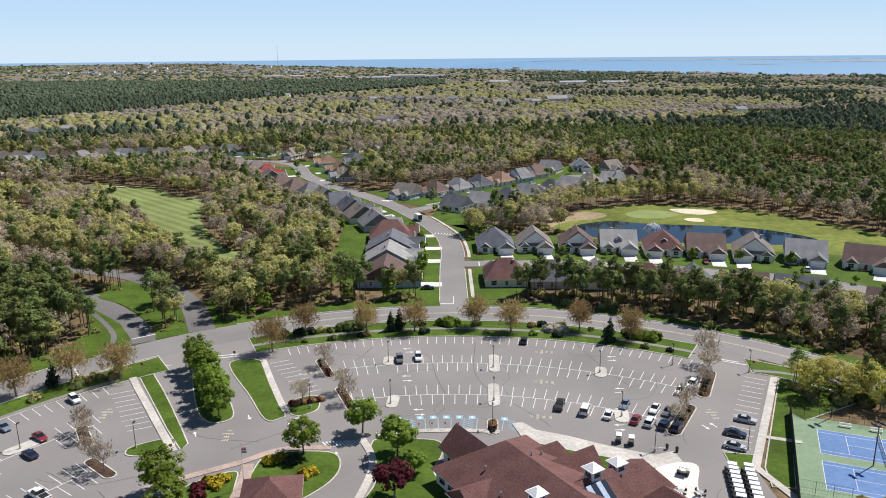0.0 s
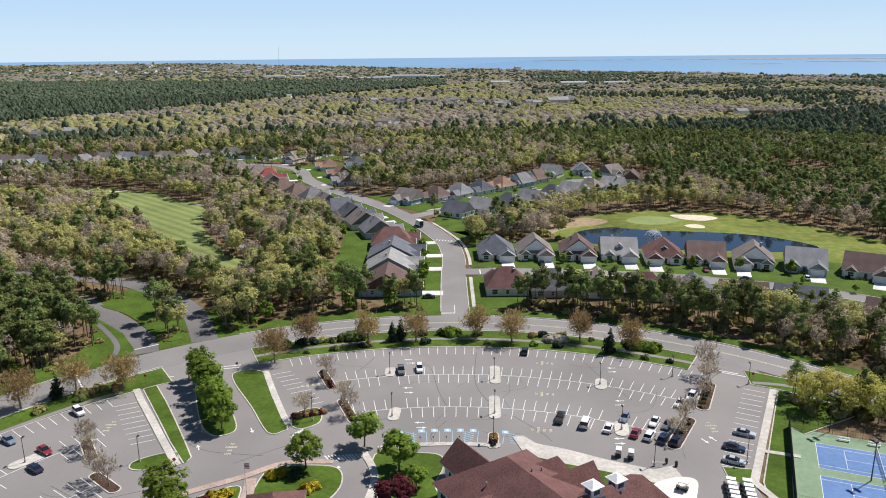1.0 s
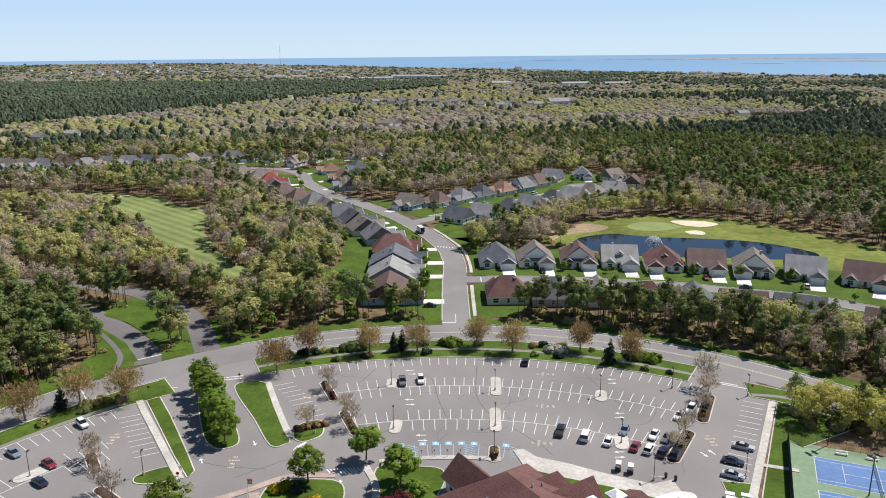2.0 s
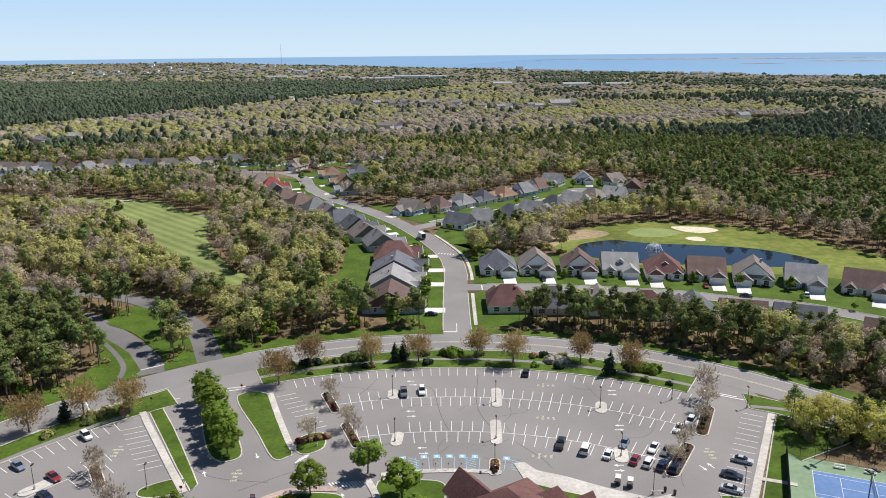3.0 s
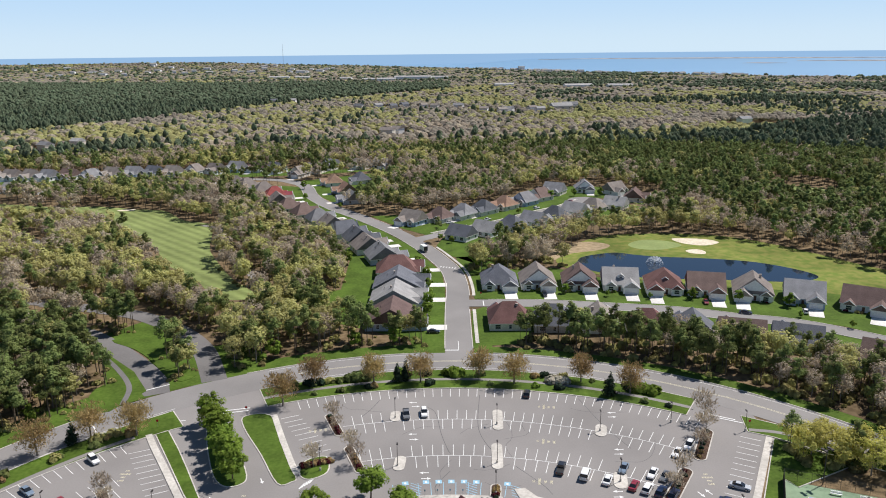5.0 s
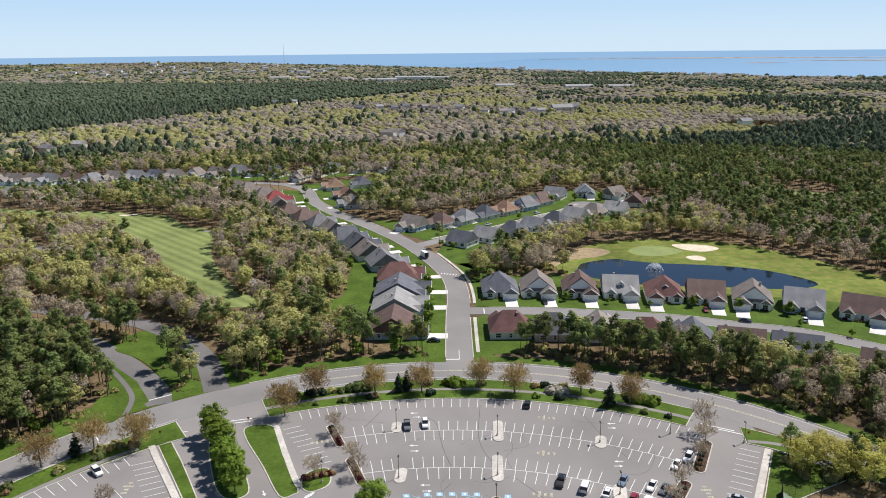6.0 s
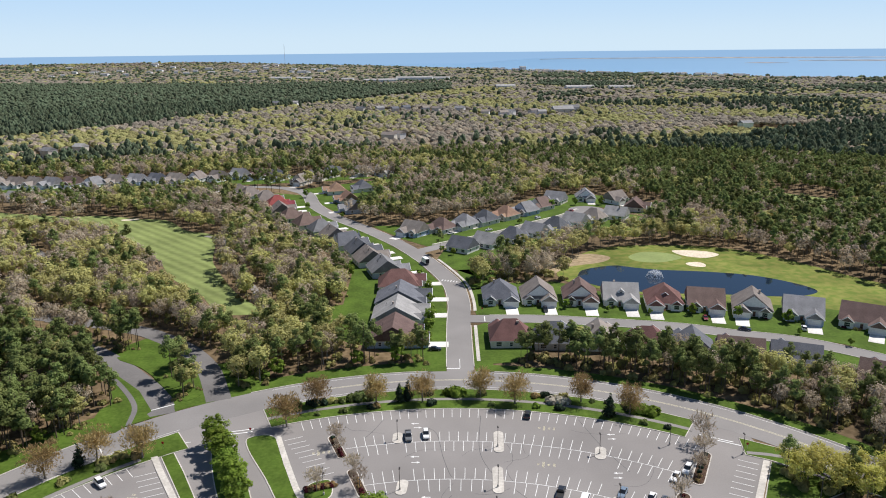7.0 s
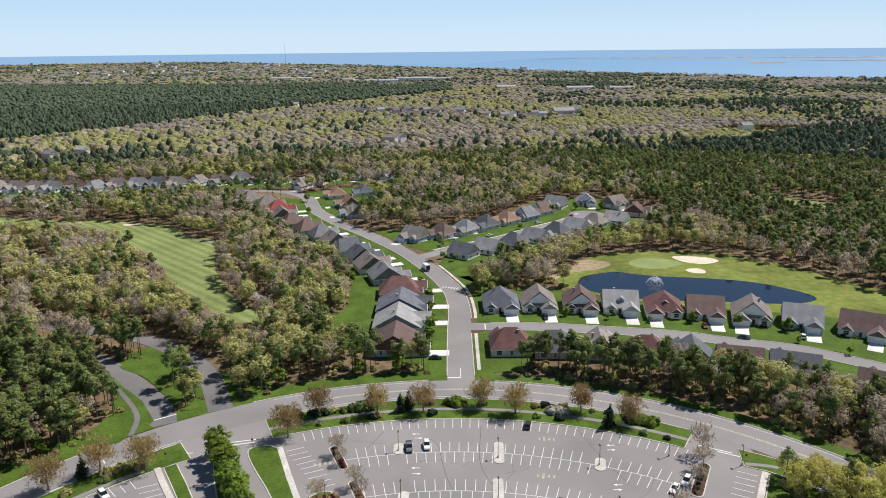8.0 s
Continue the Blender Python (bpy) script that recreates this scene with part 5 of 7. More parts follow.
# porch pavilion over the drive
PAV = thing("entrance_pavilion", pose(-31.5, 118, 0, 0, 0, 8), "entrance canopy with a hipped red-brown shingle roof on white posts", "pavilion")
part("roof", gable_prism(bmesh.new(), -5, 5, -5.5, 5.5, 3.6, 3.6, "y", 5.6, 0.6, 0.3), CLUB_ROOF, PAV)
for x in (-4.5, 4.5):
    for y in (-5, 5):
        bm = bmesh.new()
        box(bm, -0.25, 0.25, -0.25, 0.25, 0, 3.5)
        box(bm, -0.4, 0.4, -0.4, 0.4, 0, 0.8, 0.08)
        part("post", bm, M_TRIM, PAV, at=pose(x, y, 0))

# ---- car park markings ----
bm = bmesh.new()
box(bm, -0.07, 0.07, -2.6, 2.6, 0.0, 0.012)
LINE = mesh_of("stall_line", bm, M_PAINT)
bm = bmesh.new()
box(bm, -0.07, 0.07, -2.6, 2.6, 0.0, 0.012)
BLUELINE = mesh_of("stall_line", bm, M_BLUEPAINT)


def radial(r, x_deg, mesh=LINE):
    a = radians(x_deg)
    part("stall_line", mesh, None, lot, at=pose(CX + r * math.sin(a), CY + r * math.cos(a), 0.022, 0, 0, -x_deg))


def row_lines(r, xa, xb, pitch=2.65, skip=(), mesh=LINE, through_x=None):
    """Radial stall lines between xa and xb, one of them passing through_x."""
    first = xa if through_x is None else through_x
    step = pitch / r
    a0 = math.asin(first / r)
    k0, k1 = math.ceil((math.asin(xa / r) - a0) / step - 1e-6), math.floor((math.asin(xb / r) - a0) / step + 1e-6)
    for k in range(k0, k1 + 1):
        x = r * math.sin(a0 + k * step)
        if not any(s0 < x < s1 for s0, s1 in skip):
            radial(r, math.degrees(a0 + k * step), mesh)


def arc_line(r, xa, xb, name="row_line", w=0.07):
    bm = bmesh.new()
    ribbon(bm, arc(r, xa, xb, 30), -w, w, 0.021, 0.034)
    part(name, bm, M_PAINT, lot)


ISL_A, ISL_B = ((-16.9, -13.0), (11.5, 15.3), (38.4, 42.8)), ((-14.3, -10.4), (10.1, 13.9), (38.3, 42.7))
row_lines(127.6, -43.6, 68, 2.63, through_x=-4.78)
row_lines(113.9, -27.35, 59, skip=ISL_A, through_x=-3.08)
row_lines(108.5, -25.7, 57, skip=ISL_A, through_x=-4.42)
arc_line(111.2, -29, 58)
row_lines(94.9, -23, 51, skip=ISL_B, through_x=-4.3)
row_lines(89.5, -21.6, 49, 2.71, skip=ISL_B, through_x=-2.9)
arc_line(92.2, -23, 50)
row_lines(127.4, -112, -83)
row_lines(113.9, -106, -79, skip=((-92, -86),))
row_lines(108.5, -104, -77, skip=((-90, -84),))
arc_line(111.2, -106, -79)
row_lines(94.9, -86, -70)
row_lines(89.5, -83, -68)
arc_line(92.2, -85, -69)
row_lines(77.6, -13, 15, 2.9, mesh=BLUELINE, skip=((8.5, 12.5),))
for k in range(9):
    for (ox, oy), s in (((-76.8, 169), -1), ((-47.4, 185.0), 1)):
        ux, uy = 0.53, -0.85
        cx, cy = ox + ux * 2.74 * k + 3.2 * s * 0.9, oy + uy * 2.74 * k + 3.0 * s * 0.35
        part("stall_line", LINE, None, lot, at=pose(cx, cy, 0.022, 0, 0, math.degrees(math.atan2(0.43, 0.9)) + 90))
for k in range(15):
    t = 0.05 + 0.9 * k / 14
    cx, cy = 82.2 - 20.8 * t - 2.4, 173.2 - 39.7 * t + 1.25
    part("stall_line", LINE, None, lot, at=pose(cx, cy, 0.022, 0, 0, 62))
# accessible places: blue squares and hatching
for x in (-10.5, -5.6, -2.6, 0.4, 3.4, 6.3, 13.6):
    g = math.degrees(math.asin(x / 80.5))
    bm = bmesh.new()
    box(bm, -0.75, 0.75, -0.75, 0.75, 0, 0.012)
    sq = part("access_mark", bm, M_BLUEPAINT, lot, "pale blue painted square", pose(80.5 * math.sin(radians(g)), CY + 80.5 * math.cos(radians(g)), 0.022, 0, 0, -g))
    bm = bmesh.new()
    box(bm, -0.25, 0.25, -0.4, 0.4, 0.012, 0.022)
    part("mark_symbol", bm, M_PAINT, sq)
for x in (-8, 5, 15.5):
    for k in range(5):
        bm = bmesh.new()
        box(bm, -0.08, 0.08, -1.5, 1.5, 0, 0.012)
        part("hatch_line", bm, M_BLUEPAINT, lot, at=pose(x + 0.1, CY + math.sqrt(77.6 ** 2 - x * x) - 2 + k, 0.022, 0, 0, 60))
for (x, y, a, n) in ((-34.8, 152, 20, 5), (-25.5, 141.7, 75, 8), (-20.5, 142.2, 75, 5)):
    for k in range(n):
        bm = bmesh.new()
        box(bm, -0.16, 0.16, -1.3, 1.3, 0, 0.012)
        part("crossing_bar", bm, M_PAINT, lot, at=pose(x + 0.75 * k * math.cos(radians(a - 70)), y + 0.75 * k * math.sin(radians(a - 70)) * (1 if a > 50 else -1), 0.024, 0, 0, a - 40))


def arrow_mesh():
    bm = bmesh.new()
    slab(bm, [(-0.12, -1.2), (0.12, -1.2), (0.12, 0.2), (0.5, 0.2), (0, 1.2), (-0.5, 0.2), (-0.12, 0.2)], 0, 0.012)
    return mesh_of("arrow", bm, M_PAINT)


ARROW = arrow_mesh()
for x, y, a in ((-10.5, 194.3, 90), (-9.5, 191.9, -90), (-9.8, 176.0, 90), (-9.3, 173.2, -90), (-6.2, 157.3, 90), (-5.6, 154.8, -90), (45.5, 187.3, 90), (45.3, 184.8, -90), (43.2, 167.5, 90), (42.8, 165.3, -90),
                (38.8, 149.0, 90), (38.6, 146.8, -90), (-54.8, 146.7, 25), (-44.8, 154.2, 205), (57.6, 147.6, 205), (59.6, 148.6, 25), (-22.5, 137.6, 15), (-74.5, 184.2, 100)):
    part("arrow", ARROW, None, lot, at=pose(x, y, 0.024, 0, 0, a))


def lettering(text, x, y, turn, size=0.62):
    cu = bpy.data.curves.new("lettering", "FONT")
    cu.body, cu.size, cu.align_x, cu.extrude, cu.space_line = text, size, "CENTER", 0.006, 1.5
    cu.materials.append(M_YELLOWPAINT)
    ob = new("lettering", cu)
    ob.parent = lot
    ob.matrix_basis = pose(x, y, 0.034, 0, 0, turn) @ Matrix.Diagonal((1.0, 1.5, 1, 1))


for x, y, a in ((61.3, 155.6, 0), (-47.5, 147.8, 0), (-78.8, 158.6, 0)):
    lettering("NO\nPARKING\nFIRE\nLANE", x, y, a)
for x, y, a in ((26.0, 191.2, 82), (23.4, 171.9, 82), (20.2, 153.4, 82), (-37.2, 178, 100)):
    lettering("NO\nPARKING\nFIRE\nLANE", x, y, a)
# sealed cracks
for pts in ([(-6.5, 192), (-3.5, 188), (-2.2, 176), (-0.8, 168), (0, 166)], [(9, 199), (8, 180), (9.5, 170), (13, 165)], [(16, 160), (22, 152), (24, 148)], [(38, 196), (42, 180), (46, 168)], [(-20, 197), (-22, 190), (-24, 186)],
            [(-66, 125), (-62, 121), (-58, 116)], [(-80, 132), (-70, 127), (-58, 131)], [(0, 158), (-3, 152), (-3.5, 149)], [(55, 158), (60, 170), (70, 178)], [(-45, 140), (-36, 147), (-30, 150)], [(-88, 122), (-86, 112)], [(-60, 150), (-52, 145), (-40, 143)]):
    bm = bmesh.new()
    ribbon(bm, smooth_line([(x + 0.4 * math.sin(3 * y), y) for x, y in pts], 6), -0.07, 0.07, 0.019, 0.026)
    part("sealed_crack", bm, M_SEAM, lot)
rc = random.Random(21)
for k in range(26):
    x, y, a = rc.uniform(-95, 62), rc.uniform(122, 196), rc.uniform(0, 6.28)
    pts = []
    for q in range(rc.randint(4, 7)):
        pts.append((x, y))
        a += rc.uniform(-0.7, 0.7)
        x, y = x + 3.2 * math.cos(a), y + 3.2 * math.sin(a)
    if all((px - CX) ** 2 + (py - CY) ** 2 < 129 ** 2 and px < 58 and not (-82 < px < -34 and py > 134) and not (-8 < px < 50 and py < 147) for px, py in pts):
        bm = bmesh.new()
        ribbon(bm, smooth_line(pts, 5), -0.045, 0.045, 0.019, 0.0245)
        part("sealed_crack", bm, M_SEAM, lot)
# road paint
for line, a, b in ((arc(150.6, -48, 112, 40, 11), -0.06, 0.06), (arc(151.1, -48, 112, 40, 11), -0.06, 0.06)):
    bm = bmesh.new()
    ribbon(bm, line, a, b, 0.034, 0.046)
    part("centre_line", bm, M_YELLOWPAINT, boulevard)
for off, x0, x1 in ((-5.6, -56, -10), (-5.6, 14, 118), (5.4, -52, 66), (5.4, -122, -84)):
    bm = bmesh.new()
    ribbon(bm, offset_line(arc(151, x0, x1, 40, 11), off), -0.06, 0.06, 0.034, 0.046)
    part("edge_line", bm, M_PAINT, boulevard)
for x0, x1, y0, y1, z in ((-1.2, 3.4, 232.6, 233.2, 0.046), (3.3, 3.5, 233.2, 241, 0.046)):
    bm = bmesh.new()
    box(bm, x0, x1, y0, y1, z, z + 0.014)
    part("stop_line", bm, M_PAINT, street)
for k in range(6):
    bm = bmesh.new()
    box(bm, -1.0, 1.0, -0.22, 0.22, 0.046, 0.06)
    part("crossing_bar", bm, M_PAINT, street, at=pose(-3.4 + 1.35 * k, 333.5 - 0.5 * k, 0, 0, 0, 75))
for k, (x, y, a, ln) in enumerate(((-89, 205.5, 35, 7), (74.5, 184.8, -28, 9), (78, 181.8, -28, 8), (-63, 190.2, 14, 12), (-63, 188.6, 14, 12), (-101, 186, -40, 6), (-97, 180.5, 125, 6), (14.2, 281, 90, 6), (11.4, 222.5, 80, 8), (9.3, 222.8, 80, 8))):
    bm = bmesh.new()
    box(bm, -ln / 2, ln / 2, -0.2, 0.2, 0.062, 0.075)
    part("stop_line", bm, M_PAINT, boulevard, at=pose(x, y, 0, 0, 0, a))

# ---- lamps, signs ----


def lamp(x, y, h=5.6, heads=1, turn=0):
    th = thing("street_lamp", pose(x, y, 0.14, 0, 0, turn), "dark bronze car park lamp on a tall pole", "lamp", "car park lamps")
    bm = bmesh.new()
    tube(bm, (0, 0, 0), (0, 0, 0.7), 0.24, 0.24, 8)
    part("base", bm, M_CONCRETE, th)
    bm = bmesh.new()
    tube(bm, (0, 0, 0.7), (0, 0, h), 0.09, 0.06, 6)
    part("pole", bm, M_METAL, th)
    for k in range(heads):
        bm = bmesh.new()
        s = 1 if k == 0 else -1
        box(bm, -0.2, 0.2, 0.05 * s if s > 0 else -1.0, 1.0 if s > 0 else -0.05, h - 0.02, h + 0.16, 0.05)
        hd = part("lamp_head", bm, M_METAL, th)
        bm = bmesh.new()
        box(bm, -0.15, 0.15, (0.4 if s > 0 else -0.95), (0.95 if s > 0 else -0.4), h - 0.04, h - 0.02)
        part("lens", bm, M_LAMPWHITE, hd)


for x, y in ((-15, 185), (-12.8, 160.5), (13, 181), (11.8, 161.5), (40.3, 177), (40.3, 153), (43.5, 137.5), (10.6, 148), (-90, 141), (-31.5, 158.5), (-65.5, 141), (60.5, 181.5), (78.8, 176.5), (63, 138)):
    lamp(x, y)


def tennis_lamp(x, y, h):
    th = thing("floodlight", pose(x, y, 0.05, 0, 0, 20), "tall dark floodlight pole beside the tennis courts", "floodlight", "court floodlights")
    bm = bmesh.new()
    tube(bm, (0, 0, 0), (0, 0, h), 0.13, 0.09, 8)
    part("pole", bm, M_METAL, th)
    bm = bmesh.new()
    box(bm, -1.1, 1.1, -0.06, 0.06, h - 0.1, h + 0.02)
    part("crossarm", bm, M_METAL, th)
    for dx in (-0.9, 0.9):
        for dy in (-0.45, 0.45):
            bm = bmesh.new()
            box(bm, dx - 0.35, dx + 0.35, dy - 0.4, dy + 0.4, h, h + 0.28, 0.06)
            part("lamp_head", bm, M_METAL, th)


# ---- tennis courts ----
bm = bmesh.new()
DX, DY = 0.925, -0.38      # along a court
NX, NY = 0.38, 0.925       # across the courts
ox, oy = 65.4, 121.0
far = 60


def court_pt(u, v):
    return ox + DX * u + NX * v, oy + DY * u + NY * v


slab(bm, [court_pt(0, -30), court_pt(far, -30), court_pt(far, 35), court_pt(0, 35)], -0.05, 0.06)
tennis = structure("tennis_court", bm, M_TENNISG, "green hard court surface with two blue tennis courts", "tennis court")
for v0 in (18.6, 4.6, -9.4):
    bm = bmesh.new()
    slab(bm, [court_pt(5.2, v0), court_pt(5.2 + 23.77, v0), court_pt(5.2 + 23.77, v0 + 10.97), court_pt(5.2, v0 + 10.97)], 0.05, 0.066)
    blue = part("playing_court", bm, M_TENNISB, tennis, "blue playing surface")
    for u0, u1, a, b in ((0, 23.77, 0, 0.08), (0, 23.77, 1.37, 1.45), (0, 23.77, 9.52, 9.6), (0, 23.77, 10.89, 10.97), (0, 0.1, 0, 10.97), (23.67, 23.77, 0, 10.97), (5.45, 5.53, 1.37, 9.6), (18.24, 18.32, 1.37, 9.6), (5.49, 18.28, 5.45, 5.53)):
        bm = bmesh.new()
        slab(bm, [court_pt(5.2 + u0, v0 + a), court_pt(5.2 + u1, v0 + a), court_pt(5.2 + u1, v0 + b), court_pt(5.2 + u0, v0 + b)], 0.064, 0.078)
        part("court_line", bm, M_PAINT, blue)
    net = thing("tennis_net", pose(*court_pt(5.2 + 11.9, v0 + 5.5), 0.066, 0, 0, math.degrees(math.atan2(NY, NX))), "black tennis net with a white band", "net", "tennis nets")
    bm = bmesh.new()
    for k in range(26):
        box(bm, -6.4 + 0.51 * k, -6.38 + 0.51 * k, -0.01, 0.01, 0.03, 0.95)
    for k in range(5):
        box(bm, -6.4, 6.4, -0.01, 0.01, 0.1 + 0.18 * k, 0.12 + 0.18 * k)
    part("mesh", bm, M_BLACK, net)
    bm = bmesh.new()
    box(bm, -6.4, 6.4, -0.03, 0.03, 0.95, 1.05)
    part("band", bm, M_TRIM, net)
    for sx in (-6.4, 6.4):
        bm = bmesh.new()
        tube(bm, (sx, 0, 0), (sx, 0, 1.08), 0.05, 0.05)
        part("net_post", bm, M_METAL, net)
M_SCREEN = surf("black_windscreen", (0.012, 0.014, 0.014), (0.025, 0.028, 0.028), 3, 0.9, 0.2, 0.3, 0.1)
for (ua, va), (ub, vb), screen in (((0, -10), (0, 35), True), ((0, 35), (60, 35), False), ((0, 1.2), (9, 1.2), False)):
    ax, ay = court_pt(ua, va)
    bx, by = court_pt(ub, vb)
    ln = math.hypot(bx - ax, by - ay)
    fence = thing("fence", pose(ax, ay, 0.05, 0, 0, math.degrees(math.atan2(by - ay, bx - ax))), "tall black chain-link tennis fence", "fence", "court fences")
    n = int(ln / 3)
    for k in range(n + 1):
        bm = bmesh.new()
        tube(bm, (k * ln / n, 0, 0), (k * ln / n, 0, 3.1), 0.04, 0.04)
        part("post", bm, M_METAL, fence)
    for z in (0.1, 1.5, 3.05):
        bm = bmesh.new()
        tube(bm, (0, 0, z), (ln, 0, z), 0.025, 0.025, 4)
        part("rail", bm, M_METAL, fence)
    bm = bmesh.new()
    if screen:
        box(bm, 0, ln, -0.012, 0.012, 0.15, 2.9)
        part("windscreen", bm, M_SCREEN, fence, "black windscreen fabric")
    else:
        for k in range(int(ln / 0.5)):
            box(bm, 0.5 * k, 0.5 * k + 0.012, -0.006, 0.006, 0.1, 3.05)
        for k in range(6):
            box(bm, 0, ln, -0.006, 0.006, 0.3 + 0.5 * k, 0.312 + 0.5 * k)
        part("wire", bm, M_METAL, fence)
tennis_lamp(*court_pt(14.5, 17.0), 9.0)
tennis_lamp(*court_pt(8.5, 36.2), 9.0)
for u in (11, 17):
    x, y = court_pt(u, 32.5)
    b = thing("bench", pose(x, y, 0.06, 0, 0, -22), "white slatted courtside bench", "bench", "courtside benches")
    for k, (yy, z) in enumerate(((-0.2, 0.45), (0, 0.45), (0.2, 0.45), (0.3, 0.65), (0.33, 0.85))):
        bm = bmesh.new()
        box(bm, -1.2, 1.2, yy - 0.08, yy + 0.08, z, z + 0.05)
        part("slat", bm, M_TRIM, b)
    for sx in (-1, 1):
        bm = bmesh.new()
        box(bm, sx - 0.04, sx + 0.04, -0.25, 0.3, 0, 0.45)
        part("leg", bm, M_STEEL, b)

# ---- vehicles ----


def loft(bm, sections):
    """Join cross-sections (x, half width at the bottom, half width at the top, z low, z high, shoulder)."""
    rows = []
    for x, wb, wt, z0, z1 in sections:
        zm = z0 + (z1 - z0) * 0.6
        rows.append([bm.verts.new(v) for v in ((x, -wb * 0.94, z0), (x, -wb, z0 + (z1 - z0) * 0.25), (x, -wb, zm), (x, -wt, z1), (x, wt, z1), (x, wb, zm), (x, wb, z0 + (z1 - z0) * 0.25), (x, wb * 0.94, z0))])
    for r, s in zip(rows, rows[1:]):
        for k in range(8):
            bm.faces.new((r[k], r[(k + 1) % 8], s[(k + 1) % 8], s[k]))
    bm.faces.new(rows[0])
    bm.faces.new(rows[-1][::-1])
    bmesh.ops.recalc_face_normals(bm, faces=bm.faces)
    return bm


bm = bmesh.new()
tube(bm, (0, -0.11, 0), (0, 0.11, 0), 0.34, 0.34, 12)
TYRE = mesh_of("wheel", bm, M_RUBBER)
bm = bmesh.new()
tube(bm, (0, -0.125, 0), (0, 0.125, 0), 0.20, 0.20, 8)
RIM = mesh_of("wheel_rim", bm, M_STEEL)
# lower body, glass house, roof
SHAPES = {}
SHAPES["sedan"] = ([(-2.35, 0.72, 0.6, 0.35, 0.72), (-2.2, 0.86, 0.78, 0.25, 0.92), (-1.5, 0.9, 0.82, 0.22, 0.98), (0.9, 0.9, 0.82, 0.22, 0.95), (2.0, 0.86, 0.76, 0.25, 0.82), (2.35, 0.7, 0.58, 0.35, 0.66)],
              [(-1.75, 0.70, 0.66, 0.94, 0.97), (-1.05, 0.76, 0.60, 0.94, 1.40), (0.15, 0.76, 0.60, 0.94, 1.42), (1.05, 0.72, 0.66, 0.92, 0.96)], (-1.0, 0.12, 0.60, 1.41))
SHAPES["suv"] = ([(-2.3, 0.8, 0.74, 0.4, 0.95), (-2.2, 0.93, 0.86, 0.3, 1.05), (0.9, 0.93, 0.86, 0.3, 1.05), (2.1, 0.9, 0.8, 0.32, 0.98), (2.35, 0.76, 0.66, 0.4, 0.8)],
            [(-2.15, 0.80, 0.72, 1.03, 1.1), (-1.8, 0.82, 0.68, 1.03, 1.66), (0.2, 0.82, 0.68, 1.03, 1.68), (1.05, 0.78, 0.72, 1.02, 1.08)], (-1.78, 0.2, 0.68, 1.67))
SHAPES["pickup"] = ([(-2.8, 0.86, 0.84, 0.45, 1.05), (-2.7, 0.96, 0.92, 0.4, 1.08), (1.2, 0.96, 0.9, 0.38, 1.10), (2.5, 0.94, 0.84, 0.4, 1.06), (2.8, 0.82, 0.72, 0.45, 0.9)],
               [(-0.75, 0.84, 0.78, 1.06, 1.12), (-0.6, 0.85, 0.72, 1.06, 1.80), (0.8, 0.85, 0.72, 1.06, 1.82), (1.5, 0.82, 0.76, 1.06, 1.12)], (-0.58, 0.8, 0.72, 1.81))
SHAPES["van"] = ([(-2.5, 0.92, 0.88, 0.4, 1.1), (-2.45, 0.98, 0.94, 0.32, 1.15), (1.4, 0.98, 0.92, 0.32, 1.15), (2.4, 0.94, 0.82, 0.35, 1.0), (2.6, 0.8, 0.7, 0.4, 0.8)],
            [(-2.45, 0.92, 0.84, 1.13, 1.9), (-2.3, 0.92, 0.82, 1.13, 1.98), (0.6, 0.92, 0.82, 1.13, 1.98), (1.7, 0.86, 0.78, 1.12, 1.2)], (-2.4, 0.7, 0.83, 1.98))
CAR_MESH = {}
CAR_WORD = {"sedan": "saloon car", "suv": "sport utility car", "pickup": "pickup truck", "van": "passenger van"}
COLOUR_WORD = {"steel": "blue-grey", "navy": "dark blue", "red": "dark red"}


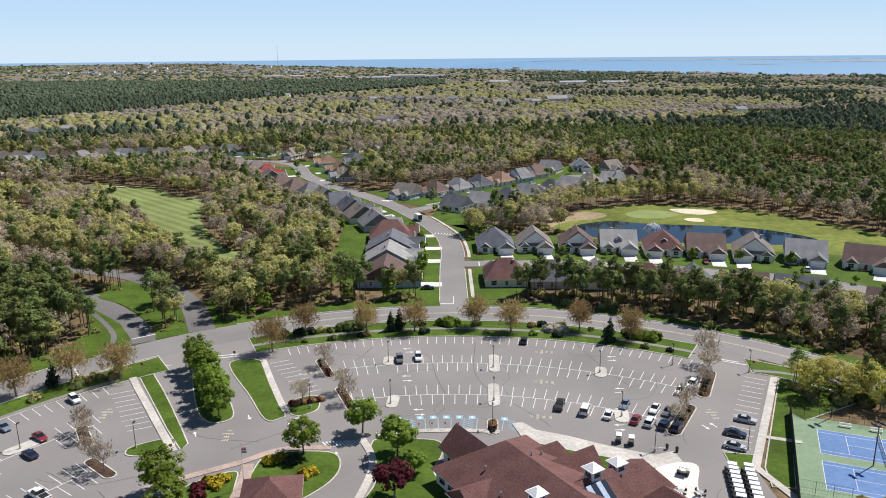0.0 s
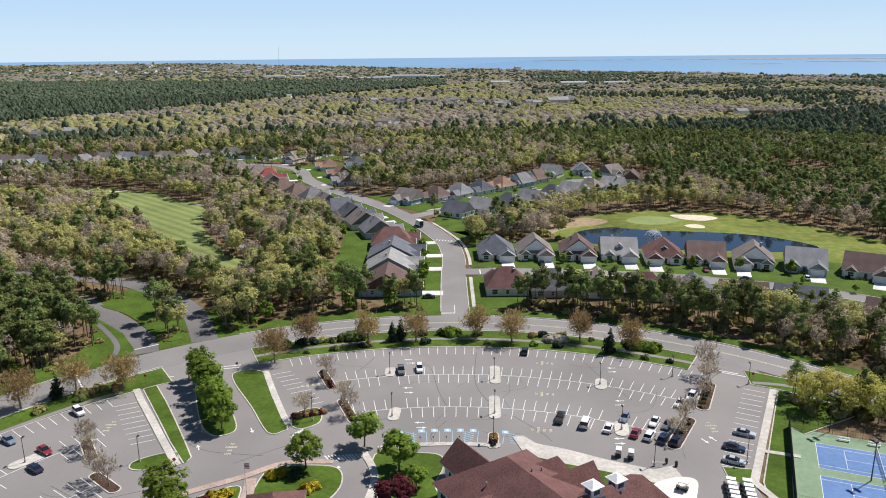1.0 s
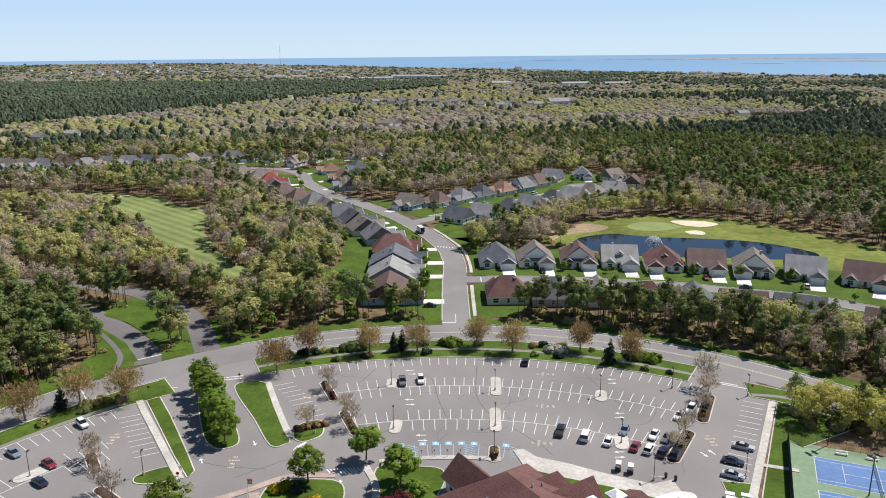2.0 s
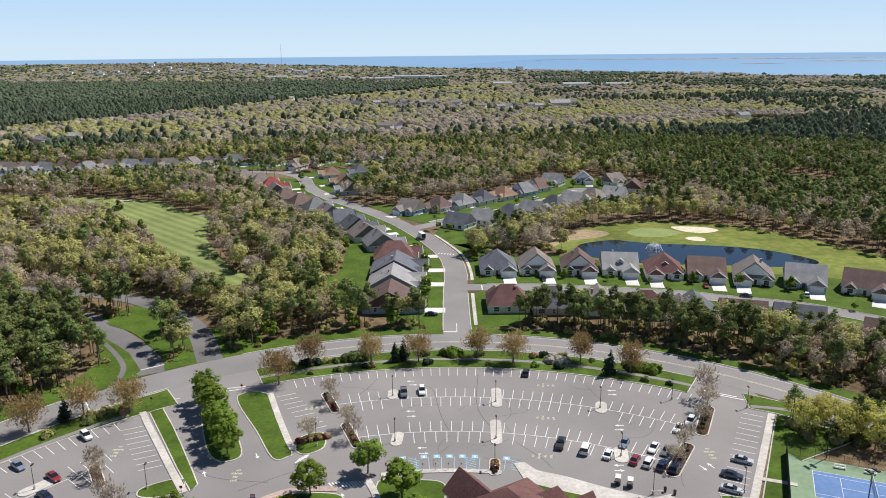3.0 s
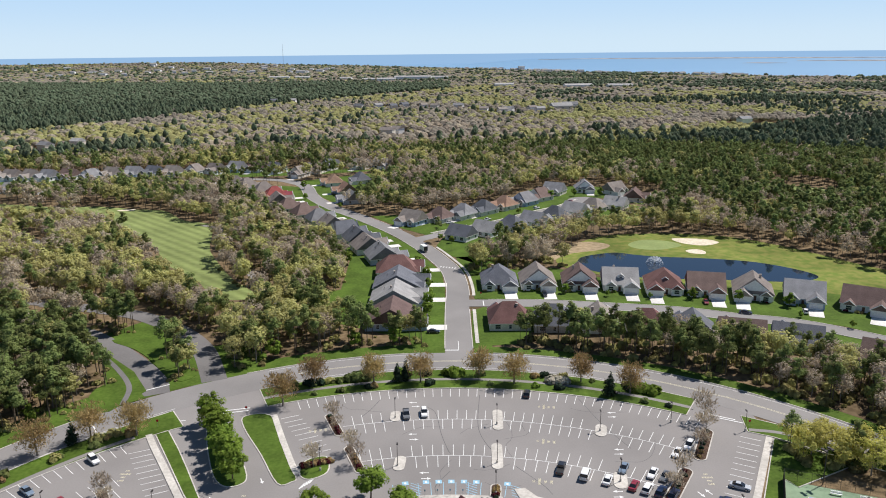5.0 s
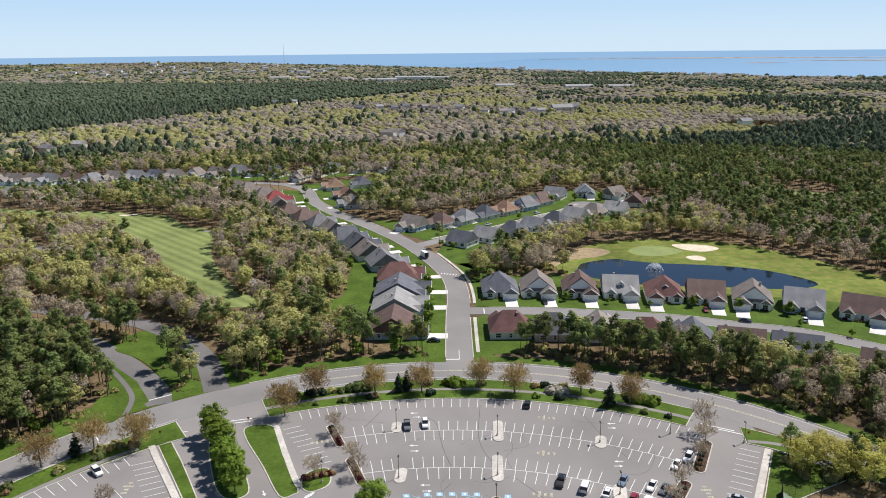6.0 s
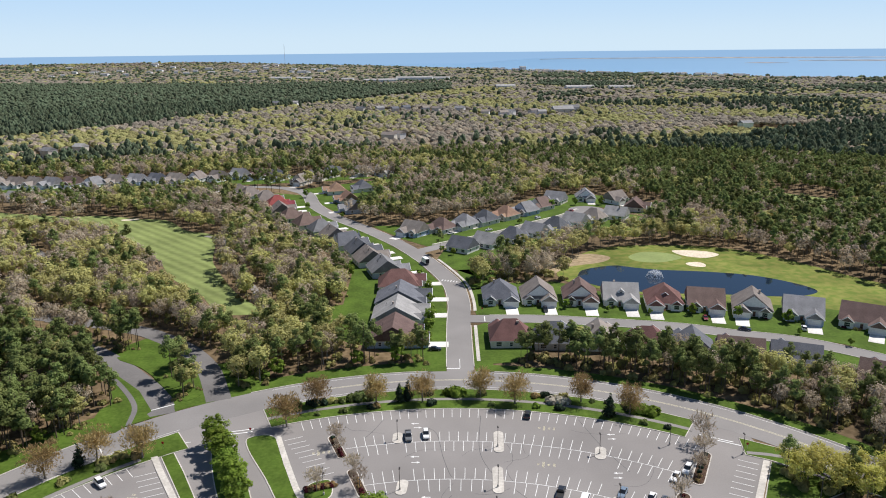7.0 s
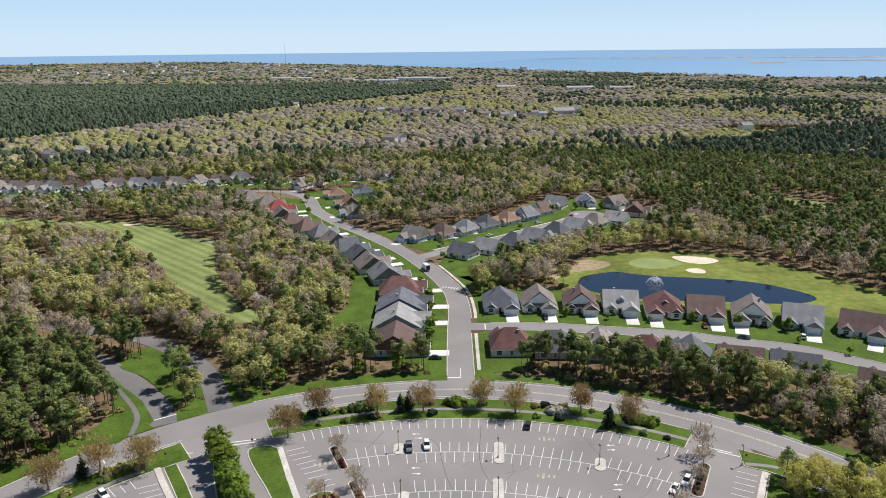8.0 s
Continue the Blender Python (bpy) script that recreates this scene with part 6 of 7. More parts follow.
def car(kind, colour, x, y, turn, where="parked on the asphalt", z=0.02):
    """A car whose nose points along +x before it is turned."""
    if kind not in CAR_MESH:
        body, house_, (ra, rb, rw, rz) = SHAPES[kind]
        front, back = body[-1], body[0]
        win = mesh_of("glass", loft(bmesh.new(), house_), M_CARGLASS)
        lamps = []
        for s in (-1, 1):
            bm = bmesh.new()
            box(bm, front[0] - 0.14, front[0] + 0.01, s * front[1] * 0.72 - 0.16, s * front[1] * 0.72 + 0.16, front[3] + 0.18, front[3] + 0.32)
            lamps.append(("headlight", mesh_of("headlight", bm, M_LAMPWHITE)))
            bm = bmesh.new()
            box(bm, back[0] - 0.02, back[0] + 0.1, s * back[1] * 0.8 - 0.12, s * back[1] * 0.8 + 0.12, back[4] - 0.28, back[4] - 0.06)
            lamps.append(("taillight", mesh_of("taillight", bm, M_LAMPRED)))
        CAR_MESH[kind] = (win, lamps)
    body, house_, (ra, rb, rw, rz) = SHAPES[kind]
    win, lamps = CAR_MESH[kind]
    key = kind, colour
    if key not in CAR_MESH:
        bm = bmesh.new()
        box(bm, ra, rb, -rw, rw, rz - 0.02, rz + 0.06, 0.05)
        CAR_MESH[key] = mesh_of("body", loft(bmesh.new(), body), CARS[colour]), mesh_of("car_roof", bm, CARS[colour])
    bodym, roofm = CAR_MESH[key]
    th = thing("car" if kind != "pickup" else "pickup_truck", pose(x, y, z, 0, 0, turn), f"{COLOUR_WORD.get(colour, colour)} {CAR_WORD[kind]} {where}", "car", "parked cars")
    part("body", bodym, None, th)
    part("car_roof", roofm, None, th)
    part("glass", win, None, th)
    for nm, me in lamps:
        part(nm, me, None, th)
    wb = 1.42 if kind != "pickup" else 1.75
    for sx in (-wb, wb):
        for sy in (-0.82, 0.82):
            w = part("wheel", TYRE, None, th, at=pose(sx, sy, 0.34))
            part("wheel_rim", RIM, None, w)
    if kind == "pickup":
        bm = bmesh.new()
        box(bm, -2.6, -0.85, -0.78, 0.78, 1.06, 1.10)
        part("cargo_bed", bm, M_BLACK, th)
    for s in (-1, 1):
        bm = bmesh.new()
        box(bm, house_[-1][0] - 0.45, house_[-1][0] - 0.27, s * 0.98 - 0.09, s * 0.98 + 0.09, house_[0][3] + 0.02, house_[0][3] + 0.17)
        part("wing_mirror", bm, CARS[colour], th)
    return th


def lot_car(kind, colour, x, y, flip=0):
    car(kind, colour, x, y, math.degrees(math.atan2(y - CY, x - CX)) + flip, "parked in a marked bay")


for c in (("pickup", "grey", -12, 186.2, 180), ("suv", "white", -7, 187, 180), ("suv", "black", 23, 198.3, 0), ("pickup", "black", 27, 158, 0), ("van", "white", 32.5, 155.3, 0), ("sedan", "white", 37.3, 153, 0),
          ("sedan", "steel", 42.2, 158, 180), ("sedan", "red", 42.9, 150.6, 0), ("suv", "white", 45.7, 149.2, 0), ("sedan", "white", 48.6, 155.7, 180), ("suv", "navy", 48.4, 147.9, 0), ("sedan", "grey", 51.2, 154.3, 180),
          ("suv", "navy", 51, 146.8, 0), ("sedan", "white", 57.3, 165, 180), ("suv", "white", 61.3, 168.3, 180), ("suv", "white", -89.2, 163.3, 180), ("sedan", "red", -88, 145.2, 180), ("sedan", "navy", -86.3, 138, 0),
          ("pickup", "white", -76.5, 123, 0), ("sedan", "steel", -98.5, 149.8, 180)):
    lot_car(*c)
for kind, col, x, y in (("sedan", "silver", 67.3, 150), ("sedan", "navy", 62.6, 143.9), ("sedan", "silver", 60.5, 138.4)):
    car(kind, col, x, y, -28, "parked in a marked bay")
for kind, col, x, y, a in (("suv", "black", 40, 290, -90), ("suv", "white", 137, 266.8, 70), ("sedan", "red", 103, 279, -100), ("sedan", "navy", 114, 266.5, -22), ("sedan", "white", 24, 432, 40), ("suv", "white", 57, 463, 40),
                           ("suv", "red", 82, 483, 60), ("sedan", "black", -5.5, 249, 0), ("sedan", "white", -15, 334, 10), ("suv", "black", -82, 518, 110), ("sedan", "white", 1, 424, 40)):
    car(kind, col, x, y, a, "parked beside a house", 0.08)
# box truck in the street
trk = thing("box_truck", pose(-12.5, 362, 0.05, 0, 0, 112), "white box truck parked in the residential street", "truck")
bm = bmesh.new()
box(bm, -3.6, 1.6, -1.15, 1.15, 0.9, 3.4, 0.04)
part("cargo_box", bm, M_TRIM, trk)
part("cab", loft(bmesh.new(), [(1.7, 1.0, 0.92, 0.5, 2.2), (2.6, 1.0, 0.85, 0.5, 2.2), (3.2, 0.98, 0.8, 0.5, 1.4), (3.7, 0.9, 0.75, 0.5, 1.2)]), CARS["white"], trk)
bm = bmesh.new()
box(bm, -3.5, 1.7, -0.5, 0.5, 0.5, 0.9)
part("chassis", bm, M_BLACK, trk)
bm = bmesh.new()
box(bm, -3.66, -3.6, -1.0, 1.0, 1.0, 3.2)
part("rear_door", bm, M_BLACK, trk)
for sx in (-2.4, 2.7):
    for sy in (-0.95, 0.95):
        w = part("wheel", TYRE, None, trk, at=pose(sx, sy, 0.42))
        part("wheel_rim", RIM, None, w)


def golf_cart(x, y, turn):
    th = thing("golf_cart", pose(x, y, 0.03, 0, 0, turn), "white-roofed golf cart parked on the asphalt", "golf cart", "parked golf carts")
    part("body", loft(bmesh.new(), [(-1.15, 0.5, 0.45, 0.3, 0.8), (-0.4, 0.58, 0.5, 0.25, 0.75), (0.1, 0.56, 0.5, 0.22, 0.4), (0.6, 0.56, 0.5, 0.22, 0.5), (1.15, 0.45, 0.35, 0.3, 0.8)]), M_BLACK, th, "dark body")
    bm = bmesh.new()
    box(bm, -1.1, 0.75, -0.62, 0.62, 1.8, 1.9, 0.05)
    part("canopy", bm, M_TRIM, th, "white canopy")
    for sx, bx in ((-1.0, -1.0), (0.65, 0.9)):
        for sy in (-0.5, 0.5):
            bm = bmesh.new()
            tube(bm, (bx, sy, 0.6), (sx, sy, 1.8), 0.025, 0.025, 4)
            part("canopy_post", bm, M_STEEL, th)
    bm = bmesh.new()
    box(bm, -0.6, -0.05, -0.5, 0.5, 0.72, 0.86, 0.03)
    box(bm, -0.72, -0.58, -0.5, 0.5, 0.86, 1.3, 0.03)
    part("seat", bm, WALLS["cream"], th, "cream seat")
    for sx in (-0.75, 0.75):
        for sy in (-0.5, 0.5):
            part("wheel", TYRE, None, th, at=pose(sx, sy, 0.23) @ Matrix.Diagonal((0.67, 0.8, 0.67, 1)))
    return th


cart0 = golf_cart(37, 141.8, 75)
for x, y, a in ((39.4, 140.7, 75), (46.5, 128.5, 150)):
    copy_thing(cart0, pose(x, y, 0.19 if y < 130 else 0.03, 0, 0, a))
for k in range(8):
    copy_thing(cart0, pose(56.3 - 0.35 * k, 129.8 - 1.55 * k, 0.03, 0, 0, 160))
    copy_thing(cart0, pose(59.2 - 0.35 * k, 129.0 - 1.55 * k, 0.16 if k < 1 else 0.03, 0, 0, 160))

# flagpole, bins, bollards, rack, patio tables
fp = thing("flagpole", pose(-38.5, 125.5, 0.15), "white flagpole with a hanging striped flag", "flagpole")
bm = bmesh.new()
tube(bm, (0, 0, 0), (0, 0, 9.5), 0.08, 0.04, 8)
part("pole", bm, M_TRIM, fp)
for k in range(7):
    bm = bmesh.new()
    box(bm, 0.06, 1.0, -0.03, 0.03, 7.4 + 0.16 * k, 7.56 + 0.16 * k)
    part("flag_stripe", bm, M_FLAGRED if k % 2 == 0 else M_TRIM, fp)
for x, y in ((46.3, 138.4), (48.0, 137.2)):
    bn = thing("litter_bin", pose(x, y, 0.17), "dark round litter bin on the pavement", "bin", "litter bins")
    bm = bmesh.new()
    tube(bm, (0, 0, 0), (0, 0, 0.95), 0.3, 0.34, 10)
    part("body", bm, M_METAL, bn)
    bm = bmesh.new()
    tube(bm, (0, 0, 0.95), (0, 0, 1.15), 0.36, 0.15, 10)
    part("lid", bm, M_BLACK, bn)
rack = thing("bicycle_rack", pose(44.3, 137.4, 0.17, 0, 0, -10), "low steel bicycle rack on the terrace pavement", "rack")
for k in range(6):
    bm = bmesh.new()
    tube(bm, (-1.4 + 0.56 * k, 0, 0), (-1.4 + 0.56 * k, 0, 0.85), 0.03, 0.03, 5)
    part("bar", bm, M_STEEL, rack)
bm = bmesh.new()
tube(bm, (-1.45, 0, 0.85), (1.45, 0, 0.85), 0.03, 0.03, 5)
part("top_rail", bm, M_STEEL, rack)
for x, y in ((44, 122), (47.5, 121.5), (42, 118)):
    tb = thing("patio_table", pose(x, y, 0.18), "round grey patio table", "table", "patio tables")
    bm = bmesh.new()
    tube(bm, (0, 0, 0.70), (0, 0, 0.75), 0.6, 0.6, 14)
    part("tabletop", bm, M_STEEL, tb)
    bm = bmesh.new()
    tube(bm, (0, 0, 0), (0, 0, 0.70), 0.06, 0.06, 8)
    part("leg", bm, M_METAL, tb)
    for k in range(4):
        a = 1.57 * k + 0.4
        ch = thing("patio_chair", pose(x + 1.0 * math.cos(a), y + 1.0 * math.sin(a), 0.18, 0, 0, math.degrees(a) + 90), "grey metal patio chair", "chair", "patio chairs")
        bm = bmesh.new()
        box(bm, -0.24, 0.24, -0.24, 0.24, 0.42, 0.46)
        part("seat", bm, M_METAL, ch)
        bm = bmesh.new()
        box(bm, -0.24, 0.24, -0.26, -0.22, 0.46, 0.9)
        part("backrest", bm, M_METAL, ch)
        for sx in (-0.2, 0.2):
            for sy in (-0.2, 0.2):
                bm = bmesh.new()
                tube(bm, (sx, sy, 0), (sx, sy, 0.42), 0.02, 0.02, 4)
                part("leg", bm, M_METAL, ch)


def road_sign(x, y, turn=0, z=0.14, blue=False):
    th = thing("road_sign", pose(x, y, z, 0, 0, turn), "small blue bay sign on a post" if blue else "red octagonal stop sign on a post", "sign", "bay signs" if blue else "road signs")
    bm = bmesh.new()
    tube(bm, (0, 0, 0), (0, 0, 1.8 if blue else 2.3), 0.04, 0.04, 5)
    part("post", bm, M_STEEL, th)
    bm = bmesh.new()
    if blue:
        box(bm, -0.16, 0.16, -0.05, -0.02, 1.3, 1.75)
    else:
        tube(bm, (0, -0.06, 2.0), (0, -0.03, 2.0), 0.38, 0.38, 8)
    part("panel", bm, M_BLUEPAINT if blue else M_FLAGRED, th)


for x, y in ((-57.2, 188), (80.5, 178.2), (-79.5, 180.5), (13.5, 288), (-57, 138.3)):
    road_sign(x, y)
for k in range(9):
    x = -11.5 + 2.9 * k
    if x < 4:
        road_sign(x, CY + math.sqrt(74.6 ** 2 - x * x), 0, 0.16, True)

# fountain in the pond
ft = thing("fountain", pose(98, 336, 0.06), "white fountain spray in the middle of the pond", "fountain")
rg = np.random.default_rng(4)
u, a = rg.uniform(0, 1, 700), rg.uniform(0, 6.28, 700)
px, pz = 4.2 * u, 3.4 * (1 - (2 * u - 0.9) ** 2) * rg.uniform(0.75, 1.0, 700) * 0.9
c = np.stack([px * np.cos(a), px * np.sin(a), np.maximum(0.05, pz)], 1)
part("spray", tri_mesh("spray", cloud(rg, c, [0.12] * 700, [1] * 700, 0.22), M_SPRAY), None, ft)
bm = bmesh.new()
tube(bm, (0, 0, -0.05), (0, 0, 0.25), 0.7, 0.5, 10)
part("float", bm, M_BLACK, ft)

# ---- planted trees and shrubs ----
GT = "trees of the car park"
for x, y, s in ((-65, 182, 1.15), (-63.2, 177, 1.05), (-60, 171.5, 1.2), (-57.6, 166, 1.05), (-54.5, 160.5, 1.2), (-52, 155, 1.1)):
    tree("green", x, y, s * 1.08, 2200, 4, group="trees of the median", z=0.1, wide=1.12)
for kind, x, y, s in (("green", -18, 146.5, 1.0), ("green", -29.3, 137.6, 0.95), ("green", -53.3, 123.8, 1.1), ("green", -50, 117, 0.9), ("green", -9.8, 136.5, 1.05), ("green", -6, 130, 0.6), ("plum", -9.5, 121.5, 0.95), ("plum", -58, 112, 0.7)):
    tree(kind, x, y, s * 1.15, 2200, 4, group=GT, z=0.1, wide=1.25)
for x, y, s in ((-48, 193, 1.35), (-41, 206, 1.25), (-23, 207, 1.35), (-8.7, 207.8, 1.25), (9.3, 211, 1.35), (20, 206.5, 1.3), (40.5, 207.2, 1.25), (53.7, 199.5, 1.2), (-105, 166.5, 1.3), (-95, 174.5, 1.3), (-83.5, 176, 1.3), (-115, 152, 1.3)):
    tree("copper", x, y, s * 1.08, 3000, 4, group="trees of the lawn strip", z=0.1, wide=1.28)
for x, y, s in ((70, 182.5, 1.15), (-31.8, 183, 0.85), (-30, 178, 0.6), (-25, 167, 0.85), (-22.8, 161, 0.8), (67.5, 174.5, 1.0), (64.2, 167.5, 0.8), (55.3, 154.5, 0.95), (51.5, 148, 0.8), (-80, 148, 0.85), (-77.5, 144, 0.7), (-71.5, 134.5, 0.8), (-68, 131.7, 0.8), (-33.5, 160, 0.9)):
    tree("bare", x, y, s * 0.66, 520, 4, group="bare trees of the planting islands", z=0.1, wide=1.15)
for x, y, s in ((-15.8, 208.5, 1.0), (-13.2, 209.5, 1.1), (47.3, 197.5, 1.2), (-98.8, 172.3, 1.05)):
    tree("spruce", x, y, s, 900, 3, group="spruces of the lawn strip", z=0.1)
for k in range(34):
    t = k / 33
    x, y = 87 + 38 * t + 4 * math.sin(9.1 * k), 168.5 - 18 * t + 6.5 * math.sin(5.3 * k)
    if inside([court_pt(-1, -12), court_pt(70, -12), court_pt(70, 36.8), court_pt(-1, 36.8)], x, y):
        y += 10
    tree("spring" if k % 13 else "pine", x, y, (1.15 if k % 13 else 0.75) + 0.25 * math.sin(k), 1100 if k % 13 else 800, 4 if k % 13 else 5, group="trees beside the tennis courts")
for x, y, s in ((-8.5, 254, 0.75), (-8, 264.5, 0.85), (-8, 276, 0.9), (-8, 288, 0.7), (-8.4, 300, 0.7), (-9.5, 316, 0.8), (-14, 334, 0.7), (14.5, 331, 1.25), (18, 337, 1.15), (12, 338, 0.9), (49, 293, 0.65), (99, 284, 0.75), (116.5, 280, 0.8), (134, 274, 0.85), (66, 288.5, 0.4), (82, 284.5, 0.4), (-48, 338, 0.9), (-52, 352, 0.9),
                (70, 494, 1.0), (106, 505, 0.9), (88, 505, 0.8), (-4, 383, 0.6), (2, 378, 0.6), (-106, 540, 0.9), (-98, 500, 0.7), (44, 448, 0.6), (-70, 470, 0.5), (133, 262, 0.4), (146, 250, 0.45), (-60, 296, 0.7), (-8, 272, 0.4)):
    tree("green", x, y, s, 560, 4, group="garden trees")
for k in range(16):
    x = -150 + 19 * k + 4 * math.sin(k * 2.3)
    if x < -92 or -62 < x < -10:
        rr = 166 - 9 * (x / 150) ** 2
        tree("green", x, CY + math.sqrt(max(rr * rr - x * x, 100)), 0.75 + 0.25 * abs(math.sin(k * 1.7)), 560, 4, group="young trees at the wood's edge")
SHRUB = {}


def shrub(kind, x, y, s, z=0.1, flat=1.0, label="", n=220):
    key = kind, n
    if key not in SHRUB:
        SHRUB[key] = [tri_mesh("foliage", crown_points("shrub", n, 5 + q)[0], LEAF[kind, "thing"]) for q in range(3)]
    i = int(abs(x * 5.1 + y * 9.7))
    ob = new("shrub", SHRUB[key][i % 3])
    ob.matrix_basis = pose(x, y, z, 0, 0, i * 31 % 360) @ Matrix.Diagonal((s, s, s * flat, 1))
    tagged(ob, label or {"green": "rounded green shrub in a planted bed", "gold": "bright yellow flowering shrub in mulch", "copper": "low copper-brown shrub in a bed", "plum": "dark red-leaved shrub in a bed", "blossom": "pale blossoming shrub on the lawn", "spruce": "dark evergreen shrub in a bed", "pine": "dark evergreen shrub in a bed", "budding": "yellow-green shrub in a planted bed"}[kind], "shrub", "shrubs")


for x, y, s in ((-35.5, 134.5, 1.2), (-33.5, 135.3, 1.1), (-27.5, 129.5, 1.2), (-26.3, 130.6, 1.0), (-45.5, 127, 1.2), (-43.3, 127.8, 1.2), (-43.8, 125.8, 1.0)):
    shrub("gold", x, y, s)
for x, y in ((-47, 125), (-46.5, 122.5), (-31, 134.6), (-30, 126)):
    shrub("plum" if y < 126 else "spruce", x, y, 1.2)
for k in range(11):
    shrub("copper" if k % 3 else "plum", -36 + 0.62 * k, 160.2 + 0.22 * k, 0.8, 0.12)
rs = random.Random(8)
for k in range(38):
    x = rs.uniform(-50, 66)
    r = rs.choice((133.2, 139.5, 140.8, 141.6)) + rs.uniform(-0.8, 0.8)
    shrub(rs.choice(("pine", "pine", "green", "spruce", "copper", "budding")), r * math.sin(x / r), CY + r * math.cos(x / r), rs.uniform(0.7, 1.5), 0.12)
for x0 in (-30, -28.3, -26.6, 57, 59.5, 62, 0.5, 2.5):
    r = 140
    shrub("pine" if x0 < -20 else "green", r * math.sin(x0 / r), CY + r * math.cos(x0 / r), 2.0, 0.1, 0.9)
for x, y in ((31.5, 207), (33.5, 207), (35, 206.2)):
    shrub("blossom", x, y, 1.5)
for k in range(26):
    x = rs.uniform(-122, -84)
    r = rs.uniform(136, 141) - 6 * (x / 140) ** 2
    shrub(rs.choice(("copper", "pine", "budding", "green")), x, CY + math.sqrt(r * r - x * x), rs.uniform(0.7, 1.4), 0.12)
for (ax, ay, bx, by) in ((-33.5, 186, -29.5, 176.5), (-25.8, 168.5, -21.8, 158.5), (68.5, 176, 62.5, 163.5), (57, 157, 50, 145.5), (10.5, 146.5, 10.8, 150.8)):
    for k in range(7):
        t = k / 6
        shrub(rs.choice(("spruce", "copper", "plum")), ax + (bx - ax) * t + rs.uniform(-0.4, 0.4), ay + (by - ay) * t, 0.5, 0.12)
for k in range(40):
    x, y = 86 + 34 * rs.random(), 166 - 10 * rs.random()
    if not inside([court_pt(-1, -12), court_pt(70, -12), court_pt(70, 36.4), court_pt(-1, 36.4)], x, y):
        shrub(rs.choice(("budding", "pine", "brush")), x, y, rs.uniform(0.9, 1.8), 0.05, label="low tangled shrub beneath the trees")
for x, y in ((78, 116), (80, 117), (82.3, 116), (84.5, 115.2), (86.5, 114), (76, 117.5)):
    shrub("budding", x, y, 1.3)
for o in [o for o in scene.objects if o.name.split(".")[0] == "house"][:36]:
    for k in range(5):
        v = o.matrix_basis @ Vector((rs.uniform(-6.5, 6.5), -7.2 - rs.uniform(0, 1.2), 0))
        shrub(rs.choice(("green", "spruce", "plum", "green", "budding", "copper")), v.x, v.y, rs.uniform(0.45, 0.8), 0.02, n=80)

# ---- far buildings ----


def far_building(x, y, w, d, h, turn, roof="light", wall="white", pitch=0.5, z=0.0, label="", category="house", group="far buildings"):
    th = thing("far_house" if category == "house" else category.replace(" ", "_"), pose(x, y, z, 0, 0, turn), label or f"distant {wall} house with {ROOF_WORD[roof]} roof among trees", category, group)
    bm = gable_wall(bmesh.new(), -w / 2, w / 2, -d / 2, d / 2, 0, h, d / 2 * pitch, "x")
    part("wall", bm, WALLS[wall], th)
    part("roof", gable_prism(bmesh.new(), -w / 2, w / 2, -d / 2, d / 2, h, d / 2 * pitch + 0.25, "x"), ROOFS[roof], th)
    for k in range(3):
        window(th, "w", -w / 3 + k * w / 3, -d / 2, 1.2 if h < 9 else h * 0.6, 0)


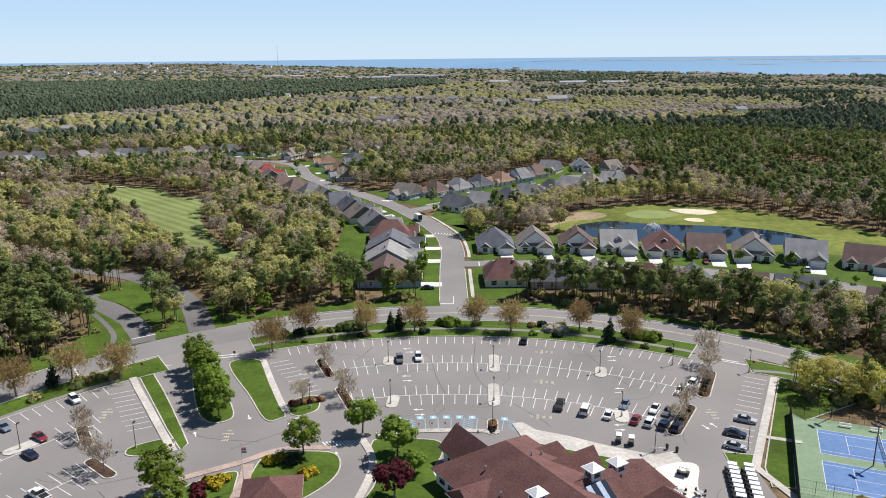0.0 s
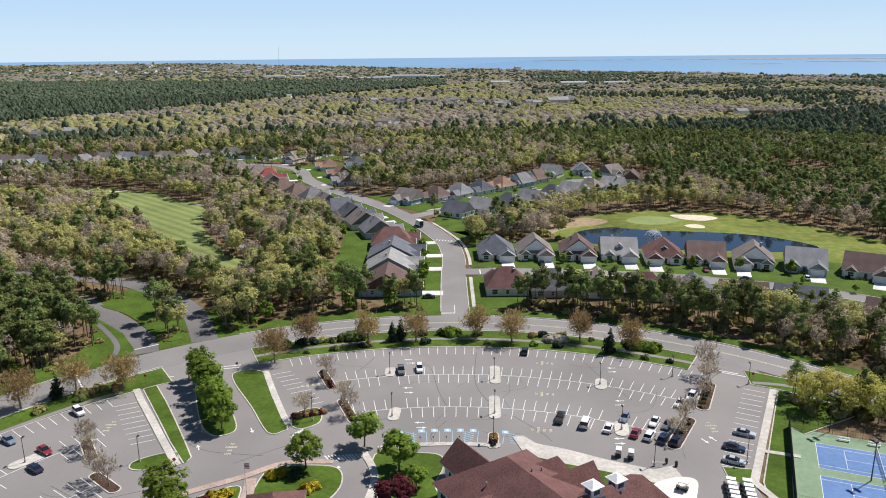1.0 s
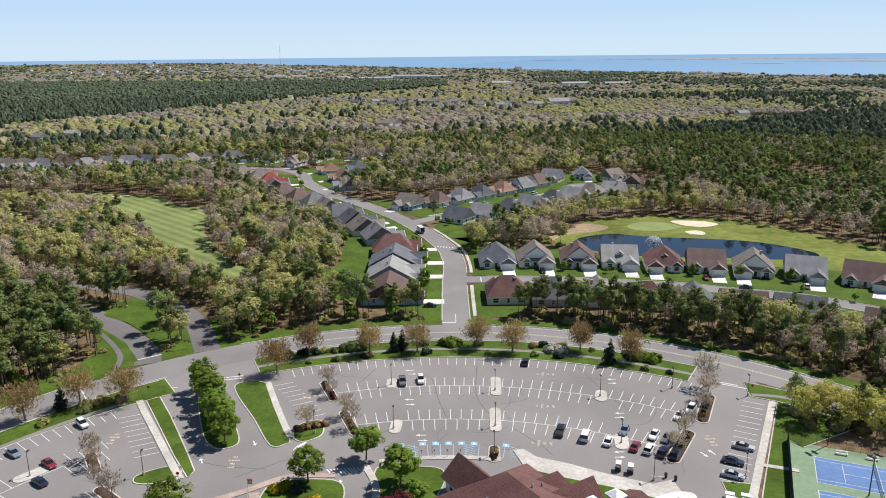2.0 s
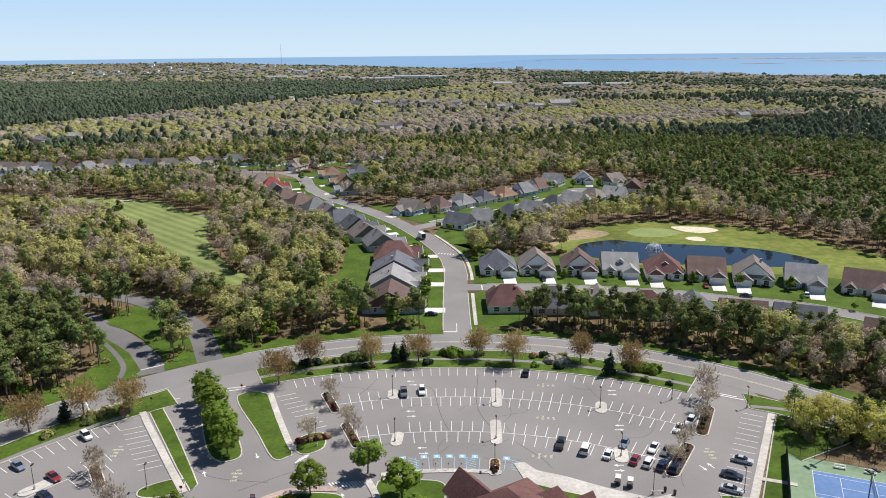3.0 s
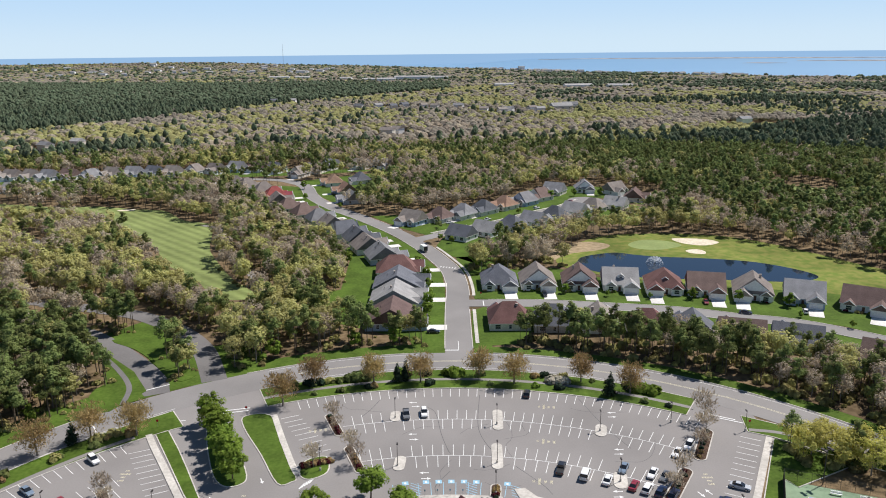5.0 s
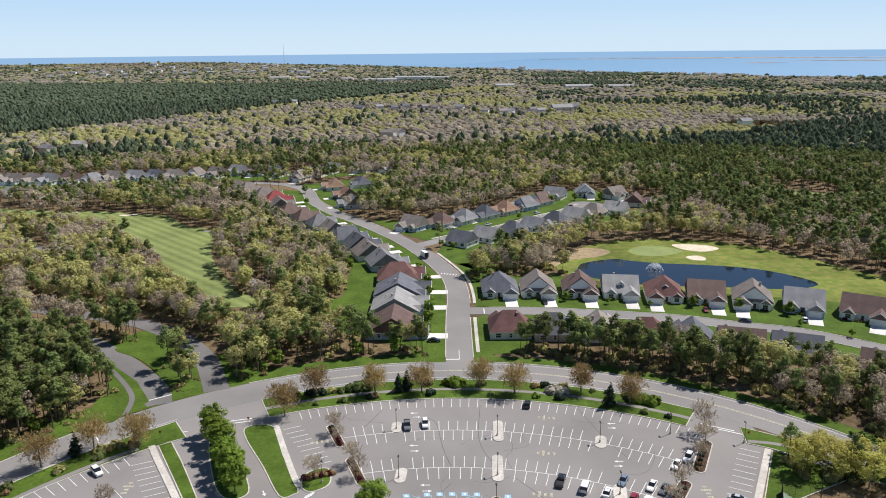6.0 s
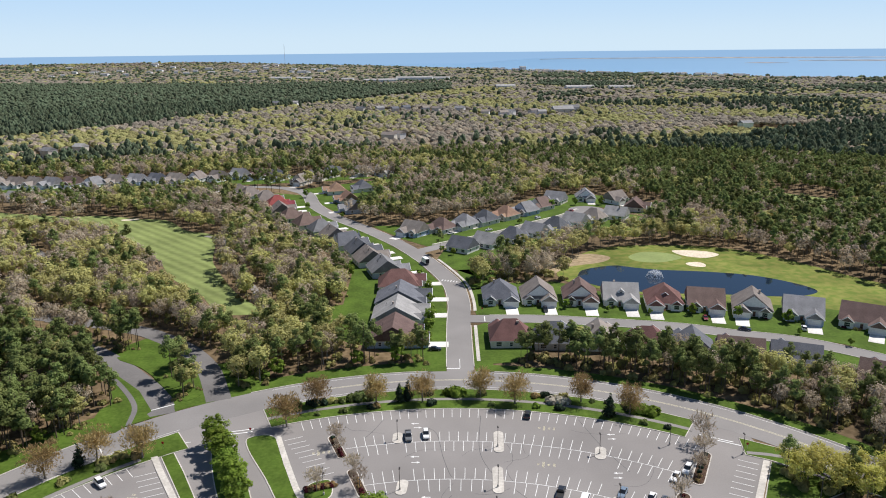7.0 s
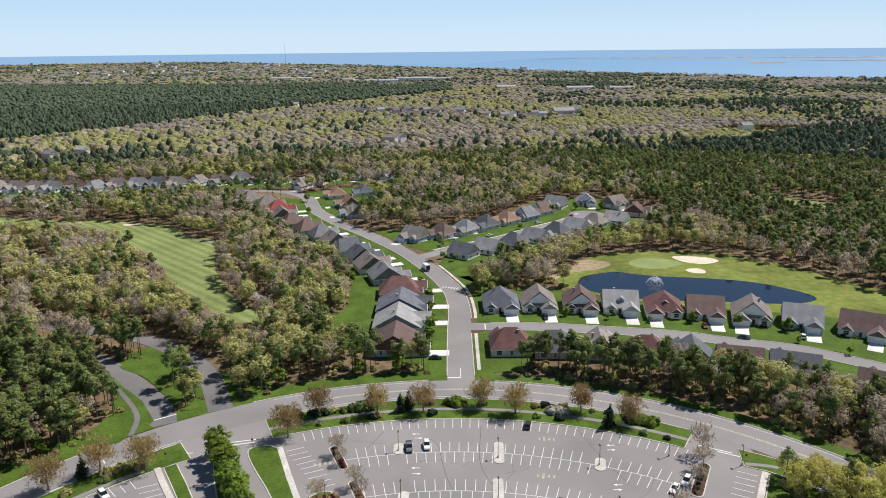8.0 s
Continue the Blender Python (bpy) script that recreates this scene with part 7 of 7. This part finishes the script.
for x, y in FAR_SITES[:17] + FAR_SITES[19:]:
    far_building(x, y, rs.uniform(12, 18), 11, 8.5, rs.uniform(-40, 40), rs.choice(("light", "grey", "tan", "dark")), rs.choice(("white", "cream", "white")))
far_building(185, 1215, 34, 18, 11, 12, "light", "cream", category="far hall", label="distant pale flat-roofed hall among the trees")
far_building(205, 1250, 26, 14, 11, -8, "grey", "white", category="far hall", label="distant pale flat-roofed hall among the trees")
for x, y, w, h in ((-190, 2400, 60, 14), (-110, 2480, 120, 17), (-30, 2500, 70, 15), (-250, 2420, 40, 13), (-592, 2689, 70, 13), (-507, 2670, 50, 13), (-340, 2560, 40, 12), (330, 1900, 70, 12), (430, 1880, 60, 12), (150, 1980, 50, 12)):
    far_building(x, y, w, 30, h, rs.uniform(-8, 8), "light", "white", 0.2, category="far shed", label="distant long white commercial building")
for k in range(90):
    t = rs.random()
    a = 0.02 + 0.36 * t if k < 46 else 0.06 + 0.11 * t
    r = np.interp(a, SHORE_A, SHORE_R) - rs.uniform(15, 90)
    x, y = r * math.sin(a), r * math.cos(a)
    far_building(x, y, rs.uniform(12, 26), 14, rs.uniform(9, 15), rs.uniform(-40, 40), rs.choice(("light", "grey", "tan")), "white", 0.5, z=rise(x, y, rim(a)), label="distant white waterfront house on the bay shore", group="waterfront houses")
for k in range(50):
    a = -0.5 + 0.55 * rs.random()
    r = rs.uniform(3300, 4700)
    if a > -0.14:
        continue
    x, y = r * math.sin(a), r * math.cos(a)
    far_building(x, y, rs.uniform(14, 40), 16, rs.uniform(13, 18), rs.uniform(-40, 40), "light", "white", 0.4, z=rise(x, y, rim(a)), group="far town")
a = 0.098
r = np.interp(a, SHORE_A, SHORE_R) - 40
x, y = r * math.sin(a), r * math.cos(a)
far_building(x, y, 26, 20, 26, 10, "light", "white", 0.15, z=rise(x, y, rim(a)), category="tower block", label="distant tall white block on the bay shore")
a = -0.211
x, y = 4300 * math.sin(a), 4300 * math.cos(a)
mast = thing("radio_mast", pose(x, y, rise(x, y, rim(a))), "thin distant lattice radio mast on the horizon", "mast")
for k in range(3):
    bm = bmesh.new()
    g = 2.094 * k
    tube(bm, (1.6 * math.cos(g), 1.6 * math.sin(g), 0), (0.6 * math.cos(g), 0.6 * math.sin(g), 135), 0.35, 0.2, 4)
    part("leg", bm, M_STEEL, mast)
for k in range(18):
    bm = bmesh.new()
    z = 7.0 * k + 4
    f = 1.6 - z / 135
    tube(bm, (f, 0, z), (-f * 0.5, f * 0.86, z + 3.5), 0.15, 0.15, 4)
    part("brace", bm, M_STEEL, mast)
bm = bmesh.new()
slab(bm, FIELD, -0.05, 0.05)
structure("field", bm, M_ROUGH, "small far meadow in the woods", "field")
